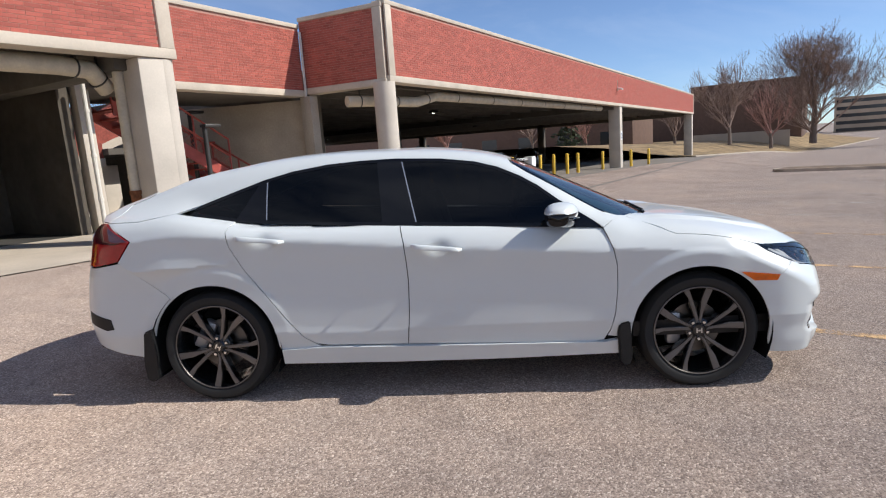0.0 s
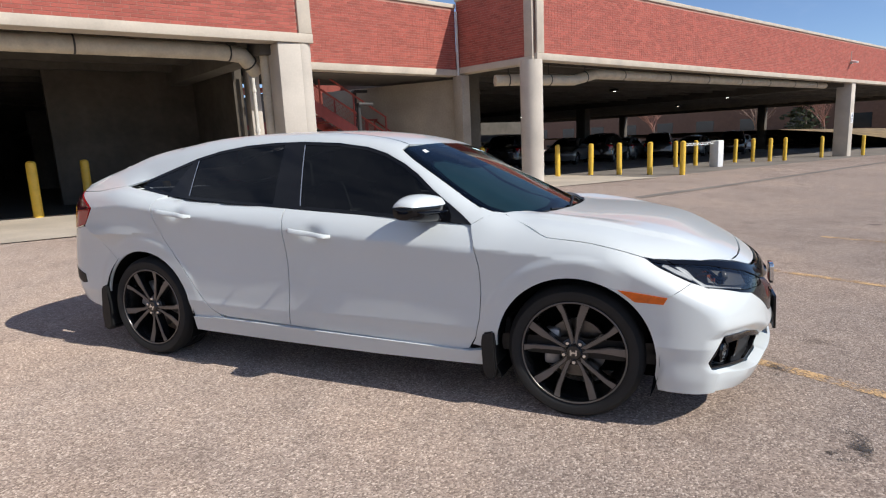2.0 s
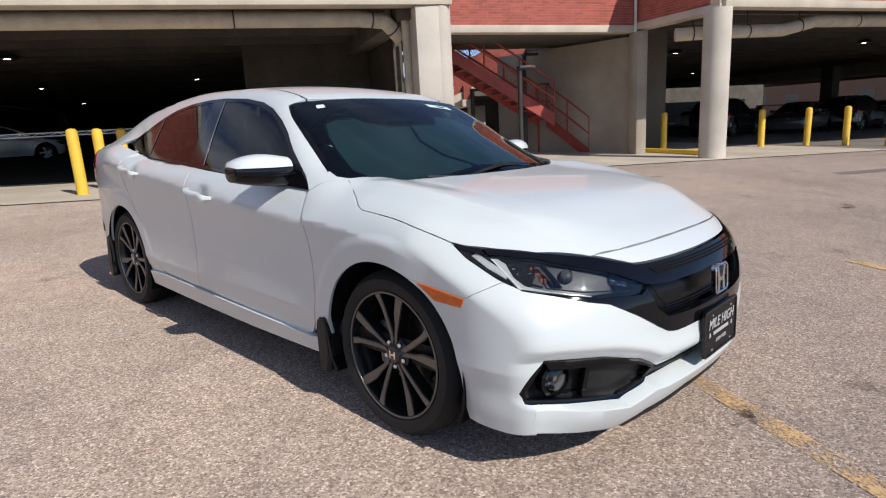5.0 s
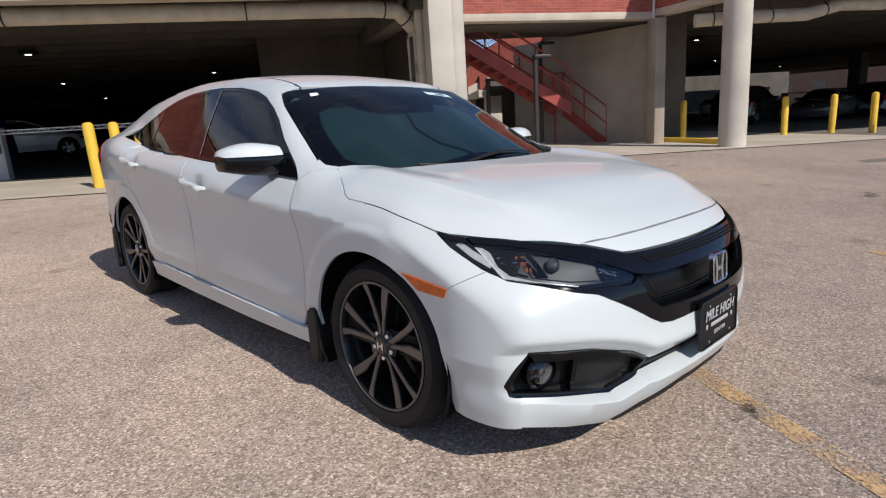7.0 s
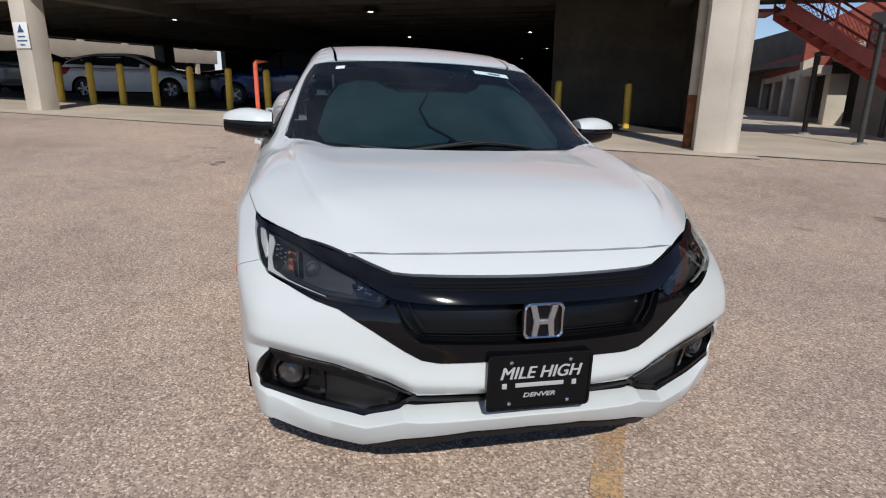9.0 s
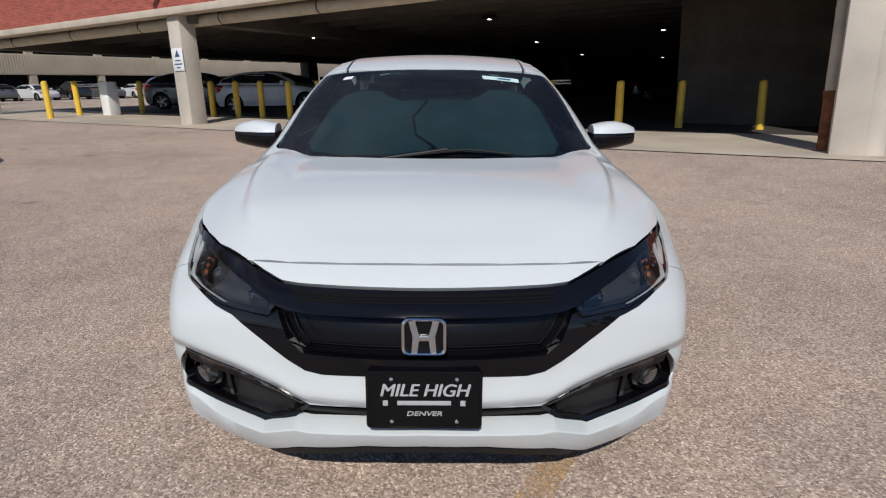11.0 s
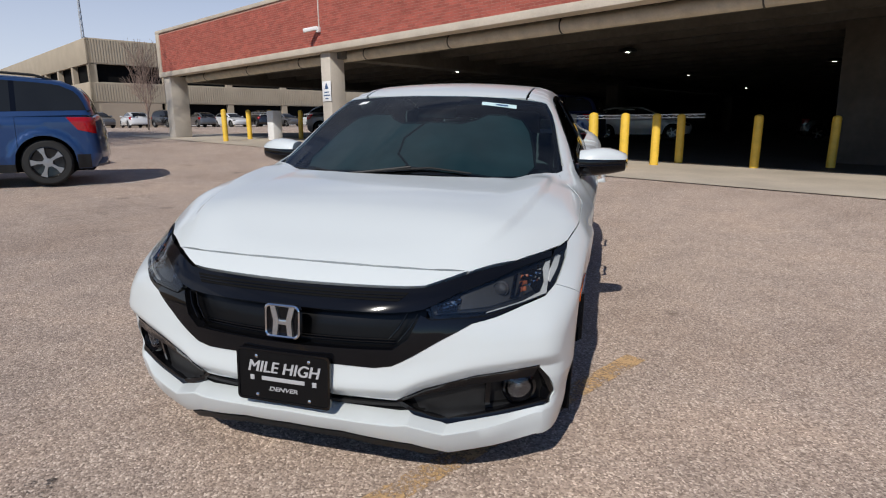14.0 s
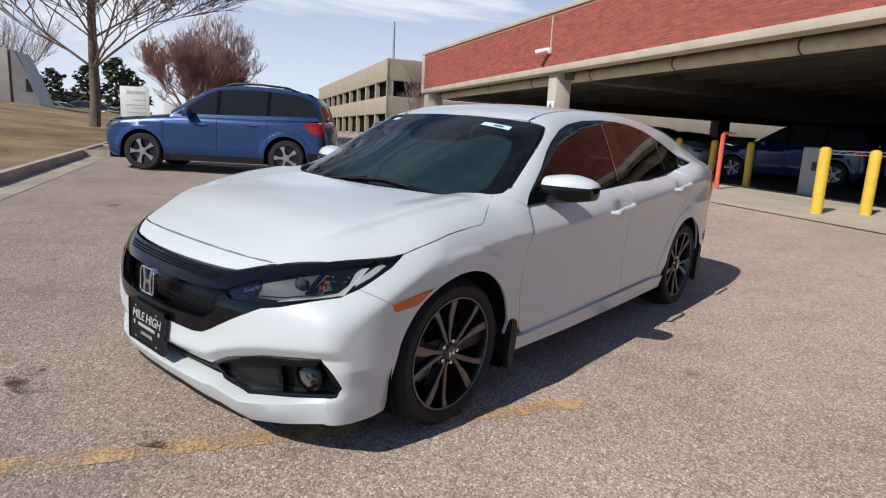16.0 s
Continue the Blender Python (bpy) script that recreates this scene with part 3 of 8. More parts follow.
BOLLARD = bollard_mesh()
for u, v in ((-3.51, 7.42), (-3.4, 8.41), (-3.25, 9.46), (-3.15, 10.45), (-1.56, 10.47), (-0.53, 11.98), (1.17, 12.22), (-17.44, 6.49), (-18.43, 7.89), (-18.68, 8.91), (-17.59, 9.56), (-13.78, 9.43), (-12.8, 9.55), (-11.99, 9.76), (-10.94, 9.84), (-9.88, 9.93), (-8.94, 10.25), (-7.85, 10.39), (10.47, 11.33), (13.34, 10.73), (14.52, 10.28), (15.03, 9.47), (15.37, 8.5), (15.74, 7.54), (20.69, 10.89), (22.08, 10.82), (25.59, 10.91), (26.54, 10.55), (26.89, 9.94), (27.96, 9.75), (32.05, 9.74), (35.47, 9.03), (39.18, 8.89)):
    solo("bollard", BOLLARD, YELLOW, lot(u, v, random.uniform(0, 360)) @ pose(0, 0, 0, random.uniform(-1, 1), random.uniform(-1, 1)), "yellow painted steel bollard set in concrete", "bollard", group="yellow bollards")


def gate(u, v, turn, length, label):
    g = thing("barrier_gate", lot(u, v, turn), label, "barrier gate")
    bm = bmesh.new()
    box(bm, -0.19, -0.19, 0, 0.19, 0.19, 1.06, bevel=0.02)
    part("cabinet", bm, WHITE_P if length < 3.3 else GREY_P, g)
    bm = bmesh.new()
    box(bm, 0.06, -0.205, 0.55, 0.16, -0.188, 0.75)
    part("panel", bm, STEEL, g, "dark control panel")
    bm = bmesh.new()
    box(bm, 0.19, -0.02, 1.0, length, 0.02, 1.018)
    box(bm, 0.19, -0.02, 0.93, length, 0.02, 0.948)
    arm = part("arm", bm, WHITE_P, g, "long white lattice barrier arm")
    for k in range(int((length - 0.3) / 0.16)):
        bm = bmesh.new()
        x = 0.25 + k * 0.16
        lift = 0.06 if k % 2 else 0.0
        prism(bm, [(x, 0.945 + 0.06 - lift), (x + 0.02, 0.945 + 0.06 - lift), (x + 0.17, 0.945 + lift), (x + 0.15, 0.945 + lift)], -0.014, 0.014, lambda p: Vector((p.x, p.z, p.y)))
        part("lattice_bar", bm, WHITE_P, arm)
    return g


gate(-6.27, 10.62, 8, 3.4, "grey barrier cabinet with a lattice arm")
gate(-17.51, 8.43, 185, 1.6, "white barrier cabinet with a short arm")
gate(21.21, 9.41, 178, 2.35, "white barrier cabinet with a lattice arm")
bm = bmesh.new()
tube(bm, [(0, 0, -0.05), (0, 0, 1.2), (0.03, 0, 1.25), (0.3, 0, 1.25)], 0.05, 10)
solo("height_post", bm, ORANGE, lot(-6.95, 8.6, 30), "orange painted steel post with a bent top", "post")


# signs on the columns
def column_sign(base, u, v, z, turn):
    s = thing("parking_sign", base @ pose(u, v, z, 0, 0, turn), "small white parking sign with a dark heading", "sign", group="parking signs")
    bm = bmesh.new()
    box(bm, -0.19, -0.012, 0.08, 0.19, 0.0, 0.62, bevel=0.004)
    part("plate", bm, WHITE_P, s)
    bm = bmesh.new()
    prism(bm, [(-0.09, 0.41), (0.09, 0.41), (0.0, 0.58)], -0.017, -0.008, lambda p: Vector((p.x, p.z, p.y)))
    part("emblem", bm, SIGN_BLUE, s)
    for k, w in enumerate((0.2, 0.27, 0.13)):
        bm = bmesh.new()
        box(bm, -w / 2, -0.016, 0.31 - k * 0.085, w / 2, -0.009, 0.34 - k * 0.085)
        part("text_bar", bm, SIGN_BLUE, s)


column_sign(SOUTH, -11.58, 7.035, 1.72, 0)
column_sign(NORTH, 33.2, 6.94, 0.98, 0)


def wall_camera(base, u, z):
    c = thing("security_camera", base @ pose(u, FRONT - 0.02, z), "white security camera on a wall bracket", "camera", group="security cameras")
    bm = bmesh.new()
    box(bm, -0.05, -0.08, -0.05, 0.05, 0.02, 0.09, bevel=0.01)
    part("bracket", bm, WHITE_P, c)
    bm = bmesh.new()
    box(bm, -0.07, -0.42, 0.02, 0.07, -0.02, 0.12, bevel=0.02)
    part("body", bm, WHITE_P, c, at=pose(0, 0, 0, 12, 0, -35))
    bm = bmesh.new()
    box(bm, -0.012, -0.012, 0.09, 0.012, 0.012, TOP - z - 0.12)
    part("cable", bm, PALE_PIPE, c)


wall_camera(SOUTH, -11.65, 3.66)
wall_camera(NORTH, 32.4, 4.06)


# lamp posts of the court
def court_post(u, v, h):
    p = thing("court_lamp_post", lot(u, v), "slim dark steel lamp post in the court", "lamp post", group="court lamps")
    bm = bmesh.new()
    tube(bm, [(0, 0, 0), (0, 0, h)], 0.06, 12)
    part("pole", bm, STEEL, p)
    bm = bmesh.new()
    box(bm, -0.05, -0.12, h - 0.03, 0.4, 0.12, h + 0.05, bevel=0.02)
    part("head", bm, STEEL, p)
    bm = bmesh.new()
    lathe(bm, [(0.14, 0), (0.14, 0.05), (0.09, 0.07)], 18)
    part("base_plate", bm, GALV, p)


court_post(6.9, 13.0, 2.85)
court_post(5.85, 10.9, 2.3)
court_post(5.4, 13.4, 1.9)


bm = bmesh.new()
kz = gz(9.5, 9.4)
box(bm, -0.09, -1.25, -0.1, 0.09, 1.25, 0.13, bevel=0.02)
solo("yellow_kerb", bm, YELLOW, LOT @ pose(9.62, 9.6, kz, 0, 0, 6), "yellow painted concrete kerb by the round column", "kerb", kind="structure")


# the red stair
def red_stair():
    base = gz(8, 12.5)
    s = thing("red_stair", LOT @ pose(0, 0, base), "red painted steel stair with mesh guard rails", "stair")

    def flight(p0, p1, width, n, name):
        a, b = Vector(p0), Vector(p1)
        run = Vector((b.x - a.x, b.y - a.y, 0))
        side = Vector((-run.y, run.x, 0)).normalized() * width
        for off in (Vector((0, 0, 0)), side):
            bm = bmesh.new()
            lo, hi = a + off, b + off
            t = run.normalized() * 0.0 + side.normalized() * 0.03
            vs = []
            for q in (-t, t):
                vs.append([bm.verts.new(lo + q + Vector((0, 0, -0.22))), bm.verts.new(hi + q + Vector((0, 0, -0.22))), bm.verts.new(hi + q + Vector((0, 0, 0.12))), bm.verts.new(lo + q + Vector((0, 0, 0.12)))])
            bm.faces.new(vs[0][::-1])
            bm.faces.new(vs[1])
            for k in range(4):
                bm.faces.new((vs[0][k], vs[0][(k + 1) % 4], vs[1][(k + 1) % 4], vs[1][k]))
            part("stringer", bm, STAIR_RED, s)
            for h in (0.55, 1.02):
                bm = bmesh.new()
                tube(bm, [lo + Vector((0, 0, h)), hi + Vector((0, 0, h))], 0.028, 8)
                part("rail", bm, STAIR_RED, s)
            m = max(2, int(run.length / 0.9))
            for k in range(m + 1):
                q = lo.lerp(hi, k / m)
                bm = bmesh.new()
                tube(bm, [q, q + Vector((0, 0, 1.04))], 0.026, 8)
                part("baluster", bm, STAIR_RED, s)
            bm = bmesh.new()
            steps = int(run.length / 0.11)
            for k in range(steps):
                q = lo.lerp(hi, k / steps)
                w = lo.lerp(hi, min(1, (k + 3) / steps))
                tube(bm, [q + Vector((0, 0, 0.14)), w + Vector((0, 0, 0.53))], 0.006, 4, caps=False)
                w = lo.lerp(hi, max(0, (k - 3) / steps))
                tube(bm, [q + Vector((0, 0, 0.14)), w + Vector((0, 0, 0.53))], 0.006, 4, caps=False)
            part("mesh_panel", bm, STAIR_RED, s, "red wire mesh infill")
        for k in range(n):
            q = a.lerp(b, (k + 0.5) / n)
            bm = bmesh.new()
            d = run.normalized() * (run.length / n * 0.55)
            vs = [q - d, q + d, q + d + side, q - d + side]
            lo4 = [bm.verts.new(v + Vector((0, 0, -0.04))) for v in vs]
            hi4 = [bm.verts.new(v) for v in vs]
            bm.faces.new(lo4[::-1])
            bm.faces.new(hi4)
            for i in range(4):
                bm.faces.new((lo4[i], lo4[(i + 1) % 4], hi4[(i + 1) % 4], hi4[i]))
            part("tread", bm, GALV if name == "low" else STAIR_RED, s)

    flight((8.45, 12.0, 0.0), (7.75, 13.35, 1.02), -1.1, 6, "low")
    flight((7.4, 13.3, 1.05), (4.3, 13.3, 2.95), 1.2, 11, "high")
    bm = bmesh.new()
    box(bm, 7.35, 13.2, 0.98, 8.9, 14.6, 1.05)
    part("landing", bm, STAIR_RED, s)
    bm = bmesh.new()
    box(bm, 2.9, 13.2, 2.9, 4.35, 14.6, 2.98)
    part("landing", bm, STAIR_RED, s)
    for u, v in ((7.45, 13.3), (8.8, 13.3), (8.8, 14.5)):
        bm = bmesh.new()
        tube(bm, [(u, v, -0.1), (u, v, 2.05)], 0.035, 8)
        part("post", bm, STAIR_RED, s)
    for h in (1.55, 2.05):
        bm = bmesh.new()
        tube(bm, [(7.45, 13.3, h), (8.8, 13.3, h), (8.8, 14.5, h)], 0.028, 8)
        part("rail", bm, STAIR_RED, s)


red_stair()


# ---- stains ----
OIL = worn_paint("oil_stain", (0.05, 0.042, 0.038), 0.50)
for u, v, a, b, turn in ((0.62, -2.5, 0.17, 0.09, 20), (1.29, -1.9, 0.12, 0.06, 60), (-9.39, 4.85, 0.45, 0.06, 80), (-8.5, 4.78, 0.3, 0.05, 75), (-9.9, 4.45, 0.22, 0.07, 60), (3.1, -4.2, 0.2, 0.12, 10), (-3.9, 3.1, 0.25, 0.13, 140), (6.5, 2.2, 0.3, 0.16, 30)):
    bm = bmesh.new()
    rim_pts = [bm.verts.new((a * (1 + 0.25 * noise.noise((k * 0.9, u, v))) * math.cos(k * math.pi / 9), b * (1 + 0.25 * noise.noise((u, k * 0.9, v))) * math.sin(k * math.pi / 9), 0.006)) for k in range(18)]
    bm.faces.new(rim_pts)
    solo("oil_stain", bm, OIL, lot(u, v, turn), "dark oil stain soaked into the asphalt", "stain", group="oil stains", kind="structure", smooth=0)


# ---- markings ----
def line(u, v0, v1, w, material, label, along="v"):
    bm = bmesh.new()
    n = max(2, int(abs(v1 - v0) / 0.3))
    rows = []
    for k in range(n + 1):
        v = v0 + (v1 - v0) * k / n
        a, b = ((u - w / 2, v), (u + w / 2, v)) if along == "v" else ((v, u - w / 2), (v, u + w / 2))
        rows.append((bm.verts.new((*a, gz(*a) + 0.004)), bm.verts.new((*b, gz(*b) + 0.004))))
    for r0, r1 in zip(rows, rows[1:]):
        bm.faces.new((r0[0], r0[1], r1[1], r1[0]))
    solo("parking_line", bm, material, LOT, label, "road marking", group="parking lines", kind="structure", smooth=0)


for k in range(-3, 9):
    u = 1.36 + 2.68 * k
    if k == -3 or k == -2 or k == -1:
        continue
    line(u, -0.05, -5.4, 0.105, LINE_Y if k < 3 else LINE_W, "faded and flaking painted parking line")
for u0, v0, v1 in ((-7.9, -4.15, 0.6),):
    line(u0, v0, v1, 0.1, LINE_W, "faded white parking line")

# ---- the white sedan: one smooth form, from which each panel is cut ----
def sstep(a, b, x):
    t = np.clip((x - a) / (b - a), 0, 1)
    return t * t * (3 - 2 * t)


def smax(a, b, k):
    h = np.maximum(k - np.abs(a - b), 0) / k
    return np.maximum(a, b) + h * h * k / 4


def curve(xs, ys):
    """A smooth curve through a few knots (monotone cubic)."""
    xs, ys = np.array(xs, float), np.array(ys, float)
    h = np.diff(xs)
    d = np.diff(ys) / h
    m = np.zeros(len(xs))
    m[0], m[-1] = d[0], d[-1]
    for i in range(1, len(xs) - 1):
        if d[i - 1] * d[i] > 0:
            w1, w2 = 2 * h[i] + h[i - 1], h[i] + 2 * h[i - 1]
            m[i] = (w1 + w2) / (w1 / d[i - 1] + w2 / d[i])

    def f(x):
        x = np.asarray(x, float)
        i = np.clip(np.searchsorted(xs, x) - 1, 0, len(xs) - 2)
        t = (np.clip(x, xs[0] - 0.3, xs[-1] + 0.3) - xs[i]) / h[i]
        out = (2 * t ** 3 - 3 * t ** 2 + 1) * ys[i] + (t ** 3 - 2 * t ** 2 + t) * h[i] * m[i] + (-2 * t ** 3 + 3 * t ** 2) * ys[i + 1] + (t ** 3 - t ** 2) * h[i] * m[i + 1]
        out = np.where(x < xs[0], ys[0] + m[0] * (x - xs[0]), out)
        return np.where(x > xs[-1], ys[-1] + m[-1] * (x - xs[-1]), out)
    return f


plan_w = curve((-2.4, -2.2, -1.9, -1.35, -0.6, 0.3, 1.0, 1.45, 1.75, 1.95, 2.2), (0.70, 0.768, 0.838, 0.886, 0.89, 0.892, 0.886, 0.886, 0.872, 0.825, 0.72))
crease_z = curve((-2.3, -1.75, -1.5, -1.2, -0.2, 0.35, 0.9, 1.3, 2.0), (0.93, 0.955, 0.975, 0.955, 0.865, 0.825, 0.79, 0.775, 0.74))
hood_z = curve((0.6, 1.1, 1.2, 1.4, 1.6, 1.8, 1.95, 2.05, 2.15, 2.25), (1.02, 0.985, 0.975, 0.95, 0.91, 0.857, 0.803, 0.757, 0.70, 0.63))
hood_line = curve((1.0, 1.15, 1.34, 1.49, 1.71, 1.82, 1.95), (0.696, 0.688, 0.678, 0.658, 0.616, 0.583, 0.52))
deck_z = curve((-2.5, -2.2, -2.0, -1.6, -1.0, 0.0), (1.0, 1.075, 1.095, 1.11, 1.03, 1.0))
nose_x = curve((0.1, 0.2, 0.3, 0.42, 0.5, 0.58, 0.66, 0.72, 0.8), (2.13, 2.185, 2.205, 2.225, 2.225, 2.215, 2.185, 2.14, 2.04))
tail_x = curve((0.2, 0.35, 0.5, 0.7, 0.85, 1.0, 1.1), (-2.25, -2.34, -2.37, -2.35, -2.31, -2.27, -2.22))
roof_z = curve((-2.3, -2.15, -1.9, -1.67, -1.47, -1.27, -1.08, -0.89, -0.6, -0.2, 0.05, 0.3, 0.45, 0.7, 1.0, 1.2, 1.35),
               (1.02, 1.065, 1.17, 1.258, 1.316, 1.356, 1.387, 1.405, 1.416, 1.412, 1.395, 1.352, 1.297, 1.185, 1.045, 0.948, 0.872))
belt_w = curve((-2.2, -1.8, -1.5, -1.0, -0.3, 0.4, 0.9, 1.3), (0.64, 0.72, 0.757, 0.79, 0.81, 0.805, 0.78, 0.74))


def body_side(x, z):
    """Half width of the lower body."""
    zc = crease_z(x)
    w = plan_w(x)
    up = z - zc
    s = 0.006
    rise = s * np.log1p(np.exp(np.clip(up / s, -40, 40)))
    w = w - 0.42 * rise - 0.5 * np.maximum(up - 0.1, 0) ** 2
    mid = (x > -1.5) * 1.0
    below = np.clip(-up / 0.30, 0, 1)
    doors = sstep(-1.35, -0.8, x) * (1 - sstep(0.75, 1.15, x))
    w = w - 0.006 * doors * np.sin(np.pi * below) ** 2
    w = w - 0.028 * below * sstep(-2.2, -1.95, x) * (1 - sstep(1.55, 1.9, x))
    low = np.maximum(0.40 - z, 0)
    w = w - 0.22 * low
    lowline = 0.385 - 0.06 * (x + 0.2)
    w = w + 0.006 * doors * sstep(0.02, -0.05, z - lowline)
    for hx, hz in ((-1.018, 0.937), (-0.048, 0.851)):
        w = w - 0.020 * np.exp(-((x - hx) / 0.062) ** 2 - ((z - hz) / 0.036) ** 2)
    for cx, amp in ((1.35, 0.011), (-1.35, 0.006)):
        r = np.hypot(x - cx, z - 0.322)
        w = w + amp * (1 - sstep(0.432, 0.476, r)) * sstep(0.30, 0.55, z) * (1 - sstep(1.42, 1.62, x))
    w = w + 0.012 * sstep(0.345, 0.235, z) * sstep(1.66, 1.80, x)
    return w


def hood_top(x, y):
    y = np.abs(y)
    front = hood_z(x) - 0.03 * y * y - (0.60 - 0.18 * sstep(1.0, 1.2, x) * (1 - sstep(1.45, 1.75, x))) * np.maximum(y - 0.45, 0) ** 2
    yc = hood_line(x)
    ridge = 0.017 * (1 - sstep(yc - 0.006, yc + 0.026, y)) * sstep(0.98, 1.2, x) * (1 - sstep(1.72, 1.97, x))
    front = front - 0.042 * sstep(1.88, 1.2, x) * (1 - sstep(0.50, 0.70, y))
    back = deck_z(x) - 0.05 * y * y
    t = sstep(-0.6, 0.6, x)
    return back * (1 - t) + (front + ridge) * t


bumper_fold = curve((0.0, 0.17, 0.34, 0.431, 0.578, 0.765, 0.9), (0.398, 0.392, 0.392, 0.428, 0.466, 0.482, 0.488))
shelf_back = curve((0.0, 0.17, 0.34, 0.382, 0.49, 0.673, 0.765, 0.9), (0.315, 0.308, 0.293, 0.293, 0.262, 0.281, 0.295, 0.325))


def bumper_relief(y, z):
    """How far the lower nose stands back or forward: a fold over the lamp pockets, an undercut, then the lip's shelf."""
    up = z - bumper_fold(y)
    s = 0.0035
    under = s * np.log1p(np.exp(np.clip(-up / s, -40, 40)))
    back = np.minimum(0.85 * under, 0.034) - 0.010 * np.exp(-(np.maximum(up, 0) / 0.05) ** 2)
    t = shelf_back(y)
    lip = sstep(t + 0.02, t - 0.02, z)
    fade = 1 - 0.75 * sstep(0.80, 0.90, y)
    return -back * (1 - lip) * fade


def body_f(x, y, z):
    """Negative inside the lower body."""
    y = np.abs(y)
    f = y - body_side(x, z)
    f = smax(f, (z - hood_top(x, y)) * 0.95, 0.07)
    nose = x - (nose_x(z) - 0.40 * y ** 2.2 - 1.15 * sstep(0.54, 0.76, z) * np.maximum(y - 0.45, 0) ** 2 + bumper_relief(y, z))
    f = smax(f, nose * 0.9, 0.06 - 0.028 * sstep(0.62, 0.48, z))
    rear = (tail_x(z) + 0.45 * y ** 2.4) - x
    return smax(f, rear * 0.9, 0.10)


def cabin_side(x, z):
    return belt_w(x) - 0.50 * (z - 0.95) - 0.22 * np.maximum(z - 0.95, 0) ** 2


def roof_top(x, y):
    y = np.abs(y)
    c = 0.10 + 0.13 * sstep(0.25, 0.85, x) - 0.07 * sstep(-1.1, -1.7, x)
    return roof_z(x) - c * y * y


def cabin_f(x, y, z):
    y = np.abs(y)
    return smax(y - cabin_side(x, z), (z - roof_top(x, y)) * 0.9, 0.065)


def solve(f, lo, hi, n=34):
    """Where f, rising along the way, crosses nought."""
    lo, hi = np.array(lo, float), np.array(hi, float)
    for _ in range(n):
        m = (lo + hi) / 2
        neg = f(m) < 0
        lo, hi = np.where(neg, m, lo), np.where(neg, hi, m)
    return (lo + hi) / 2


def on_surface(f, view, a, b):
    """Points of a form, from the side (x, z), from above (x, y) or from the front (y, z)."""
    a, b = np.asarray(a, float), np.asarray(b, float)
    if view == "side":
        q = solve(lambda q: f(a, q, b), np.full(a.shape, 0.05), np.full(a.shape, 1.2))
        return np.stack([a, q, b], -1)
    if view == "top":
        q = solve(lambda q: f(a, b, q), np.full(a.shape, 0.3), np.full(a.shape, 1.8))
        return np.stack([a, b, q], -1)
    if view == "rear":
        q = solve(lambda q: f(-q, a, b), np.full(a.shape, 1.0), np.full(a.shape, 2.6))
        return np.stack([-q, a, b], -1)
    q = solve(lambda q: f(q, a, b), np.full(a.shape, 1.0), np.full(a.shape, 2.6))
    return np.stack([q, a, b], -1)


def slope_of(f, p):
    e = 1e-3
    g = np.stack([f(*(p + np.eye(3)[k] * e).T) - f(*(p - np.eye(3)[k] * e).T) for k in range(3)], -1)
    return g / np.maximum(np.linalg.norm(g, axis=1, keepdims=True), 1e-9)


def whole_f(x, y, z):
    """Body and cabin grown together, softly at the rear pillar and the scuttle."""
    k = 0.03 + 0.11 * sstep(-1.1, -1.65, x) + sstep(0.65, 0.95, x) * (0.05 - 0.068 * sstep(0.62, 0.48, np.abs(y)))
    a, b = -body_f(x, y, z), -np.maximum(np.maximum(cabin_f(x, y, z), 0.84 - z), (-1.93 - x) * 0.4)
    h = np.maximum(k - np.abs(a - b), 0) / k
    return -(np.maximum(a, b) + h * h * k / 4)


def grown(f, d):
    return lambda x, y, z: f(x, y, z) - d


def densify(poly, step=0.02):
    out = []
    for i, p in enumerate(poly):
        q = poly[(i + 1) % len(poly)]
        n = max(1, int(math.hypot(q[0] - p[0], q[1] - p[1]) / step))
        out += [(p[0] + (q[0] - p[0]) * k / n, p[1] + (q[1] - p[1]) * k / n) for k in range(n)]
    return out


def inset(poly, d):
    """Draws a dense outline in by d."""
    if d == 0:
        return poly
    area = sum(p[0] * q[1] - q[0] * p[1] for p, q in zip(poly, poly[1:] + poly[:1]))
    s = 1 if area > 0 else -1
    out = []
    n = len(poly)
    for i in range(n):
        a, b = poly[i - 1], poly[(i + 1) % n]
        tx, ty = b[0] - a[0], b[1] - a[1]
        L = math.hypot(tx, ty) or 1
        out.append((poly[i][0] - s * ty / L * d, poly[i][1] + s * tx / L * d))
    return out


def inside(poly, x, y):
    hit = np.zeros(x.shape, bool)
    n = len(poly)
    for i in range(n):
        (x0, y0), (x1, y1) = poly[i], poly[(i + 1) % n]
        if y0 == y1:
            continue
        c = ((y0 > y) != (y1 > y)) & (x < (x1 - x0) * (y - y0) / (y1 - y0) + x0)
        hit ^= c
    return hit


def edge_gap(poly, x, y):
    best = np.full(x.shape, 9.0)
    n = len(poly)
    for i in range(n):
        p, q = np.array(poly[i]), np.array(poly[(i + 1) % n])
        d = q - p
        t = np.clip(((x - p[0]) * d[0] + (y - p[1]) * d[1]) / max(d @ d, 1e-12), 0, 1)
        best = np.minimum(best, np.hypot(x - p[0] - t * d[0], y - p[1] - t * d[1]))
    return best


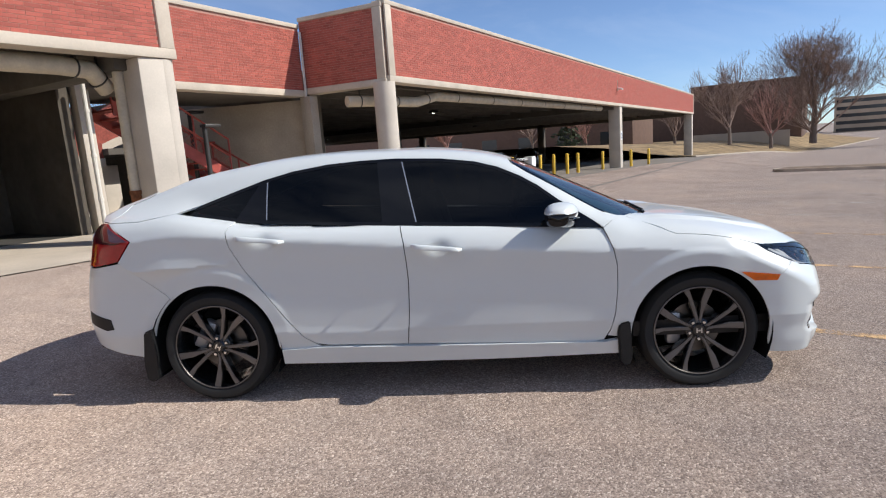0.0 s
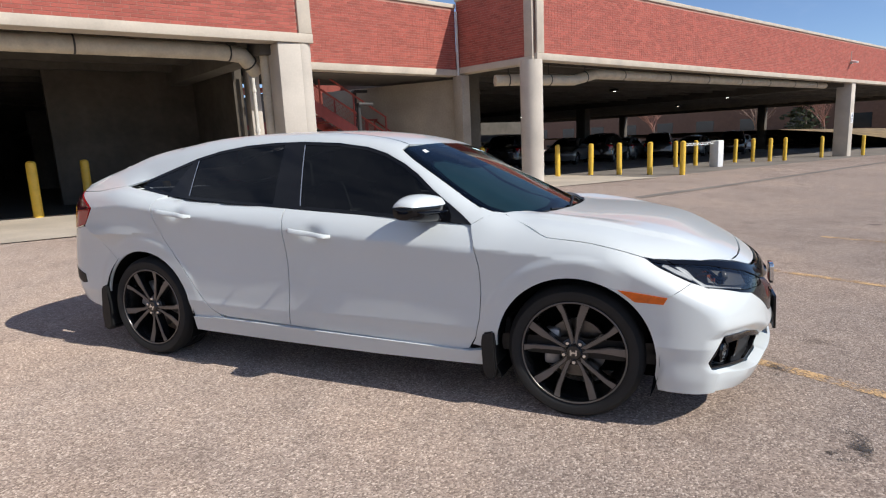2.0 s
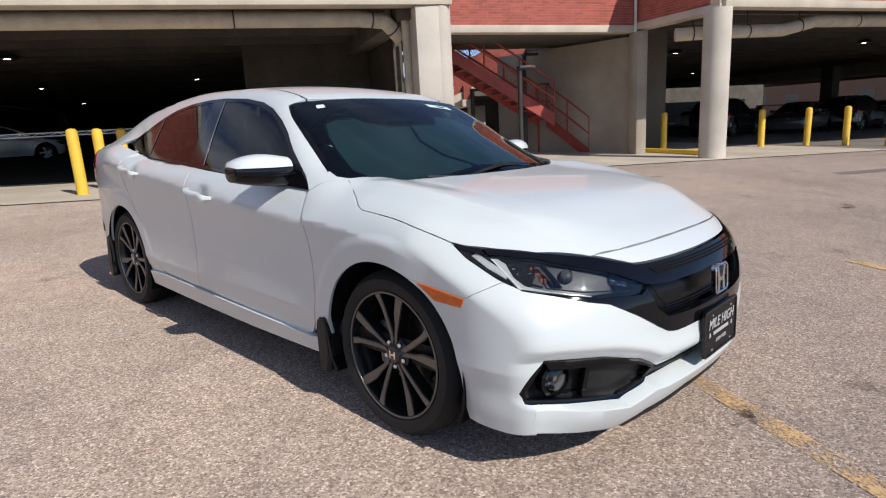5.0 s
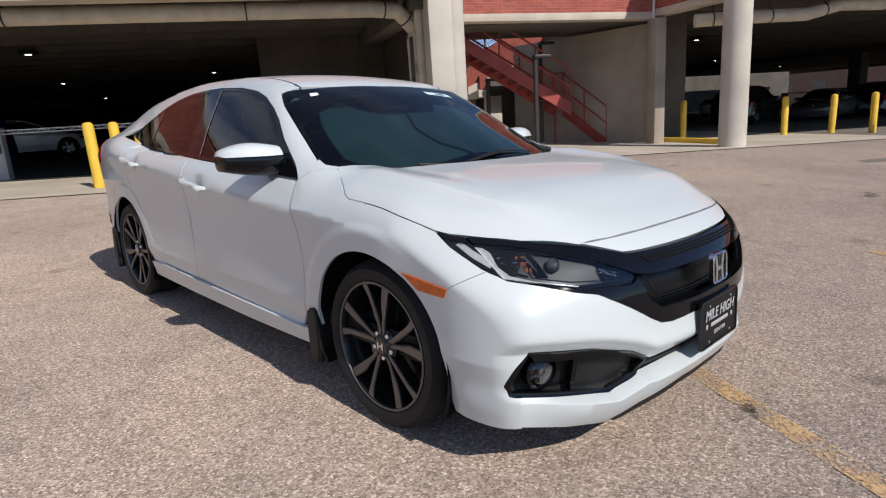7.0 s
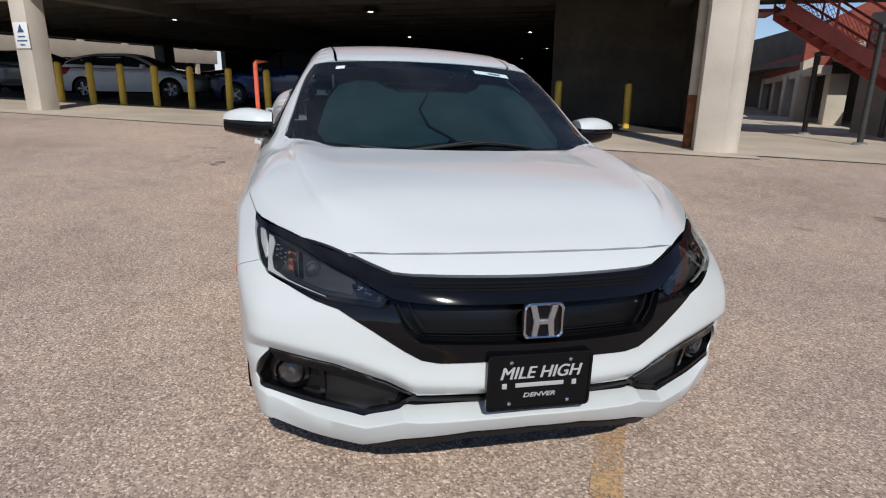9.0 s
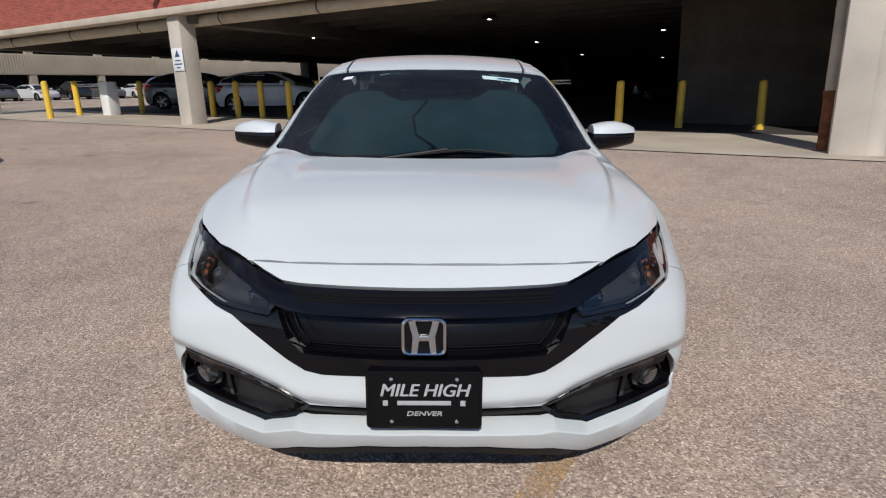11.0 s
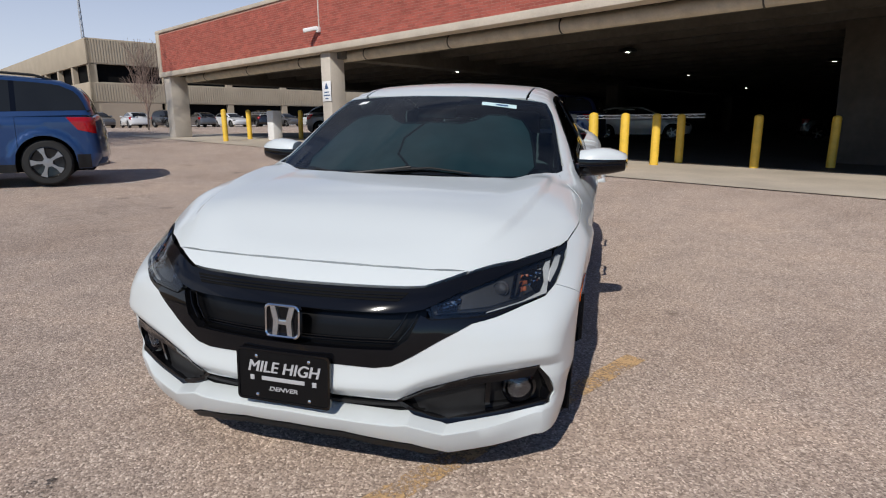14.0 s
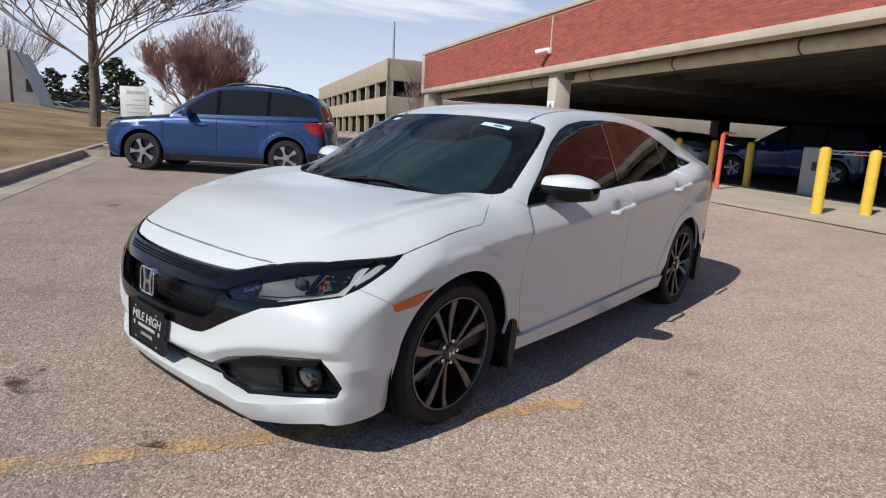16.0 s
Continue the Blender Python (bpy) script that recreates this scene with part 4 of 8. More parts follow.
def skin(name, f, regions, gap=0.0016, depth=0.012, step=0.028, mirror=False, lift=0.0, fine=0.02):
    """A panel: outlines seen from one side each, wrapped on the form, with an edge turned inwards."""
    from mathutils import geometry
    V, N, T, B = [], [], [], []
    for view, outline in regions:
        ring = inset(densify(outline, fine), gap)
        xs, ys = [p[0] for p in ring], [p[1] for p in ring]
        gx, gy = np.meshgrid(np.arange(min(xs), max(xs), step), np.arange(min(ys), max(ys), step * 0.87))
        gx = gx + (np.arange(gx.shape[0]) % 2)[:, None] * step / 2
        gx, gy = gx.ravel(), gy.ravel()
        ok = inside(ring, gx, gy)
        gx, gy = gx[ok], gy[ok]
        ok = edge_gap(ring, gx, gy) > step * 0.42
        pts = [Vector(p) for p in ring] + [Vector(p) for p in zip(gx[ok], gy[ok])]
        n = len(ring)
        co, _, faces, *_ = geometry.delaunay_2d_cdt(pts, [(i, (i + 1) % n) for i in range(n)], [], 1, 1e-6)
        a, b = np.array([p.x for p in co]), np.array([p.y for p in co])
        P = on_surface(f, view, a, b)
        G = slope_of(f, P)
        P = P + G * lift
        k = len(V)
        V += P.tolist()
        N += G.tolist()
        count = {}
        for fc in faces:
            i, j, l = fc[:3]
            nrm = np.cross(P[j] - P[i], P[l] - P[i])
            tri = (i, j, l) if nrm @ G[i] > 0 else (i, l, j)
            T.append(tuple(q + k for q in tri))
            for u, w in ((tri[0], tri[1]), (tri[1], tri[2]), (tri[2], tri[0])):
                count[(u + k, w + k)] = 1
        B += [(u, w) for (u, w) in count if (w, u) not in count]
    flat = len(T)
    low = {}
    faces = list(T)
    for u, w in B if depth else []:
        for q in (u, w):
            if q not in low:
                low[q] = len(V)
                V.append((np.array(V[q]) - np.array(N[q]) * depth).tolist())
                N.append(N[q])
        faces.append((w, u, low[u], low[w]))
    if mirror:
        V = [(x, -y, z) for x, y, z in V]
        N = [(x, -y, z) for x, y, z in N]
        faces = [fc[::-1] for fc in faces]
    me = bpy.data.meshes.new(name)
    me.from_pydata(V, [], faces)
    loops = []
    for i, fc in enumerate(faces):
        if i < flat:
            loops += [N[q] for q in fc]
        else:
            p = [Vector(V[q]) for q in fc]
            m = (p[1] - p[0]).cross(p[2] - p[0])
            m = m.normalized() if m.length > 1e-12 else Vector(N[fc[0]])
            loops += [tuple(m)] * len(fc)
    me.shade_smooth()
    me.normals_split_custom_set(loops)
    return me


def panel(name, f, regions, material, parent, label="", mirror=None, **kw):
    """One panel, or with mirror=None the same on both flanks."""
    obs = []
    for m in ((False, True) if mirror is None else (mirror,)):
        me = skin(name, f, regions, mirror=m, **kw)
        me.materials.append(material)
        ob = new(name, me)
        ob.parent = parent
        if label:
            ob["label"] = label
        obs.append(ob)
    return obs


def arc(cx, cz, r, a0, a1, n=24):
    return [(cx + r * math.cos(radians(a0 + (a1 - a0) * k / n)), cz + r * math.sin(radians(a0 + (a1 - a0) * k / n))) for k in range(n + 1)]


def pearl_paint():
    m = mat("white_pearl", (0.625, 0.66, 0.66), 0.34, vary=0.012, scale=2, fine=0.0, coat=0.7)
    b = m.node_tree.nodes["Principled BSDF"]
    b.inputs["Coat Roughness"].default_value = 0.045
    return m


PEARL = pearl_paint()
GLOSS_BLACK = mat("gloss_black", (0.004, 0.004, 0.005), 0.06, vary=0.1, scale=3, fine=0, coat=0.0, spec=0.42)
GRILLE_BLACK = mat("grille_black_plastic", (0.004, 0.004, 0.0045), 0.28, vary=0.15, scale=8, fine=0.05, fine_scale=120, spec=0.25)
MATT_BLACK = mat("matt_black_plastic", (0.012, 0.012, 0.0125), 0.5, spec=0.35, vary=0.15, scale=20, fine=0.1, fine_scale=200)
# near-black colour that stands for shade in gaps, slots and hollows
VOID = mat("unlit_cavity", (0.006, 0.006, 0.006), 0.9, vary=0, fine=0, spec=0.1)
PLATE_BLACK = mat("black_plate_plastic", (0.005, 0.005, 0.0055), 0.35, vary=0.1, scale=20, fine=0.05, spec=0.22)
RUBBER = mat("tyre_rubber", (0.012, 0.0118, 0.0115), 0.75, vary=0.15, scale=9, bump=0.06, bump_scale=80, fine=0.1, fine_scale=120)
RIM_GREY = mat("machined_grey_alloy", (0.165, 0.153, 0.145), 0.38, metal=0.6, vary=0.08, scale=12, fine=0.05, fine_scale=200)
RIM_BLACK = mat("black_alloy", (0.012, 0.012, 0.012), 0.25, vary=0.1, scale=8, coat=0.5)
CHROME = mat("chrome", (0.8, 0.8, 0.8), 0.08, metal=1.0, vary=0.03, scale=20, fine=0)
SATIN = mat("satin_silver", (0.6, 0.6, 0.6), 0.25, metal=0.9, vary=0.05, scale=20, fine=0)
AMBER = mat("amber_lens", (0.68, 0.125, 0.004), 0.14, vary=0.15, scale=30, fine=0.1, coat=0.3)
DEEP_RED = mat("dark_red_lens", (0.07, 0.006, 0.012), 0.12, vary=0.15, scale=20, fine=0.1, coat=1.0)
RED_LENS = mat("red_lens", (0.34, 0.006, 0.010), 0.15, vary=0.15, scale=20, fine=0.1, coat=0.3)
BOWL = mat("lamp_reflector", (0.055, 0.057, 0.061), 0.5, metal=0.4, vary=0.15, scale=9, fine=0.05)
LAMP_BACK = mat("lamp_housing", (0.032, 0.034, 0.037), 0.4, metal=0.4, vary=0.3, scale=30, fine=0.2)
SMOKED_AMBER = mat("smoked_amber_lens", (0.36, 0.11, 0.05), 0.2, vary=0.3, scale=60, fine=0.2, coat=0.5)
DRL = mat("white_light_guide", (0.56, 0.58, 0.60), 0.2, vary=0.05, scale=30, coat=0.6)
SCREEN = glass("windscreen_glass", (0.27, 0.43, 0.47), ior=1.55)
SHADE = mat("grey_shade_cloth", (0.125, 0.140, 0.138), 0.6, vary=0.2, scale=5, bump=0.4, bump_scale=9, fine=0.05)
TINT = glass("tinted_glass", (0.05, 0.052, 0.055), ior=1.46)
CLEAR = glass("clear_lens", (0.68, 0.70, 0.72), ior=1.75)
CABIN = mat("dark_upholstery", (0.028, 0.028, 0.03), 0.85, vary=0.25, scale=9, bump=0.2, bump_scale=90)
SEAT = mat("grey_seat_cloth", (0.10, 0.11, 0.11), 0.9, vary=0.2, scale=14, bump=0.3, bump_scale=140)
DISC = mat("brake_disc", (0.13, 0.125, 0.12), 0.3, metal=0.9, vary=0.15, scale=20)

WA = 0.366  # radius of the wheel arches
car = thing("white_sedan", LEAN, "white four-door sedan with black grille and dark alloy wheels", "car")


def front_edge(y):
    """The cut between the nose and the flank."""
    z = np.linspace(0.19, 0.80, 140)
    p = on_surface(body_f, "front", np.full(140, y), z)
    return curve(z, p[:, 0])


CUT = 0.765
cut_x = front_edge(CUT)
REAR_DOOR_EDGE = [(-1.201, 1.033), (-1.222, 0.99), (-1.203, 0.9), (-1.137, 0.77), (-1.018, 0.609), (-0.908, 0.457), (-0.83, 0.37), (-0.77, 0.332), (-0.70, 0.318)]
BELT = [(-1.201, 1.033), (-1.017, 1.012), (-0.6, 0.99), (-0.257, 0.973), (0.154, 0.951), (0.522, 0.93), (0.845, 0.91)]
B_SHUT = [(-0.257, 0.973), (-0.236, 0.886), (-0.228, 0.792), (-0.222, 0.666), (-0.229, 0.479), (-0.246, 0.309)]
FRONT_DOOR_EDGE = [(0.79, 0.283), (0.836, 0.292), (0.873, 0.354), (0.897, 0.451), (0.909, 0.587), (0.905, 0.71), (0.884, 0.803), (0.845, 0.91)]
HOOD_SEAM = [(0.99, 0.955), (1.10, 0.915), (1.19, 0.875), (1.225, 0.862), (1.314, 0.855), (1.402, 0.846), (1.491, 0.830), (1.577, 0.808), (1.645, 0.786)]
seam_z = curve([q[0] for q in HOOD_SEAM[3:]], [q[1] for q in HOOD_SEAM[3:]])
HOOD_SEAM = HOOD_SEAM[:3] + [(float(x), float(seam_z(x))) for x in np.linspace(1.225, 1.645, 16)]
NOSE_SEAM = [(1.845, 0.680), (1.755, 0.626), (1.66, 0.637), (1.56, 0.648), (1.508, 0.652)]
LENS_SIDE_LOW = [(1.650, 0.784), (1.71, 0.745), (1.80, 0.701), (1.845, 0.681)]
LENS_SIDE_TOP = [(1.735, 0.757), (1.68, 0.769)]
CUT_LOW, CUT_TOP = 0.657, 0.752

# doors
for side in (False, True):
    door = panel("rear_door", body_f, [("side", REAR_DOOR_EDGE + B_SHUT[::-1] + BELT[1:3][::-1])], PEARL, car, "white rear door with pull handle", mirror=side, step=0.021, gap=0.0026)[0]
    fdoor = panel("front_door", body_f, [("side", B_SHUT + FRONT_DOOR_EDGE + BELT[4:6][::-1])], PEARL, car, "white front door with pull handle", mirror=side, step=0.021, gap=0.0026)[0]
    s = -1 if side else 1
    for owner, x0, z0, x1, z1 in ((door, -1.165, 0.953, -0.89, 0.922), (fdoor, -0.195, 0.866, 0.08, 0.836)):
        n = 14
        P = on_surface(body_f, "side", np.linspace(x0, x1, n), np.linspace(z0, z1, n))
        G = slope_of(body_f, P)
        bm = bmesh.new()
        rings = []
        for i in range(n):
            t = i / (n - 1)
            off = 0.034 * min(1, 9 * min(t, 1 - t)) ** 0.6
            hh = 0.0145 * min(1.0, 0.6 + 4 * min(t, 1 - t)) * (1 - 0.15 * t)
            q = P[i]
            ring = []
            for k in range(12):
                a = 2 * math.pi * k / 12
                ca, sa = math.cos(a), math.sin(a)
                dy = off + 0.010 * math.copysign(abs(ca) ** 0.6, ca) - 0.004 * sa
                ring.append(bm.verts.new((q[0], s * (q[1] + dy + 0.012 * math.exp(-((t - 0.5) / 0.22) ** 2)), q[2] + hh * math.copysign(abs(sa) ** 0.6, sa))))
            rings.append(ring)
        for r0, r1 in zip(rings, rings[1:]):
            for k in range(12):
                bm.faces.new((r0[k], r0[(k + 1) % 12], r1[(k + 1) % 12], r1[k]))
        bm.faces.new(rings[0])
        bm.faces.new(rings[-1])
        part("door_handle", bm, PEARL, owner, "white pull handle")

# wings, flanks and rear
panel("front_wing", whole_f, [("side", [(0.845, 0.91), (0.884, 0.803), (0.905, 0.71), (0.909, 0.587), (0.897, 0.451), (0.873, 0.354), (0.855, 0.315), (0.93, 0.305), (0.984, 0.325)]
      + arc(1.35, 0.322, WA, 180, 64.5) + NOSE_SEAM[::-1][1:] + LENS_SIDE_LOW[::-1][1:] + HOOD_SEAM[::-1] + [(0.95, 0.957), (0.90, 0.945)])], PEARL, car, step=0.012, fine=0.012)
panel("rear_quarter", whole_f, [("side", [(-1.018, 0.609), (-1.137, 0.77), (-1.203, 0.9), (-1.222, 0.99), (-1.201, 1.033), (-1.36, 1.062), (-1.555, 1.094), (-1.75, 1.06), (-1.957, 1.056), (-1.78, 0.955), (-1.875, 0.837), (-1.733, 0.729), (-1.60, 0.636)]
      + arc(-1.35, 0.322, WA, 129, 0) + [(-0.975, 0.30), (-0.72, 0.305), (-0.77, 0.332), (-0.83, 0.37), (-0.908, 0.457)])], PEARL, car, step=0.014, fine=0.014)

# cabin frame: pillars and roof rails in one pressing
rx = np.linspace(0.36, -1.2, 30)
rail = on_surface(cabin_f, "top", rx, np.full(30, 0.47))
GLASS_TOP = [(-1.555, 1.093), (-1.433, 1.13), (-1.227, 1.201), (-1.06, 1.257), (-0.893, 1.298), (-0.692, 1.326), (-0.49, 1.338), (-0.29, 1.340), (-0.026, 1.326), (0.169, 1.299), (0.296, 1.263), (0.42, 1.206), (0.51, 1.152), (0.612, 1.073), (0.772, 0.966), (0.848, 0.912)]
GLASS_LOW = [(0.521, 0.931), (0.154, 0.952), (-0.283, 0.973), (-0.602, 0.989), (-0.998, 1.012), (-1.205, 1.031), (-1.384, 1.057)]
edge_y = curve((0.375, 0.46, 0.56, 0.65, 0.75, 0.847, 0.929, 0.985), (0.590, 0.630, 0.658, 0.678, 0.700, 0.721, 0.728, 0.706))
SCREEN_EDGE = [(float(x), float(edge_y(x))) for x in np.linspace(0.375, 0.985, 26)]
se = on_surface(cabin_f, "top", np.array([p[0] for p in SCREEN_EDGE]), np.array([p[1] for p in SCREEN_EDGE]))
back = on_surface(cabin_f, "top", np.array([-1.35, -1.55, -1.75, -1.88]), np.array([0.49, 0.53, 0.57, 0.6]))
panel("cabin_frame", whole_f, [("side", [(p[0], p[2]) for p in rail] + [(p[0], p[2]) for p in back] + [(-1.957, 1.058), (-1.75, 1.062)] + GLASS_TOP + [(0.90, 0.945), (0.96, 0.955)] + [(p[0], p[2]) for p in se[::-1]])], PEARL, car, gap=0.001)
panel("pillar_root", whole_f, [("top", [(-1.24, 0.476), (-1.35, 0.490), (-1.55, 0.530), (-1.745, 0.572), (-1.88, 0.604), (-1.955, 0.64), (-2.0, 0.70), (-1.9, 0.715), (-1.7, 0.70), (-1.5, 0.66), (-1.32, 0.58)])], PEARL, car, gap=0.0, depth=0.0, lift=-0.003)
roof_out = [(p[0], 0.47) for p in rail] + [(-1.21, 0.24), (-1.23, 0.0)]
panel("roof", cabin_f, [("top", roof_out + [(x, -y) for x, y in roof_out[::-1]][1:] + [(0.395, -0.3), (0.41, 0.0), (0.395, 0.3)])], PEARL, car, mirror=False, gap=0.001, step=0.04)
bl = [(-1.235, 0.0), (-1.215, 0.24), (-1.205, 0.468), (-1.35, 0.488), (-1.55, 0.528), (-1.75, 0.568), (-1.80, 0.4), (-1.84, 0.0)]
panel("rear_window", grown(cabin_f, -0.014), [("top", bl + [(x, -y) for x, y in bl[::-1]][1:-1])], TINT, car, mirror=False, gap=0.002, step=0.05)
deck = on_surface(whole_f, "side", np.array([-1.957, -2.03]), np.array([1.057, 1.050]))
tk = [(-1.835, 0.0), (-1.80, 0.4), (-1.745, 0.572), (-1.88, 0.602), (-1.955, deck[0][1] - 0.004), (-2.02, deck[1][1] - 0.012), (-2.075, 0.5), (-2.12, 0.3), (-2.135, 0.0)]
panel("boot_lid", whole_f, [("top", tk + [(x, -y) for x, y in tk[::-1]][1:-1]), ("rear", [(-0.62, 0.80), (0.62, 0.80), (0.66, 0.98), (0.55, 1.02), (0.0, 1.035), (-0.55, 1.02), (-0.66, 0.98)])], PEARL, car, mirror=False, step=0.04)
RB = [(-1.60, 0.636), (-1.733, 0.729), (-1.875, 0.832), (-2.04, 0.805), (-2.15, 0.80)]
rear_cut = on_surface(body_f, "rear", np.full(8, 0.72), np.linspace(0.80, 0.33, 8))
panel("rear_bumper_side", body_f, [("side", RB[:-1] + [(p[0], p[2]) for p in rear_cut] + [(-1.95, 0.285), (-1.80, 0.262), (-1.735, 0.26)] + arc(-1.35, 0.322, WA, 180, 129))], PEARL, car, step=0.02)
panel("rear_bumper", body_f, [("rear", [(-0.72, 0.33), (0.72, 0.33), (0.72, 0.80), (-0.72, 0.80)])], PEARL, car, mirror=False, gap=0, step=0.05)
panel("tail_lamp", body_f, [("side", [(-2.09, 1.045), (-1.957, 1.056), (-1.785, 0.955), (-1.878, 0.842), (-2.045, 0.81), (-2.13, 0.81)])], RED_LENS, car, "red tail lamp wrapped round the corner", lift=0.004)
panel("dark_segment", body_f, [("side", [(-2.075, 1.038), (-1.96, 1.048), (-1.795, 0.955), (-1.88, 0.938), (-2.04, 0.948)])], DEEP_RED, car, "smoked upper part of the tail lamp", lift=0.0065, depth=0.001)
panel("rear_reflector_recess", body_f, [("side", [(-2.144, 0.545), (-1.985, 0.498), (-1.972, 0.438), (-2.02, 0.43), (-2.146, 0.468)])], MATT_BLACK, car, "black bumper vent", lift=0.003)

# sills
panel("side_skirt", grown(body_f, 0.016), [("side", [(-0.968, 0.30), (-0.965, 0.213), (-0.3, 0.204), (0.3, 0.203), (0.916, 0.212), (0.925, 0.298), (0.84, 0.284), (0.4, 0.292), (-0.246, 0.302), (-0.72, 0.311)])], PEARL, car, depth=0.05)

# bonnet
hs = on_surface(whole_f, "side", np.array([p[0] for p in HOOD_SEAM]), np.array([p[1] for p in HOOD_SEAM]))
hood_half = [(1.225, 0.0), (1.215, 0.2), (1.175, 0.42), (1.115, 0.56), (1.055, 0.632)] + [(p[0], p[1]) for p in hs] + [(1.69, 0.790), (1.78, 0.735), (1.88, 0.662), (2.004, 0.533), (2.037, 0.407), (2.055, 0.239), (2.061, 0.0)]
panel("bonnet", whole_f, [("top", hood_half + [(x, -y) for x, y in hood_half[::-1]][1:-1])], PEARL, car, "white bonnet with soft creases", mirror=False, gap=0.0018, depth=0.02, step=0.013)
rim_in_wing = [(float(p[0]), float(p[1])) for p in hs if p[0] < 1.32]
panel("seam_ledge", grown(whole_f, -0.005), [("top", [(x, y - 0.03) for x, y in rim_in_wing] + [(x, y + 0.012) for x, y in rim_in_wing[::-1]])], PEARL, car, gap=0.0, depth=0.0, step=0.02)
panel("nose_strip", body_f, [("front", [(-0.53, 0.743), (-0.41, 0.7455), (-0.24, 0.7475), (0, 0.7485), (0.24, 0.7475), (0.41, 0.7455), (0.53, 0.743), (0.412, 0.706), (0.36, 0.703), (0.149, 0.701), (0, 0.70), (-0.149, 0.701), (-0.36, 0.703), (-0.412, 0.706)])], PEARL, car, mirror=False, depth=0.02)

# the corner of the wing between bonnet and windscreen
wc = on_surface(whole_f, "side", np.array([0.99, 0.95, 0.90, 0.86]), np.array([0.955, 0.957, 0.945, 0.945]))
panel("wing_corner", whole_f, [("top", [(p[0], p[1] + 0.004) for p in wc] + [(0.87, 0.725), (0.929, 0.732), (0.985, 0.708), (1.035, 0.650)])], PEARL, car, gap=0.0, depth=0.004, step=0.02, fine=0.01)

# front bumper: nose and both flanks in one
up_half = [(CUT, 0.655), (0.701, 0.639), (0.63, 0.616), (0.564, 0.602), (0.471, 0.551), (0.386, 0.499), (0.338, 0.474), (0.288, 0.467), (0.161, 0.472), (0.0, 0.474)]
lo_half = [(0.0, 0.363), (0.167, 0.356), (0.34, 0.345), (0.431, 0.393), (0.578, 0.431), (CUT, 0.449)]
lip_top = [(CUT, 0.295), (0.673, 0.281), (0.49, 0.258), (0.382, 0.295), (0.34, 0.293), (0.17, 0.308), (0.0, 0.315)]
lip_low = [(0.0, 0.241), (0.175, 0.235), (0.387, 0.197), (0.495, 0.150), (0.633, 0.172), (CUT, 0.196)]


def order_loop(half_a, half_b):
    a = half_a + [(-y, z) for y, z in half_a[::-1][1:]]
    b = half_b + [(-y, z) for y, z in half_b[::-1][1:]]
    return a + b[::-1]


flank = [(1.845, 0.679), (1.88, 0.666)] + [(float(cut_x(z)), z) for z in np.linspace(0.655, 0.449, 24)] + [(1.925, 0.335), (1.94, 0.303)] \
    + [(float(cut_x(z)), z) for z in np.linspace(0.295, 0.190, 12)] + [(1.88, 0.186), (1.725, 0.19), (1.712, 0.26)] \
    + arc(1.35, 0.322, WA, 0, 64.5) + NOSE_SEAM[::-1][1:-1]
bump = new("front_bumper")
bump.parent = car
bump.empty_display_size = 0.1
panel("bumper_flank", body_f, [("side", flank)], PEARL, bump, gap=0.0, step=0.012, fine=0.012)
panel("bumper_face", body_f, [("front", order_loop(up_half, lo_half[::-1]))], PEARL, bump, mirror=False, gap=0.0, depth=0.022, step=0.011, fine=0.011)


def lip_loft():
    """The lip: a shelf that juts out under the lamp pockets, a sharp edge, a face and a turned-in foot."""
    knots = sorted({abs(p[0]) for p in lip_top + lip_low} | set(np.linspace(0, CUT + 0.015, 36).tolist()))
    ys = np.array([-k for k in knots[:0:-1]] + knots)
    ay = np.abs(ys)
    top = np.interp(ay, [p[0] for p in lip_top[::-1]], [p[1] for p in lip_top[::-1]])
    low = np.interp(ay, [p[0] for p in lip_low], [p[1] for p in lip_low])
    out = 0.028 * (1 - sstep(0.62, CUT, ay)) + 0.0008
    rows = []
    for z, dx in ((top + 0.006, -0.055), (top + 0.001, -0.012 + 0 * out), (top - 0.013, out), (top - 0.018, out + 0.001), (0.45 * (top - 0.018) + 0.55 * low, 0.8 * out), (low, 0.35 * out), (low - 0.004, 0.35 * out - 0.012), (low + 0.004, -0.06)):
        p = on_surface(body_f, "front", ay, np.minimum(z, top - 0.02))
        rows.append([(x + d, y, h) for x, y, h, d in zip(p[:, 0], ys, z, dx + 0 * ys)])
    bm = bmesh.new()
    grid = [[bm.verts.new(q) for q in r] for r in rows]
    for r0, r1 in zip(grid, grid[1:]):
        for k in range(len(ys) - 1):
            bm.faces.new((r0[k], r0[k + 1], r1[k + 1], r1[k]))
    part("bumper_lip", bm, PEARL, bump, "white lip with a sharp shelf", smooth=28)


lip_loft()
panel("lip_spoiler", grown(body_f, 0.004), [("front", order_loop([(0.47, 0.150), (0.387, 0.186), (0.175, 0.222), (0.0, 0.228)], [(0.44, 0.135), (0.36, 0.165), (0.175, 0.205), (0.0, 0.212)]))], MATT_BLACK, bump, "black plastic lip", mirror=False, gap=0, depth=0.05)

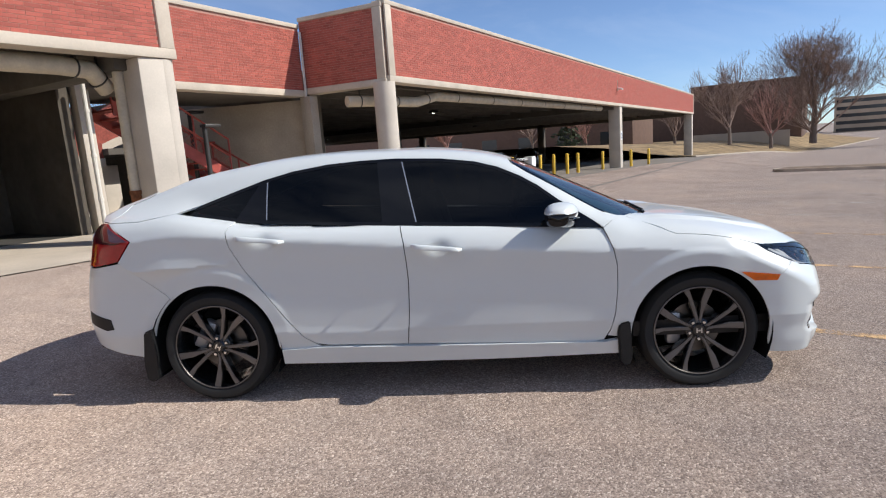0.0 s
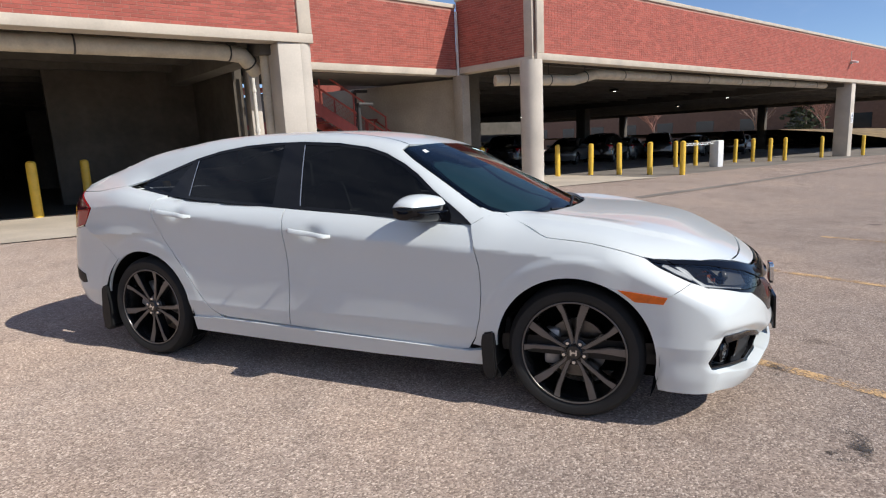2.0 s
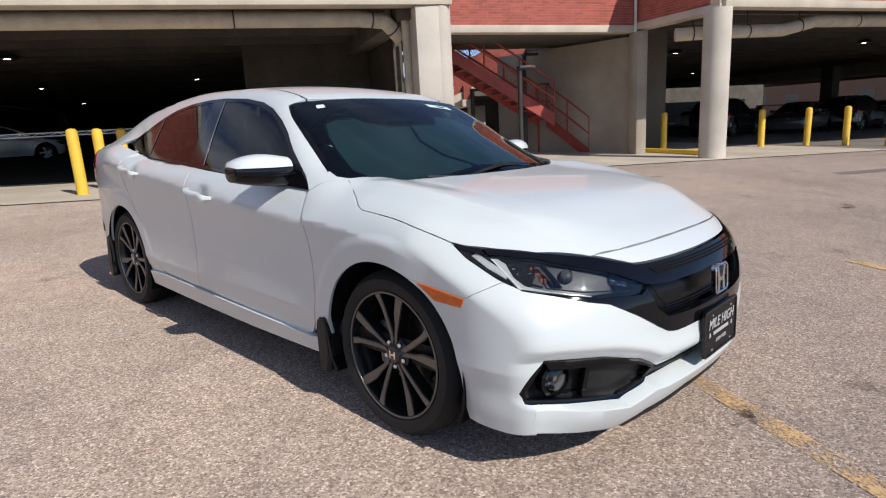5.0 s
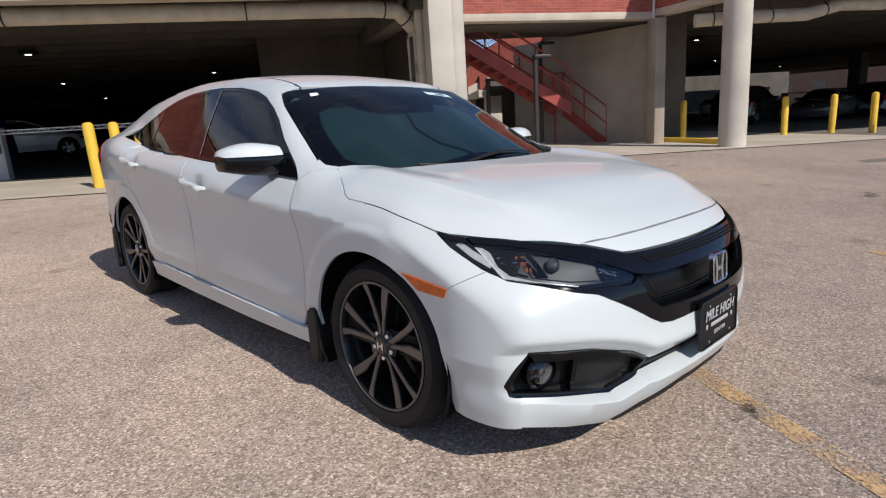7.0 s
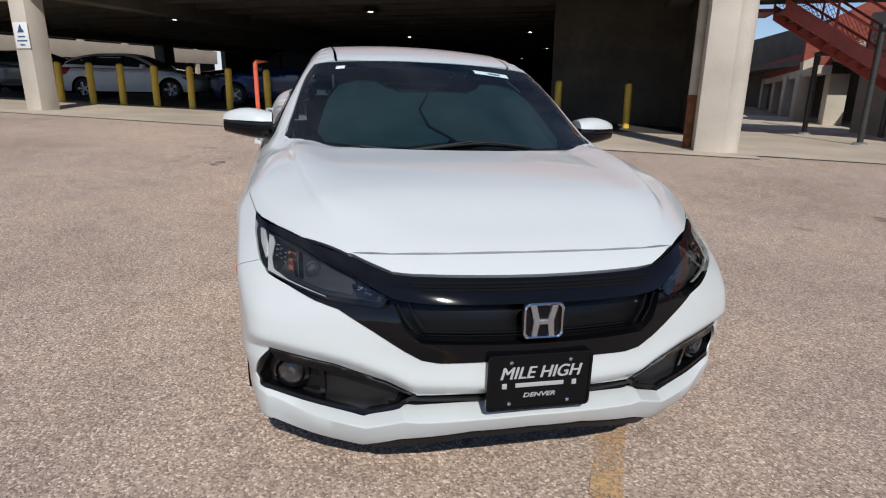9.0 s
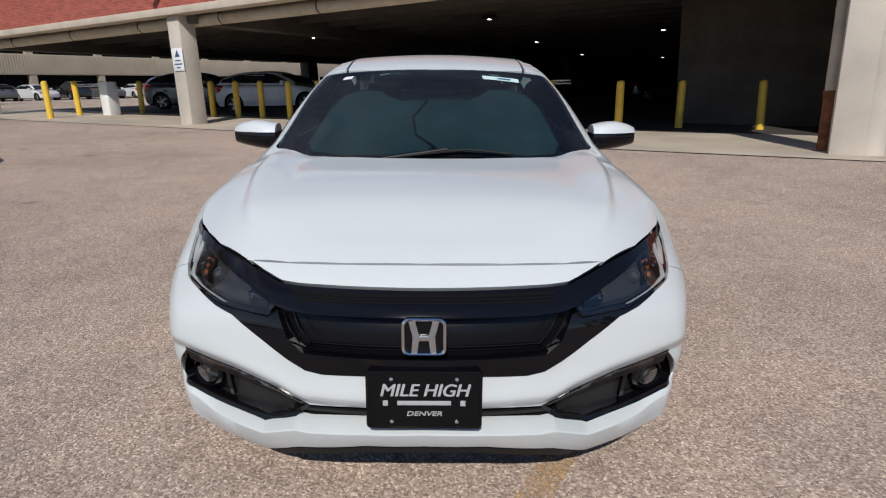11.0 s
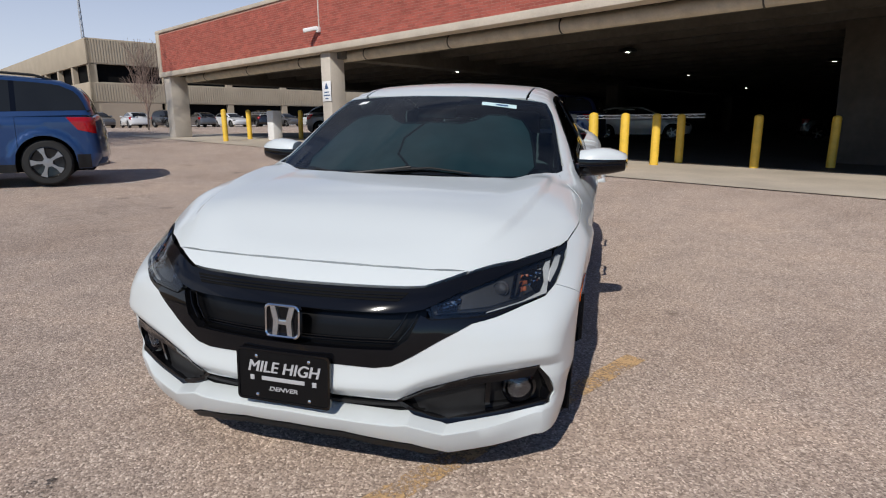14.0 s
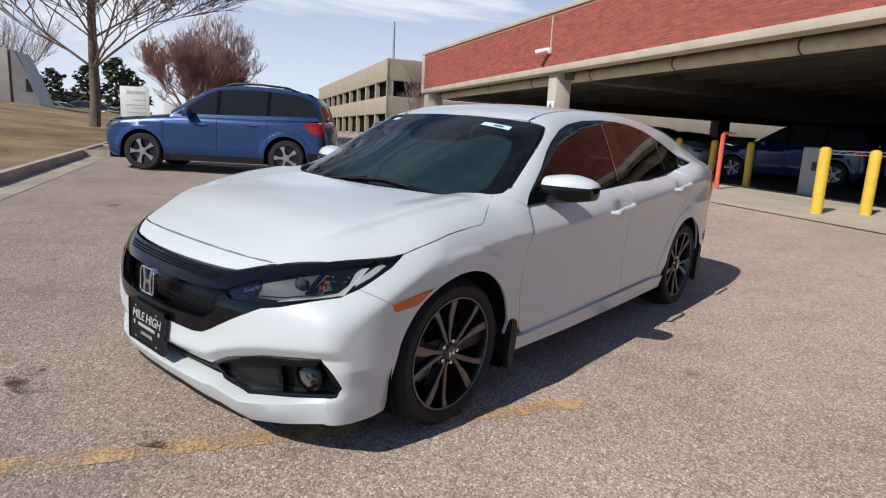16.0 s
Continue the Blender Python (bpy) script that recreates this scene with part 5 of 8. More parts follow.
# grille
BAR_TOP = [(CUT, 0.770), (0.735, 0.7685), (0.662, 0.7565), (0.533, 0.7375), (0.412, 0.7035), (0.359, 0.7005), (0.149, 0.6985), (0.0, 0.6975)]
BAR_LOW = [(CUT, 0.753), (0.745, 0.751), (0.67, 0.739), (0.62, 0.721), (0.525, 0.694), (0.425, 0.648), (0.384, 0.640), (0.317, 0.636), (0.159, 0.637), (0.0, 0.637)]
CHIN_TOP = [(0.70, 0.6445), (0.60, 0.6215), (0.508, 0.620), (0.445, 0.617), (0.415, 0.632), (0.384, 0.56), (0.34, 0.527), (0.158, 0.526), (0.0, 0.526)]
CHIN_LOW = [(0.70, 0.6405), (0.63, 0.618), (0.564, 0.604), (0.471, 0.553), (0.386, 0.501), (0.338, 0.476), (0.288, 0.469), (0.161, 0.474), (0.0, 0.476)]
grille = new("grille")
grille.parent = car
grille.empty_display_size = 0.1
brow_cut = on_surface(body_f, "front", np.array([CUT, CUT]), np.array([0.770, 0.753]))
panel("brow_tip", grown(body_f, 0.005), [("side", [(1.648, 0.789), (1.69, 0.777), (float(brow_cut[0][0]), 0.770), (float(brow_cut[1][0]), 0.753)] + LENS_SIDE_TOP)], GLOSS_BLACK, grille, gap=0.0, depth=0.0, step=0.015, fine=0.01)
panel("upper_bar", grown(body_f, 0.005), [("front", order_loop(BAR_TOP, BAR_LOW))], GLOSS_BLACK, grille, "gloss black grille bar", mirror=False, gap=0.0005, depth=0.03, step=0.02, fine=0.012)
panel("chin_bar", grown(body_f, 0.003), [("front", order_loop(CHIN_TOP, CHIN_LOW))], GLOSS_BLACK, grille, "gloss black grille surround", mirror=False, gap=0.0005, depth=0.04, step=0.02, fine=0.012)
panel("grille_back", grown(body_f, -0.045), [("front", order_loop([(0.42, 0.66), (0.2, 0.665), (0.0, 0.665)], [(0.42, 0.50), (0.2, 0.50), (0.0, 0.50)]))], GRILLE_BLACK, grille, mirror=False, gap=0, depth=0.0)
# flat near-black strip in place of the slot's shaded depth
panel("vent_slot", grown(body_f, 0.0062), [("front", order_loop([(0.372, 0.691), (0.2, 0.6905), (0.0, 0.690)], [(0.345, 0.668), (0.2, 0.669), (0.0, 0.669)]))], VOID, grille, "dark slot under the bonnet edge", mirror=False, gap=0, depth=0.0, fine=0.012)
for k in range(2):
    z = 0.6845 - 0.0075 * k
    panel("vent_fin", grown(body_f, 0.0085), [("front", order_loop([(0.362 - 0.008 * k, z + 0.0012), (0.0, z + 0.0012)], [(0.36 - 0.008 * k, z - 0.0012), (0.0, z - 0.0012)]))], GLOSS_BLACK, grille, mirror=False, gap=0, depth=0.002, fine=0.02)
for k in range(2):
    z = 0.535 + 0.0085 * k
    panel("grille_slat", grown(body_f, -0.036), [("front", order_loop([(0.335, z + 0.0014), (0.0, z + 0.0014)], [(0.335, z - 0.0014), (0.0, z - 0.0014)]))], GLOSS_BLACK, grille, mirror=False, gap=0, depth=0.008, fine=0.02)
for sgn in (1, -1):
    for y0, y1, z0, z1 in ((0.402, 0.352, 0.628, 0.548), (0.372, 0.322, 0.632, 0.552)):
        p = on_surface(grown(body_f, -0.012), "front", np.array([y0, (y0 + y1) / 2 + 0.006, y1]), np.array([z0, (z0 + z1) / 2, z1]))
        bm = bmesh.new()
        tube(bm, [(q[0], sgn * q[1], q[2]) for q in p], [0.0022, 0.0032, 0.0022], 8)
        part("nostril_edge", bm, GLOSS_BLACK, grille, "thin gloss edge of the grille nostril")
panel("lower_grille", grown(body_f, -0.025), [("front", order_loop([(0.42, 0.37), (0.2, 0.375), (0.0, 0.375)], [(0.42, 0.265), (0.2, 0.29), (0.0, 0.295)]))], VOID, grille, mirror=False, gap=0, depth=0.0)
panel("lower_slat", grown(body_f, -0.008), [("front", order_loop([(0.36, 0.327), (0.0, 0.337)], [(0.36, 0.316), (0.0, 0.326)]))], MATT_BLACK, grille, mirror=False, gap=0, depth=0.02)

# head lamps
PROJECTOR = mat("projector_lens", (0.05, 0.053, 0.06), 0.08, vary=0.1, scale=30, fine=0)
PROJECTORS = [(0.628, 0.684, 0.021)]
LENS = [(CUT, CUT_LOW), (0.695, 0.6425), (0.60, 0.6225), (0.508, 0.621), (0.447, 0.618), (0.425, 0.645), (0.525, 0.693), (0.62, 0.720), (0.67, 0.738), (0.745, 0.750), (CUT, CUT_TOP)]


def lens_regions(form):
    zz = np.linspace(CUT_LOW, CUT_TOP, 12)
    edge = on_surface(form, "front", np.full(12, CUT), zz)
    return [("front", LENS), ("side", [(p[0], p[2]) for p in edge] + LENS_SIDE_TOP + LENS_SIDE_LOW)]


def cells_in(y0, y1, z0, z1, ny, nz, shear=0.0):
    return [(y0 + (y1 - y0) * (i + 0.5) / ny, z0 + (z1 - z0) * (k + 0.5) / nz + shear * (i + 0.5) / ny, (y1 - y0) / ny, (z1 - z0) / nz) for i in range(ny) for k in range(nz)]


OUTER_CELLS = cells_in(0.704, 0.738, 0.676, 0.708, 3, 3, 0.020)
WARM_CELLS = cells_in(0.680, 0.702, 0.670, 0.716, 2, 3)
INNER_CELLS = cells_in(0.470, 0.522, 0.636, 0.654, 5, 2, 0.016)


def crystal(cells, sgn):
    """Small faceted mirrors, each tipped its own way."""
    rnd = random.Random(11)
    bm = bmesh.new()
    for y, z, w, h in cells:
        p = on_surface(grown(body_f, -0.018), "front", np.array([y]), np.array([z]))[0]
        a, c = rnd.uniform(-0.5, 0.5), rnd.uniform(-0.5, 0.3)
        quad = [(u * w * 0.5, v * h * 0.5) for u, v in ((-1, -1), (1, -1), (1, 1), (-1, 1))]
        bm.faces.new([bm.verts.new((p[0] - (0.55 + a) * u + c * v, sgn * (p[1] + u), p[2] + v)) for u, v in quad])
        top = bm.verts.new((p[0] + 0.002, sgn * p[1], p[2]))
        vs = list(bm.faces)[-1].verts[:]
        for k in range(4):
            bm.faces.new((vs[k], vs[(k + 1) % 4], top))
    return bm


for side in (False, True):
    lens = panel("head_lamp", grown(body_f, 0.001), lens_regions(grown(body_f, 0.001)), CLEAR, car, "clear head lamp with chrome and amber inside", mirror=side, gap=0.001, depth=0.0, step=0.02, fine=0.012)[0]
    lens.visible_shadow = False
    panel("lamp_housing", grown(body_f, -0.035), [("front", [(0.80, 0.74), (0.79, 0.66)] + LENS[1:-1])], LAMP_BACK, lens, mirror=side, gap=0.002, depth=0.0, step=0.02, fine=0.012)
    guide = [(CUT, 0.659), (0.70, 0.6455), (0.60, 0.626), (0.60, 0.6305), (0.70, 0.651), (0.745, 0.667), (0.752, 0.690), (0.742, 0.726), (0.748, 0.740), (0.762, 0.742), (CUT, 0.70)]
    panel("light_guide", grown(body_f, -0.010), [("front", guide)], DRL, lens, "white daytime light guide round the lamp corner", mirror=side, gap=0.001, depth=0.01, step=0.012, fine=0.008)
    guide = [(1.72, 0.748), (1.78, 0.715), (1.845, 0.686), (1.847, 0.700), (1.785, 0.730), (1.73, 0.757)]
    panel("light_guide", grown(body_f, -0.008), [("side", guide)], DRL, lens, "white daytime light guide round the lamp corner", mirror=side, gap=0.001, depth=0.01, step=0.015, fine=0.01)
    for nm, m, d, out in (("reflector_bowl", BOWL, -0.026, [(0.690, 0.722), (0.545, 0.690), (0.515, 0.672), (0.52, 0.634), (0.60, 0.638), (0.69, 0.656)]),
                          ("indicator_bowl", BOWL, -0.020, [(0.742, 0.734), (0.690, 0.724), (0.700, 0.662), (0.744, 0.680)]),
                          ("indicator", SMOKED_AMBER, -0.016, [(0.728, 0.722), (0.710, 0.716), (0.712, 0.688), (0.732, 0.694)]),
                          ("inner_bezel", GLOSS_BLACK, -0.012, [(0.694, 0.728), (0.686, 0.726), (0.676, 0.660), (0.686, 0.664)]),
                          ("inner_bezel", GLOSS_BLACK, -0.014, [(0.672, 0.722), (0.662, 0.719), (0.660, 0.658), (0.672, 0.660)]),
                          ("inner_bezel", GLOSS_BLACK, -0.018, [(0.512, 0.676), (0.455, 0.652), (0.455, 0.63), (0.512, 0.632)])):
        panel(nm, grown(body_f, d), [("front", out)], m, lens, mirror=side, gap=0.001, depth=0.012, step=0.012, fine=0.008)
    for py, pz, pr in PROJECTORS:
        px = float(on_surface(body_f, "front", np.array([py]), np.array([pz]))[0][0])
        bm = bmesh.new()
        lathe(bm, [(pr * 1.25, 0.0), (pr * 1.25, 0.012), (pr * 1.12, 0.016), (pr, 0.013), (pr * 0.9, 0.018), (pr * 0.6, 0.024), (pr * 0.3, 0.0265), (0, 0.027)], 24)
        part("projector", bm, PROJECTOR, lens, "dark domed projector lens", at=pose(px - 0.034, -py if side else py, pz, 0, 90, 0))
    for cells, nm, m in ((OUTER_CELLS, "crystal_reflector", CHROME), (INNER_CELLS, "crystal_reflector", CHROME), (WARM_CELLS, "amber_reflector", SMOKED_AMBER)):
        part(nm, crystal(cells, -1 if side else 1), m, lens, smooth=0)

# fog lamp pockets
POCKET = [(0.765, 0.455), (0.80, 0.40), (0.82, 0.335), (0.80, 0.294), (0.673, 0.274), (0.49, 0.252), (0.382, 0.290), (0.33, 0.33), (0.34, 0.348), (0.431, 0.398), (0.578, 0.436)]
for side in (False, True):
    sgn = -1 if side else 1
    pocket = panel("fog_pocket", grown(body_f, -0.05), [("front", POCKET)], MATT_BLACK, car, "black fog lamp recess in the bumper", mirror=side, gap=0.0, depth=0.0)[0]
    ring_out = densify([(0.766, 0.447), (0.79, 0.40), (0.813, 0.335), (0.797, 0.300), (0.673, 0.282), (0.492, 0.259), (0.387, 0.296), (0.342, 0.332), (0.342, 0.347), (0.431, 0.393), (0.578, 0.431)], 0.012)
    ring_in = inset(ring_out, 0.014)
    half_n = len(ring_out) // 2
    for i0, i1 in ((0, half_n + 1), (half_n, len(ring_out) + 1)):
        idx = [k % len(ring_out) for k in range(i0, i1)]
        panel("pocket_frame", grown(body_f, -0.004), [("front", [ring_out[k] for k in idx] + [ring_in[k] for k in idx[::-1]])], GLOSS_BLACK, pocket, "gloss black frame", mirror=side, gap=0.0, depth=0.04, fine=0.05, step=0.05)
    panel("pocket_frame", grown(body_f, 0.004), [("front", [(0.764, 0.446), (0.746, 0.412), (0.60, 0.403), (0.55, 0.399), (0.43, 0.371), (0.36, 0.345), (0.345, 0.348), (0.431, 0.392), (0.578, 0.430)])], GLOSS_BLACK, pocket, "gloss black frame", mirror=side, gap=0.0005, depth=0.04, fine=0.012, step=0.02)
    panel("divider", grown(body_f, -0.012), [("front", [(0.620, 0.405), (0.606, 0.405), (0.602, 0.312), (0.616, 0.312)])], GLOSS_BLACK, pocket, mirror=side, gap=0.0, depth=0.03, fine=0.012, step=0.02)
    panel("blank_panel", grown(body_f, -0.024), [("front", [(0.60, 0.405), (0.46, 0.38), (0.385, 0.345), (0.41, 0.28), (0.49, 0.25), (0.60, 0.268)])], MATT_BLACK, pocket, "ribbed black blanking panel", mirror=side, gap=0.0, depth=0.01, fine=0.02)
    p = on_surface(grown(body_f, -0.026), "front", np.array([0.70]), np.array([0.365]))[0]
    at = pose(p[0], sgn * p[1], p[2], 0, 90, sgn * 18)
    bm = bmesh.new()
    lathe(bm, [(0.056, -0.03), (0.056, 0.004), (0.046, 0.012), (0.042, 0.0), (0.040, -0.01)], 28)
    part("bezel", bm, GLOSS_BLACK, pocket, at=at)
    bm = bmesh.new()
    lathe(bm, [(0.040, -0.002), (0.030, -0.014), (0.014, -0.02), (0.012, 0.004), (0.0, 0.007)], 24)
    part("reflector", bm, CHROME, pocket, "bright fog lamp reflector", at=at)
    bm = bmesh.new()
    lathe(bm, [(0.041, 0.004), (0.03, 0.011), (0.0, 0.015)], 24)
    ob = part("fog_lens", bm, CLEAR, pocket, at=at)
    ob.visible_shadow = False

panel("side_marker", grown(body_f, 0.004), [("side", [(1.548, 0.647), (1.65, 0.636), (1.752, 0.624), (1.738, 0.594), (1.62, 0.597)])], AMBER, car, "amber side marker lamp", gap=0, step=0.015, fine=0.01)

# badge and dealer plate
bx = 2.224
badge = new("badge")
badge.parent = car
badge["label"] = "chrome badge on the grille"
badge.matrix_basis = pose(bx + 0.004, 0, 0.597, 0, -4)


def ring_outline(w, h, r, n=6):
    pts = []
    for cx, cz, a0 in ((w - r, h - r, 0), (-w + r, h - r, 90), (-w + r, -h + r, 180), (w - r, -h + r, 270)):
        for k in range(n + 1):
            a = radians(a0 + 90 * k / n)
            pts.append((cx + r * math.cos(a), cz + r * math.sin(a)))
    return pts


bm = bmesh.new()
outer, inner = ring_outline(0.060, 0.053, 0.02), ring_outline(0.0525, 0.0455, 0.015)
rows = [[bm.verts.new((x, y, z)) for y, z in pts] for x, pts in ((-0.01, outer), (0.006, outer), (0.009, [((a[0] + b[0]) / 2, (a[1] + b[1]) / 2) for a, b in zip(outer, inner)]), (0.006, inner), (-0.008, inner))]
for r0, r1 in zip(rows, rows[1:]):
    for k in range(len(r0)):
        bm.faces.new((r0[k], r0[(k + 1) % len(r0)], r1[(k + 1) % len(r0)], r1[k]))
part("badge_frame", bm, CHROME, badge)
for s in (-1, 1):
    bm = bmesh.new()
    prism(bm, [(s * 0.042, 0.046), (s * 0.024, 0.046), (s * 0.012, 0.0), (s * 0.018, -0.046), (s * 0.034, -0.046), (s * 0.03, 0.0)], -0.008, 0.005, lambda p: Vector((p.z, p.x, p.y)))
    part("badge_bar", bm, SATIN, badge)
bm = bmesh.new()
box(bm, -0.008, -0.02, -0.012, 0.004, 0.02, 0.004, bevel=0.002)
part("badge_bar", bm, SATIN, badge)
bm = bmesh.new()
prism(bm, inner, -0.012, -0.006, lambda p: Vector((p.z, p.x, p.y)))
part("badge_back", bm, GLOSS_BLACK, badge)

plate = new("dealer_plate")
plate.parent = car
plate["label"] = "black dealer plate with white lettering"
plate.matrix_basis = pose(2.243, 0, 0.415, 90, 0, 90) @ pose(0, 0, 0, -2)
bm = bmesh.new()
prism(bm, ring_outline(0.157, 0.083, 0.012), -0.008, 0.0)
part("plate_face", bm, PLATE_BLACK, plate)
bm = bmesh.new()
rows = [[bm.verts.new((x, y, z)) for x, y in pts] for z, pts in ((-0.008, ring_outline(0.160, 0.086, 0.014)), (0.003, ring_outline(0.160, 0.086, 0.014)), (0.003, ring_outline(0.153, 0.079, 0.01)), (-0.002, ring_outline(0.152, 0.078, 0.01)))]
for r0, r1 in zip(rows, rows[1:]):
    for k in range(len(r0)):
        bm.faces.new((r0[k], r0[(k + 1) % len(r0)], r1[(k + 1) % len(r0)], r1[k]))
part("plate_frame", bm, GLOSS_BLACK, plate)
LETTER = mat("silver_lettering", (0.42, 0.42, 0.43), 0.5, vary=0.05, fine=0)


def lettering(text, size, at, parent, shear=0.0, material=None, width=1.0, bold=0.0, heavy=0.0):
    c = bpy.data.curves.new("lettering", "FONT")
    c.body, c.size, c.align_x, c.align_y, c.shear, c.extrude, c.offset = text, size, "CENTER", "CENTER", shear, 0.0006, bold
    tmp = new("lettering", c)
    me = bpy.data.meshes.new_from_object(tmp.evaluated_get(bpy.context.evaluated_depsgraph_get()))
    bpy.data.objects.remove(tmp)
    bpy.data.curves.remove(c)
    if heavy:
        bm = bmesh.new()
        bm.from_mesh(me)
        for k, (dx, dy) in enumerate(((heavy, 0), (-heavy, 0), (0, heavy * 0.6))):
            n = len(bm.verts)
            bm.from_mesh(me)
            bm.verts.ensure_lookup_table()
            for v in bm.verts[n:]:
                v.co += Vector((dx, dy, 0.00012 * (k + 1)))
        bm.to_mesh(me)
        bm.free()
    me.materials.clear()
    me.materials.append(material or LETTER)
    ob = new("lettering", me)
    ob.parent = parent
    ob.matrix_basis = at @ Matrix.Diagonal((width, 1, 1, 1))
    return ob


lettering("MILE HIGH", 0.052, pose(0, 0.027, 0.0015), plate, 0.24, width=1.0, heavy=0.0013)
lettering("DENVER", 0.019, pose(0, -0.042, 0.0015), plate, 0.2, width=1.4, bold=0.0003)
for x0, x1, y0, y1 in ((-0.074, 0.074, -0.016, -0.003), (-0.114, -0.100, -0.018, -0.002), (0.100, 0.114, -0.018, -0.002)):
    bm = bmesh.new()
    box(bm, x0, y0, 0.0, x1, y1, 0.0018, bevel=0.0005)
    part("logo_bar", bm, LETTER, plate)
for x in (-0.09, 0.09):
    for y in (-0.066, 0.062):
        bm = bmesh.new()
        lathe(bm, [(0.0055, 0), (0.0055, 0.003), (0.003, 0.005), (0, 0.0055)], 12)
        part("screw", bm, CHROME, plate, at=pose(x, y, 0))

# glazing
def clip(poly, a, b):
    """Keeps what lies to the left of the line from a to b."""
    out = []
    side = [(b[0] - a[0]) * (p[1] - a[1]) - (b[1] - a[1]) * (p[0] - a[0]) for p in poly]
    for i, p in enumerate(poly):
        q, s0, s1 = poly[(i + 1) % len(poly)], side[i], side[(i + 1) % len(poly)]
        if s0 >= 0:
            out.append(p)
        if (s0 >= 0) != (s1 >= 0):
            t = s0 / (s0 - s1)
            out.append((p[0] + (q[0] - p[0]) * t, p[1] + (q[1] - p[1]) * t))
    return out


OUTLINE = densify(GLASS_TOP + GLASS_LOW, 0.03)
IN = inset(OUTLINE, 0.017)
top_n = max(i for i, p in enumerate(OUTLINE) if p in GLASS_TOP)
SHELL = grown(cabin_f, 0.003)
panel("window_trim", SHELL, [("side", OUTLINE[:top_n + 1] + IN[:top_n + 1][::-1])], GLOSS_BLACK, car, "black window surround", gap=0.0, depth=0.01, step=0.05)
panel("belt_trim", SHELL, [("side", OUTLINE[top_n:] + OUTLINE[:1] + IN[:1] + IN[top_n:][::-1])], GLOSS_BLACK, car, "black belt moulding", gap=0.0, depth=0.01, step=0.05)
B_BACK, B_FRONT = ((-0.345, 0.9), (-0.405, 1.4)), ((-0.15, 0.9), (-0.275, 1.4))
Q_BACK, Q_FRONT = ((-1.245, 0.98), (-1.045, 1.30)), ((-1.02, 0.95), (-1.05, 1.30))
panel("pillar_trim", SHELL, [("side", clip(clip(IN, *B_BACK[::-1]), *B_FRONT))], GLOSS_BLACK, car, "black door pillar trim", gap=0, depth=0.01)
panel("pillar_trim", SHELL, [("side", clip(clip(IN, *Q_BACK[::-1]), *Q_FRONT))], GLOSS_BLACK, car, "black door pillar trim", gap=0, depth=0.01)
for a, b in (B_FRONT, Q_FRONT):
    strip = clip(clip(inset(OUTLINE, 0.019), *sorted((a, b), key=lambda q: -q[1])), *[(q[0] + 0.007, q[1]) for q in (a, b)])
    if len(strip) < 3:
        strip = clip(clip(inset(OUTLINE, 0.019), a, b), (b[0] - 0.007, b[1]), (a[0] - 0.007, a[1]))
    panel("bright_edge", grown(cabin_f, 0.0045), [("side", strip)], SATIN, car, "thin bright window edge", gap=0, depth=0.0)
MC_BACK = ((0.60, 0.90), (0.69, 1.06))
for name, out in (("front_window", clip(clip(IN, *B_FRONT[::-1]), *MC_BACK)), ("rear_window_side", clip(clip(IN, *B_BACK), *Q_FRONT[::-1])), ("quarter_window", clip(IN, *Q_BACK))):
    panel(name, cabin_f, [("side", out)], TINT, car, "dark tinted side window", gap=0.0, depth=0.0, lift=0.0005)
panel("mirror_sail", SHELL, [("side", clip(IN, *MC_BACK[::-1]))], GLOSS_BLACK, car, "black mirror base", gap=0, depth=0.01)

ws = [(float(x), float(edge_y(x)) - 0.004) for x in np.linspace(0.985, 0.38, 26)] + [(0.392, 0.3), (0.405, 0.0)]
base = [(1.035, 0.648), (1.10, 0.5), (1.17, 0.3), (1.205, 0.0)]
screen = panel("windscreen", cabin_f, [("top", ws + [(x, -y) for x, y in ws[::-1]][1:] + [(x, -y) for x, y in base] + base[::-1][1:])], SCREEN, car, "teal tinted windscreen with stickers", mirror=False, gap=0.0, depth=0.0, step=0.04)[0]
ws_in = [(float(x), float(edge_y(x)) - 0.024) for x in np.linspace(0.965, 0.42, 24)] + [(0.432, 0.3), (0.445, 0.0)]
rim = ws + [(x, -y) for x, y in ws[::-1]][1:]
rim_in = ws_in + [(x, -y) for x, y in ws_in[::-1]][1:]
panel("screen_border", grown(cabin_f, -0.0015), [("top", rim + rim_in[::-1])], GLOSS_BLACK, screen, "black ceramic border", mirror=False, gap=0, depth=0.0, fine=0.03, step=0.06)
panel("screen_border", grown(cabin_f, -0.0015), [("top", [(0.44, 0.13), (0.56, 0.11), (0.56, -0.11), (0.44, -0.13)])], GLOSS_BLACK, screen, "black sensor patch", mirror=False, gap=0, depth=0.0)
TEAL_PAPER = mat("pale_green_sticker", (0.55, 0.72, 0.72), 0.6, vary=0.05, fine=0)
panel("sticker", grown(cabin_f, 0.001), [("top", [(0.462, 0.245), (0.462, 0.435), (0.500, 0.440), (0.500, 0.25)])], TEAL_PAPER, screen, "pale stock sticker", mirror=False, gap=0, depth=0.0)
panel("sticker_code", grown(cabin_f, 0.0018), [("top", [(0.474, 0.325), (0.474, 0.390), (0.490, 0.392), (0.490, 0.327)])], SIGN_BLUE, screen, mirror=False, gap=0, depth=0.0)
panel("sticker", grown(cabin_f, 0.001), [("top", [(0.435, -0.43), (0.435, -0.475), (0.465, -0.487), (0.465, -0.44)])], WHITE_P, screen, "small white sticker", mirror=False, gap=0, depth=0.0)

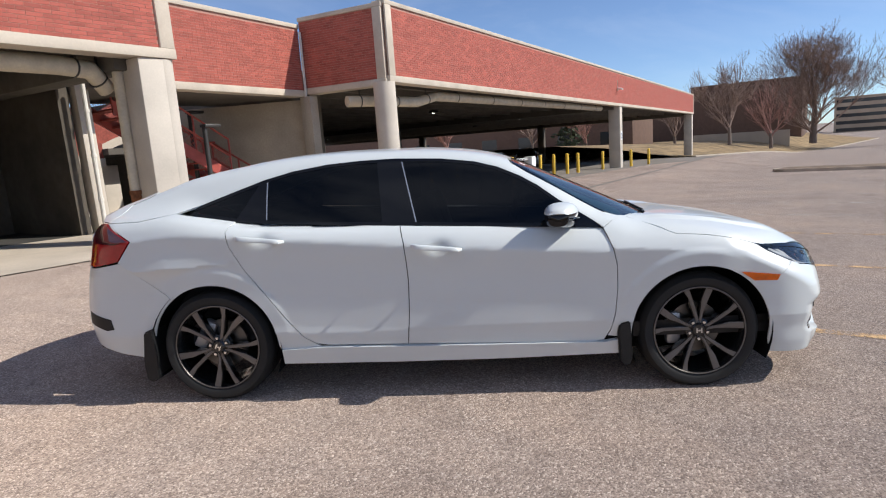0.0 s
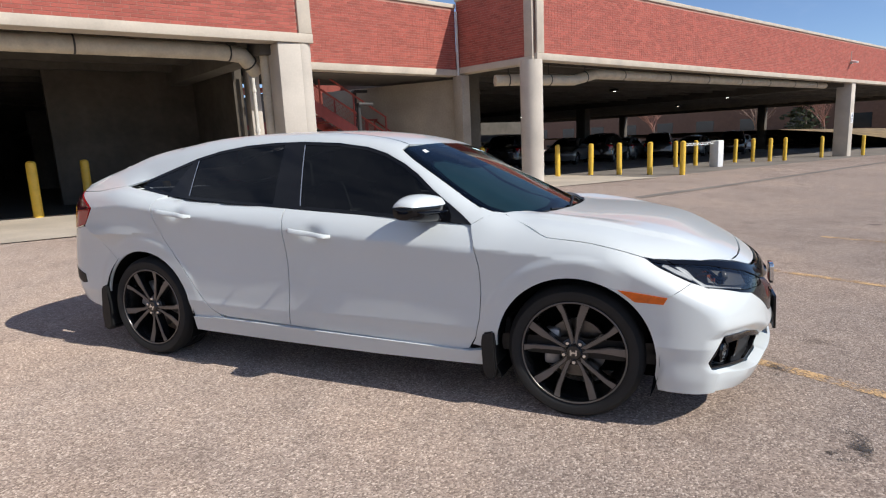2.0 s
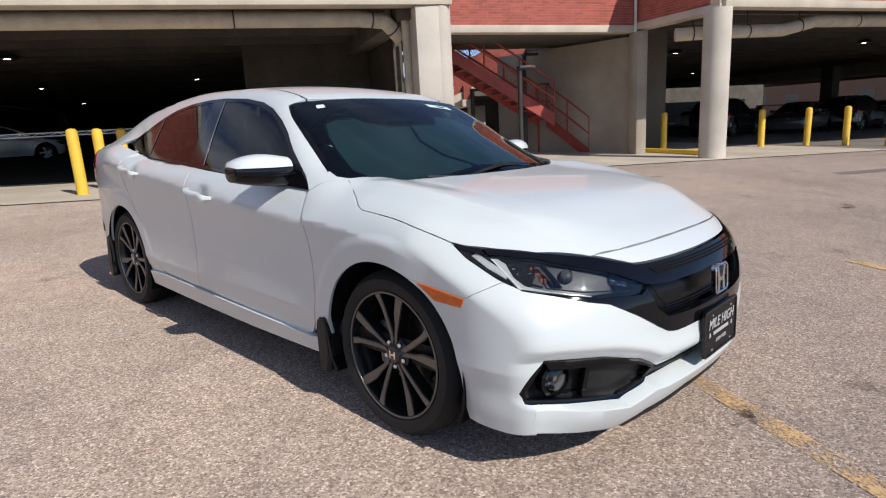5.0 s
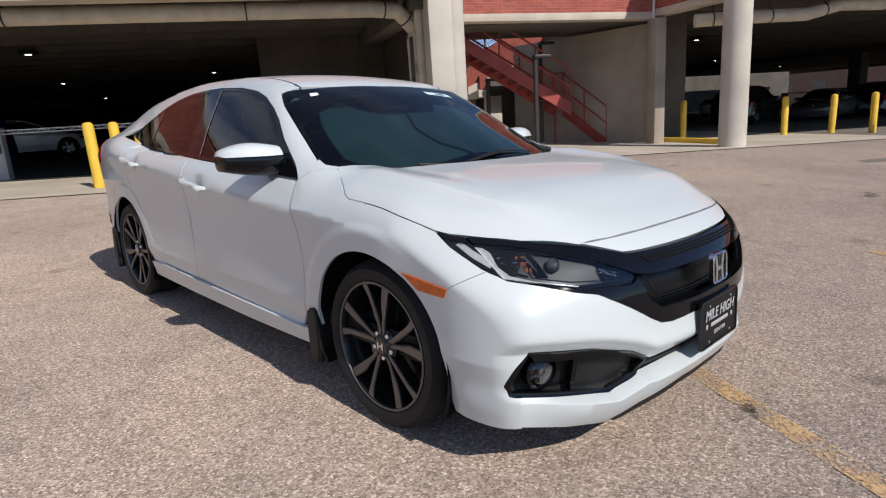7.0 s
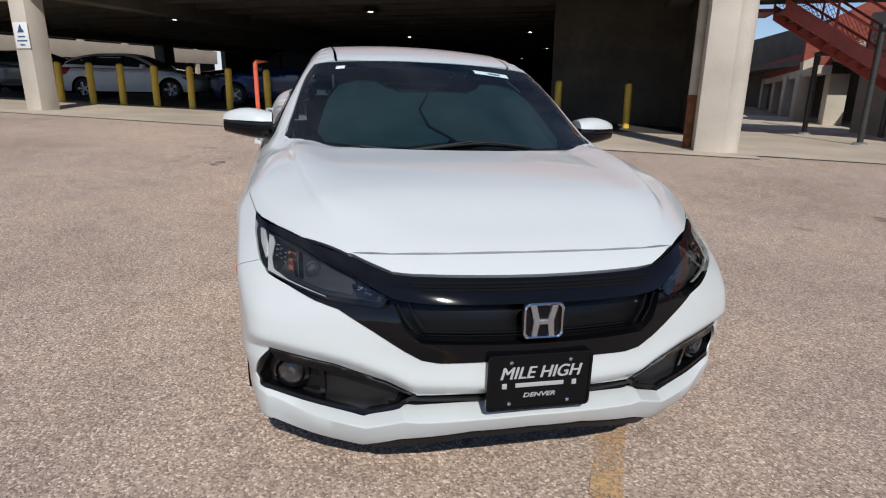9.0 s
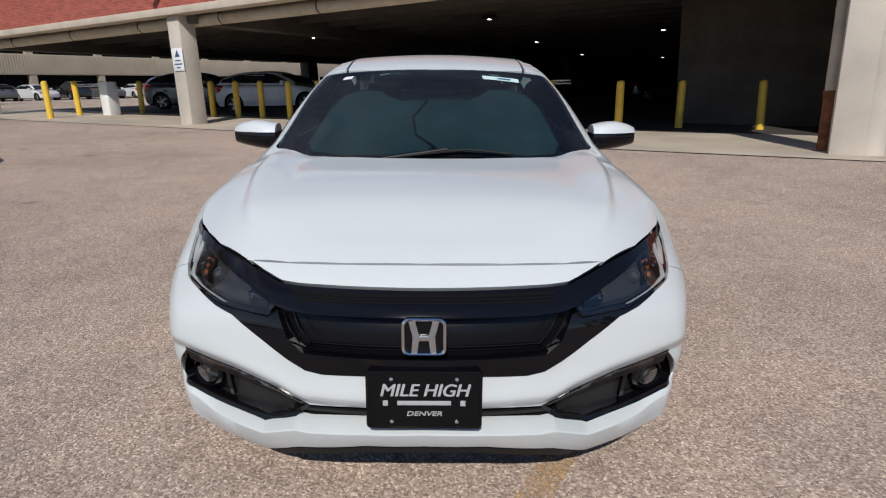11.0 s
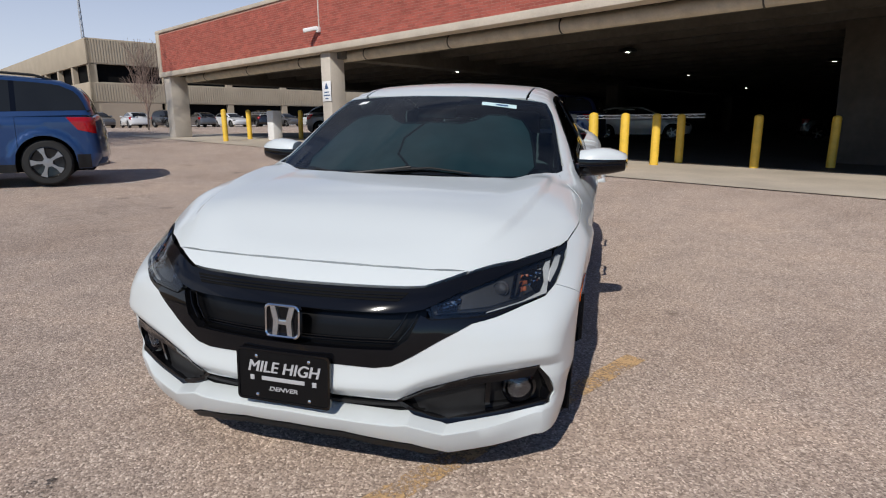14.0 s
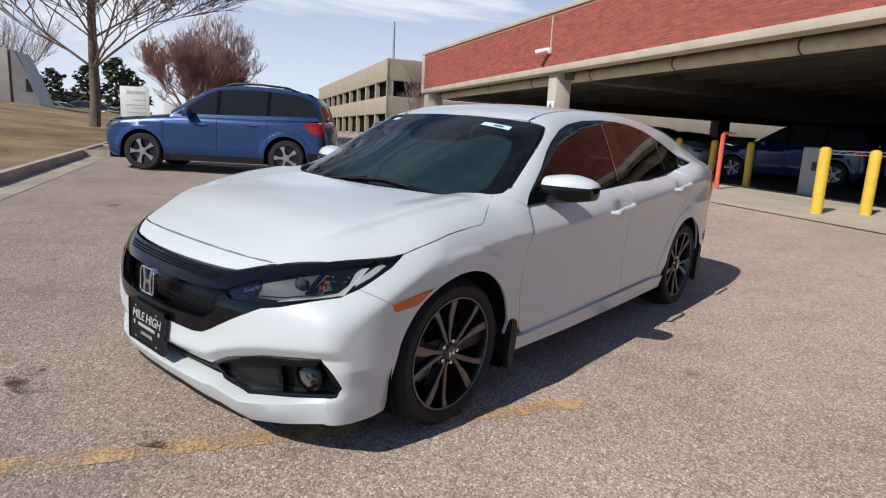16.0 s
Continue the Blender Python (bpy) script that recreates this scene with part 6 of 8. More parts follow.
cowl_half = [(1.235, 0.0), (1.22, 0.2), (1.185, 0.42), (1.13, 0.56), (1.06, 0.63)]
cow_in = [(1.02, 0.62), (1.09, 0.5), (1.155, 0.3), (1.19, 0.0)]
cow = cowl_half[::-1] + [(x, -y) for x, y in cowl_half][1:]
panel("cowl", lambda x, y, z: z - (0.924 - 0.10 * np.abs(y) ** 2 - 0.05 * (1.2 - x)), [("top", cow + [(x, -y) for x, y in cow_in] + cow_in[::-1][1:])], MATT_BLACK, car, "black plastic scuttle", mirror=False, gap=0, depth=0.03, step=0.05)


def on_screen(x, y, lift):
    p = on_surface(cabin_f, "top", np.array([x]), np.array([y]))
    return (p + slope_of(cabin_f, p) * lift)[0].tolist()


for pts in (((1.195, -0.22), (1.168, -0.02), (1.135, 0.15), (1.128, 0.34)), ((1.185, -0.27), (1.15, -0.36), (1.11, -0.48), (1.045, -0.60))):
    bm = bmesh.new()
    tube(bm, [on_screen(x + 0.012, y, 0.009) for x, y in pts], [0.006, 0.006, 0.005, 0.004], 8)
    wiper = part("wiper", bm, RUBBER, car, "black windscreen wiper")
    bm = bmesh.new()
    tube(bm, [on_screen(pts[0][0] + 0.012, pts[0][1], 0.012), on_screen((pts[1][0] + pts[2][0]) / 2 + 0.012, (pts[1][1] + pts[2][1]) / 2, 0.018)], 0.0055, 8)
    part("wiper_arm", bm, MATT_BLACK, wiper)

# folding sun shade propped behind the windscreen
blind = grown(lambda x, y, z: cabin_f(x, y, z) + 0.008 * np.sin(9 * y + 3 * x) * np.cos(7 * x), -0.045)
for s in (1, -1):
    half = [(1.06, s * 0.02), (1.075, s * 0.2), (1.04, s * 0.42), (0.965, s * 0.56), (0.86, s * 0.595), (0.72, s * 0.565), (0.60, s * 0.53), (0.50, s * 0.475), (0.465, s * 0.38), (0.485, s * 0.28), (0.555, s * 0.235), (0.615, s * 0.17), (0.635, s * -0.03), (0.78, s * -0.10), (0.93, s * -0.08)]
    blind_s = grown(blind, -0.006 if s < 0 else 0.0)
    me = skin("sun_shade", blind_s, [("top", half)], gap=0, depth=0.004, step=0.04)
    me.materials.append(SHADE)
    ob = new("sun_shade", me)
    ob.parent = car
    ob["label"] = "grey folding sun shade behind the windscreen"
    ringp = on_surface(blind_s, "top", np.array([q[0] for q in densify(half, 0.03)]), np.array([q[1] for q in densify(half, 0.03)]))
    bm = bmesh.new()
    tube(bm, ringp.tolist() + [ringp[0].tolist()], 0.006, 6, caps=False)
    part("hem", bm, MATT_BLACK, ob, "black bound edge")

# unseen boxes in the boot, added to block sun leaking through the body
bm = bmesh.new()
box(bm, -2.0, -0.6, 0.34, -1.72, 0.6, 0.9, bevel=0.03)
box(bm, -1.74, -0.55, 0.36, -0.6, 0.55, 0.80, bevel=0.03)
part("boot_lining", bm, MATT_BLACK, car)

# cabin
inner = new("cabin")
inner.parent = car
inner.empty_display_size = 0.1
bm = bmesh.new()
box(bm, 0.45, -0.66, 0.72, 1.02, 0.66, 0.93, bevel=0.05)
part("dashboard", bm, CABIN, inner)
bm = bmesh.new()
box(bm, -1.6, -0.68, 0.3, 1.0, 0.68, 0.42)
part("cabin_floor", bm, CABIN, inner)
bm = bmesh.new()
box(bm, -1.9, -0.6, 0.42, -1.3, 0.6, 1.02, bevel=0.06)
part("rear_shelf", bm, CABIN, inner)
bm = bmesh.new()
box(bm, -1.35, -0.6, 1.02, -1.05, 0.6, 1.06, bevel=0.01)
part("headlining", bm, CABIN, inner)
for y in (-0.36, 0.36):
    bm = bmesh.new()
    box(bm, -0.35, y - 0.25, 0.45, 0.2, y + 0.25, 0.62, bevel=0.06)
    bmesh.ops.rotate(bm, verts=box(bm, -0.09, y - 0.24, 0.55, 0.05, y + 0.24, 1.1, bevel=0.05) and [v for v in bm.verts if v.co.z > 0.7], cent=(-0.1, y, 0.55), matrix=Matrix.Rotation(radians(-16), 3, "Y"))
    seat = part("front_seat", bm, SEAT, inner)
    bm = bmesh.new()
    box(bm, -0.42, y - 0.12, 1.06, -0.31, y + 0.12, 1.24, bevel=0.04)
    part("headrest", bm, SEAT, seat)
bm = bmesh.new()
box(bm, -1.25, -0.62, 0.45, -0.75, 0.62, 0.62, bevel=0.06)
box(bm, -1.35, -0.62, 0.55, -1.15, 0.62, 1.05, bevel=0.06)
part("rear_seat", bm, SEAT, inner)
bm = bmesh.new()
tube(bm, [(0.42 + 0.05 * math.sin(a), 0.36 + 0.185 * math.cos(a), 0.86 + 0.18 * math.sin(a)) for a in np.linspace(0, 2 * math.pi, 33)], 0.016, 8, caps=False)
box(bm, 0.41, 0.2, 0.83, 0.45, 0.52, 0.88, bevel=0.01)
part("steering_wheel", bm, CABIN, inner)
bm = bmesh.new()
box(bm, 0.49, -0.11, 1.19, 0.52, 0.11, 1.25, bevel=0.012)
part("rear_mirror", bm, CABIN, inner)
panel("headliner", grown(cabin_f, -0.02), [("top", [(0.33, -0.45), (0.33, 0.45), (-1.2, 0.45), (-1.2, -0.45)])], CABIN, inner, mirror=False, gap=0, depth=0.0, step=0.12)

# under skin that closes the gaps, its near-black standing for their shade
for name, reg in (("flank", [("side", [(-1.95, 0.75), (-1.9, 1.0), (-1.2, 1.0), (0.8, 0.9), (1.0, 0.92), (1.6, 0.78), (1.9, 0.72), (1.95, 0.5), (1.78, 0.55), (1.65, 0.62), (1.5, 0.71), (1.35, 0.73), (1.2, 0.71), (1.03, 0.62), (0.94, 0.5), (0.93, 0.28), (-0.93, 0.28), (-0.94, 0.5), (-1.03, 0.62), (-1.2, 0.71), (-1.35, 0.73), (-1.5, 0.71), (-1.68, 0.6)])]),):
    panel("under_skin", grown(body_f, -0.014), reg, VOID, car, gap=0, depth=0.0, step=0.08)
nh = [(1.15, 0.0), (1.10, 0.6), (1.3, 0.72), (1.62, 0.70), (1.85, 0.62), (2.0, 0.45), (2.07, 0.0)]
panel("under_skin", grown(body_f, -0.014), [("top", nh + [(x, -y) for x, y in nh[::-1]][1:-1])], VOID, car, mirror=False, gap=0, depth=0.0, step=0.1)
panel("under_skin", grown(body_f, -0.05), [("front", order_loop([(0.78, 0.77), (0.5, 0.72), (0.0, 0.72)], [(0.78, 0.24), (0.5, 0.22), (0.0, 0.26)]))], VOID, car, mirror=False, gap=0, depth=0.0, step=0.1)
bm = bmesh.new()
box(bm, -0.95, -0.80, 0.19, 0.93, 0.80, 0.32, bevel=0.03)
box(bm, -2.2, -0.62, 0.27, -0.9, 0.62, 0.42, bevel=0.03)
# this box inside the boot is added against the same sun leak
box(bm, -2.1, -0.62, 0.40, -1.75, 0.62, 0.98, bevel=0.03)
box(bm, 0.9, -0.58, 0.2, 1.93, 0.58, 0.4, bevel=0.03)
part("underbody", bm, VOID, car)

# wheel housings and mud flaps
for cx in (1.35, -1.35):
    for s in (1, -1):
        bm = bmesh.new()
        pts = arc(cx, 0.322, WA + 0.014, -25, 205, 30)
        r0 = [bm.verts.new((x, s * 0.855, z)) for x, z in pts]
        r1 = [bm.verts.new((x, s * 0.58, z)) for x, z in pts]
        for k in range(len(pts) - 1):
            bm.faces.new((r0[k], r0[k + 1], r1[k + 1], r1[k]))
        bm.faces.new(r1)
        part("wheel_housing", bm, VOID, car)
        bm = bmesh.new()
        if cx > 0:
            prism(bm, [(0.972, 0.40), (0.915, 0.385), (0.905, 0.34), (0.915, 0.19), (0.935, 0.155), (0.968, 0.15), (0.985, 0.2)], s * 0.70, s * 0.872, lambda p: Vector((p.x, p.z, p.y)))
        else:
            prism(bm, [(-1.712, 0.45), (-1.765, 0.43), (-1.785, 0.25), (-1.775, 0.15), (-1.735, 0.135), (-1.70, 0.16), (-1.70, 0.3)], s * 0.70, s * 0.862, lambda p: Vector((p.x, p.z, p.y)))
        bmesh.ops.bevel(bm, geom=bm.edges[:], offset=0.008, segments=2, affect="EDGES")
        part("mud_flap", bm, MATT_BLACK, car, "black rubber mud flap")


# mirrors
def door_mirror(s):
    def shell(z0, z1, grow):
        bm = bmesh.new()
        rings = []
        for i in range(9):
            t = i / 8
            y = 0.795 + 0.225 * t
            half = 0.09 * (1 - 0.42 * t ** 3) * (0.72 + 0.28 * min(1, 3 * t + 0.2))
            top = 1.046 + 0.018 * math.sin(min(1, t * 1.3) * math.pi * 0.62) - 0.03 * t ** 4
            low = 0.918 + 0.03 * t ** 2
            xm = 0.635 - 0.055 * t
            ring = []
            for k in range(20):
                a = 2 * math.pi * k / 20
                c, d = math.cos(a), math.sin(a)
                c, d = math.copysign(abs(c) ** 0.75, c), math.copysign(abs(d) ** 0.75, d)
                zc, zh = (top + low) / 2, (top - low) / 2
                ring.append((xm + (half + grow) * c, s * y, min(max(zc + (zh + grow) * d, z0 - 0.0), z1)))
            rings.append([bm.verts.new(p) for p in ring])
        for r0, r1 in zip(rings, rings[1:]):
            for k in range(20):
                bm.faces.new((r0[k], r0[(k + 1) % 20], r1[(k + 1) % 20], r1[k]))
        bm.faces.new(rings[0])
        end = rings[-1]
        mid = sum((v.co for v in end), Vector()) / len(end) + Vector((0, s * 0.012, 0))
        c = bm.verts.new(mid)
        for k in range(20):
            bm.faces.new((end[k], end[(k + 1) % 20], c))
        return bm

    m = part("door_mirror", shell(1.008, 1.2, 0.002), PEARL, car, "white door mirror with a black lower shell", smooth=40)
    part("lower_shell", shell(0.9, 1.008, 0.0), GLOSS_BLACK, m, smooth=40)
    bm = bmesh.new()
    box(bm, 0.56, s * 0.74 if s > 0 else -0.84, 0.93, 0.70, s * 0.84 if s > 0 else -0.74, 0.985, bevel=0.012)
    part("mirror_arm", bm, GLOSS_BLACK, m)
    bm = bmesh.new()
    tube(bm, [(0.718, s * 0.80, 0.975), (0.705, s * 0.9, 0.977), (0.655, s * 1.0, 0.983)], 0.004, 6)
    part("trim_line", bm, GLOSS_BLACK, m)


door_mirror(1)
door_mirror(-1)


# wheels
def build_wheel():
    """A wheel that faces +y, its hub cap at the origin's height."""
    w = new("wheel")
    bm = bmesh.new()
    R, ri = 0.322, 0.244
    prof = [(ri - 0.004, -0.012), (ri + 0.006, 0.002), (ri + 0.022, 0.010), (ri + 0.05, 0.010), (R - 0.018, -0.004), (R - 0.006, -0.018), (R - 0.001, -0.035)]
    for k in range(4):
        y = -0.06 - 0.042 * k
        prof += [(R, y + 0.012), (R, y - 0.004), (R - 0.008, y - 0.006), (R - 0.008, y - 0.013), (R, y - 0.015)]
    prof += [(R - 0.004, -0.205), (R - 0.03, -0.228), (ri + 0.02, -0.226), (ri - 0.004, -0.21)]
    lathe(bm, prof, 72, "y")
    for f in [f for f in bm.faces if len(f.verts) > 4]:
        bm.faces.remove(f)
    tyre = part("tyre", bm, RUBBER, w, smooth=30)
    bm = bmesh.new()
    lathe(bm, [(ri + 0.004, -0.004), (ri + 0.001, 0.004), (ri - 0.007, 0.003), (ri - 0.012, -0.012), (ri - 0.02, -0.05), (ri - 0.03, -0.20)], 72, "y")
    for f in [f for f in bm.faces if len(f.verts) > 4]:
        bm.faces.remove(f)
    rimp = part("rim", bm, RIM_BLACK, w, "black alloy rim")
    bm = bmesh.new()
    lathe(bm, [(ri + 0.0025, 0.0035), (ri, 0.0055), (ri - 0.004, 0.005), (ri - 0.006, 0.002)], 72, "y")
    for f in [f for f in bm.faces if len(f.verts) > 4]:
        bm.faces.remove(f)
    part("rim_edge", bm, RIM_GREY, rimp, "machined rim edge")

    def blade(bm, outline, drop, thick, grow=0.0):
        """A spoke: outline about the pair's own axis, its face dished towards the hub."""
        top, low = [], []
        for x, z in inset(outline, -grow):
            r = math.hypot(x, z)
            y = -0.016 * (1 - (r / 0.243) ** 2) - drop
            top.append(bm.verts.new((-x, y, z)))
            low.append(bm.verts.new((-x * 0.985, y - thick, z * 0.985)))
        bm.faces.new(top)
        n = len(top)
        for k in range(n):
            bm.faces.new((top[k], top[(k + 1) % n], low[(k + 1) % n], low[k]))

    # five pairs: a slim straight blade and one that widens to a hook at the rim
    SLIM = [(-0.010, 0.036), (-0.024, 0.088), (-0.052, 0.176), (-0.076, 0.215), (-0.052, 0.224), (-0.036, 0.182), (-0.011, 0.10), (-0.001, 0.056)]
    HOOK = [(0.004, 0.056), (0.013, 0.115), (0.016, 0.160), (0.038, 0.229), (0.070, 0.219), (0.054, 0.180), (0.036, 0.132), (0.021, 0.086), (0.012, 0.036)]
    SLIM, HOOK = [[(x * 1.035, z * 1.035) for x, z in o] for o in (SLIM, HOOK)]
    for k in range(5):
        for out in (SLIM, HOOK):
            for nm, m, drop, thick, grow, lab in (("spoke", RIM_GREY, 0.0, 0.005, 0.0, "grey machined spoke face"), ("spoke_back", RIM_BLACK, 0.0045, 0.045, 0.0035, "")):
                bm = bmesh.new()
                blade(bm, out, drop, thick, grow)
                part(nm, bm, m, rimp, lab, at=pose(0, 0, 0, 0, 72 * k), smooth=0)
    bm = bmesh.new()
    lathe(bm, [(0.070, -0.06), (0.066, -0.026), (0.058, -0.020), (0.04, -0.018), (0.034, -0.010), (0.031, -0.006), (0.0, -0.004)], 36, "y")
    hub = part("hub", bm, RIM_BLACK, w)
    bm = bmesh.new()
    box(bm, -0.016, -0.007, -0.014, -0.009, -0.002, 0.014)
    box(bm, 0.009, -0.007, -0.014, 0.016, -0.002, 0.014)
    box(bm, -0.01, -0.007, -0.004, 0.01, -0.0024, 0.003)
    part("cap_emblem", bm, CHROME, hub)
    for k in range(5):
        a = radians(90 + 36 + 72 * k)
        bm = bmesh.new()
        lathe(bm, [(0.011, -0.02), (0.011, 0.0), (0.008, 0.004), (0.0, 0.005)], 8, "y")
        part("wheel_nut", bm, CHROME, hub, at=pose(0.050 * math.cos(a), -0.016, 0.050 * math.sin(a)))
    bm = bmesh.new()
    lathe(bm, [(0.0, -0.09), (0.142, -0.09), (0.142, -0.112), (0.0, -0.112)], 40, "y")
    part("brake_disc", bm, DISC, w)
    bm = bmesh.new()
    box(bm, 0.075, -0.13, -0.09, 0.155, -0.07, 0.09, bevel=0.015)
    part("brake_caliper", bm, GALV, w)
    return w


first = build_wheel()
first.parent = car
first["label"] = "dark grey and black alloy wheel with low tyre"
first.matrix_basis = pose(1.35, 0.835, 0.322, 0, 14)
for x, y, rz, spin in ((-1.35, 0.835, 0, 40), (1.35, -0.835, 180, 1), (-1.35, -0.835, 180, -29)):
    cw = copy_thing(first, pose(x, y, 0.322, 0, 0, rz) @ pose(0, 0, 0, 0, spin))
    cw.parent = car

# ---- other vehicles ----
class Form:
    """A plain car form: curves for the plan, the bonnet, the roof and both ends."""

    def __init__(self, plan, hood, roof, nose, tail, belt, lean, axles, tyre, deck=None):
        self.plan, self.hood, self.roof, self.nose, self.tail = (curve(*zip(*c)) for c in (plan, hood, roof, nose, tail))
        self.belt, self.lean, self.axles, self.tyre = curve(*zip(*belt)), lean, axles, tyre

    def body(self, x, y, z):
        y = np.abs(y)
        w = self.plan(x) - 0.10 * np.maximum(0.45 - z, 0) - 0.3 * np.maximum(z - self.belt(x) + 0.12, 0)
        for a in self.axles:
            r = np.hypot(x - a, z - self.tyre)
            w = w + 0.02 * (1 - sstep(self.tyre + 0.09, self.tyre + 0.17, r))
        f = smax(y - w, (z - (self.hood(x) - 0.08 * y * y)) * 0.95, 0.08)
        f = smax(f, (x - (self.nose(z) - 0.36 * y ** 2.4)) * 0.9, 0.1)
        return smax(f, ((self.tail(z) + 0.22 * y ** 2.6) - x) * 0.9, 0.1)

    def cabin(self, x, y, z):
        y = np.abs(y)
        w = self.plan(x) - 0.075 - self.lean * (z - self.belt(x))
        f = smax(y - w, (z - (self.roof(x) - 0.07 * y * y)) * 0.9, 0.12)
        return smax(f, ((self.tail(z) + 0.14 * y ** 2.4) + 0.02 - x) * 0.9, 0.08)


def simple_wheel(parent, x, y, r, spokes, face):
    w = new("wheel")
    w.parent = parent
    w.empty_display_size = 0.1
    s = 1 if y > 0 else -1
    w.matrix_basis = pose(x, y, r, 0, 0, 0 if s > 0 else 180)
    bm = bmesh.new()
    lathe(bm, [(r * 0.66, -0.02), (r * 0.7, 0.008), (r * 0.9, 0.008), (r * 0.985, -0.02), (r, -0.05), (r, -0.16), (r * 0.97, -0.2), (r * 0.7, -0.21)], 40, "y")
    for f in [f for f in bm.faces if len(f.verts) > 4]:
        bm.faces.remove(f)
    part("tyre", bm, RUBBER, w)
    bm = bmesh.new()
    lathe(bm, [(r * 0.68, 0.002), (r * 0.66, 0.004), (r * 0.63, -0.01), (r * 0.6, -0.06), (0.0, -0.07)], 40, "y")
    bm.faces.remove(max(bm.faces, key=lambda f: len(f.verts)))
    rimo = part("rim", bm, RIM_BLACK, w)
    for k in range(spokes):
        a0 = 2 * math.pi * k / spokes
        bm = bmesh.new()
        outline = []
        for rr, da in ((0.12 * r, -0.5), (0.40 * r, -0.15), (0.655 * r, -0.21), (0.655 * r, 0.21), (0.40 * r, 0.15), (0.12 * r, 0.5)):
            outline.append((rr * math.cos(a0 + da), rr * math.sin(a0 + da)))
        prism(bm, outline, -0.03, -0.002, lambda p: Vector((p.x, p.z, p.y)))
        part("spoke", bm, face, rimo)
    bm = bmesh.new()
    lathe(bm, [(r * 0.2, -0.03), (r * 0.19, 0.0), (0, 0.004)], 20, "y")
    part("hub", bm, face, w)


SILVER_FACE = mat("silver_wheel_face", (0.36, 0.355, 0.35), 0.35, metal=0.6, vary=0.08, scale=10)


def parked_car(name, form, paint, m, label, group="", seams=(), lamps=True, rails=False, face=None, cladding=None, step=0.07):
    c = thing(name, m, label, "car", group)
    f, g, r = form.body, form.cabin, form.tyre
    a1, a0 = form.axles
    WA2 = r + 0.055
    both_f = lambda x, y, z: np.minimum(f(x, y, z), np.maximum(g(x, y, z), 0.7 - z))
    zb = lambda x: float(form.belt(np.array(x)))
    xr = float(form.tail(np.array(0.8)))
    xn = float(form.nose(np.array(0.6)))
    ztop = lambda x: float(form.roof(np.array(x)))
    # flank panels between shut lines
    cuts = [xr + 0.22] + list(seams) + [xn - 0.32]
    for i, (p, q) in enumerate(zip(cuts, cuts[1:])):
        def under(x):
            for a in (a0, a1):
                if abs(x - a) < WA2:
                    return r + math.sqrt(max(WA2 ** 2 - (x - a) ** 2, 0))
            return 0.24
        xs = np.linspace(p, q, 26)
        low = [(x, max(0.24, under(x))) for x in xs]
        top = [(x, min(zb(x), float(form.hood(np.array(x))) - 0.07)) for x in xs[::-1]]
        panel("rear_quarter" if i == 0 else "front_wing" if i == len(cuts) - 2 else "side_door", f, [("side", low + top)], paint, c, gap=0.003, depth=0.01, step=step, fine=0.04)
    # ends and bonnet
    ys = 0.66
    for view, zl, zh, nm in (("front", 0.25, float(form.hood(np.array(xn - 0.12))) - 0.02, "front_bumper"), ("rear", 0.3, zb(xr + 0.2), "tailgate")):
        panel(nm, f, [(view, [(-0.74, zl), (0.74, zl), (0.74, zh), (-0.74, zh)])], paint, c, mirror=False, gap=0, depth=0.0, step=step)
    for e, nm in ((xn - 0.33, "corner"), (xr + 0.23, "corner")):
        edge = on_surface(f, "front" if e > 0 else "rear", np.full(8, 0.738), np.linspace(0.26, zb(e) - 0.1, 8))
        pts = [(e, 0.26)] + [(p[0], p[2]) for p in edge] + [(e, zb(e) - 0.1)]
        panel(nm, f, [("side", pts)], paint, c, gap=0, depth=0.0, step=step)
    x_cowl = [x for x in np.linspace(0.2, 1.6, 60) if ztop(x) < float(form.hood(np.array(x))) + 0.02]
    xc = x_cowl[0] if x_cowl else 1.1
    hb = [(xc - 0.05, 0.0), (xc - 0.1, 0.4), (xc - 0.3, 0.70), (xn - 0.4, 0.72), (xn - 0.2, 0.55), (xn - 0.12, 0.0)]
    panel("bonnet", f, [("top", hb + [(x, -y) for x, y in hb[::-1]][1:-1])], paint, c, mirror=False, gap=0, depth=0.0, step=step)
    # cabin: roof, glass, frame
    xs = np.linspace(-2.3, 1.5, 150)
    hi = [x for x in xs if ztop(x) > max(ztop(q) for q in xs) - 0.07]
    rf, rb = max(hi), min(hi)
    panel("roof", g, [("top", [(rb - 0.04, -0.5), (rb - 0.04, 0.5), (rf + 0.06, 0.5), (rf + 0.06, -0.5)])], paint, c, mirror=False, gap=0, depth=0.0, step=step)
    wsd = [(rf + 0.07, 0.0), (rf + 0.07, 0.52), (xc - 0.12, 0.66), (xc - 0.02, 0.4), (xc, 0.0)]
    panel("windscreen", g, [("top", wsd + [(x, -y) for x, y in wsd[::-1]][1:-1])], TINT, c, mirror=False, gap=0.002, depth=0.0, step=step)
    back_edge = on_surface(g, "rear", np.full(6, 0.56), np.linspace(zb(xr + 0.3), ztop(rb) - 0.12, 6))
    panel("rear_window", g, [("rear", [(-0.56, zb(xr + 0.2) + 0.02), (0.56, zb(xr + 0.2) + 0.02), (0.52, ztop(rb) - 0.12), (-0.52, ztop(rb) - 0.12)])], TINT, c, mirror=False, gap=0, depth=0.0, step=step)
    rail3 = on_surface(g, "top", np.linspace(rf + 0.06, rb - 0.04, 14), np.full(14, 0.5))
    scr = on_surface(g, "top", np.linspace(rf + 0.1, xc - 0.14, 6), np.linspace(0.53, 0.655, 6))
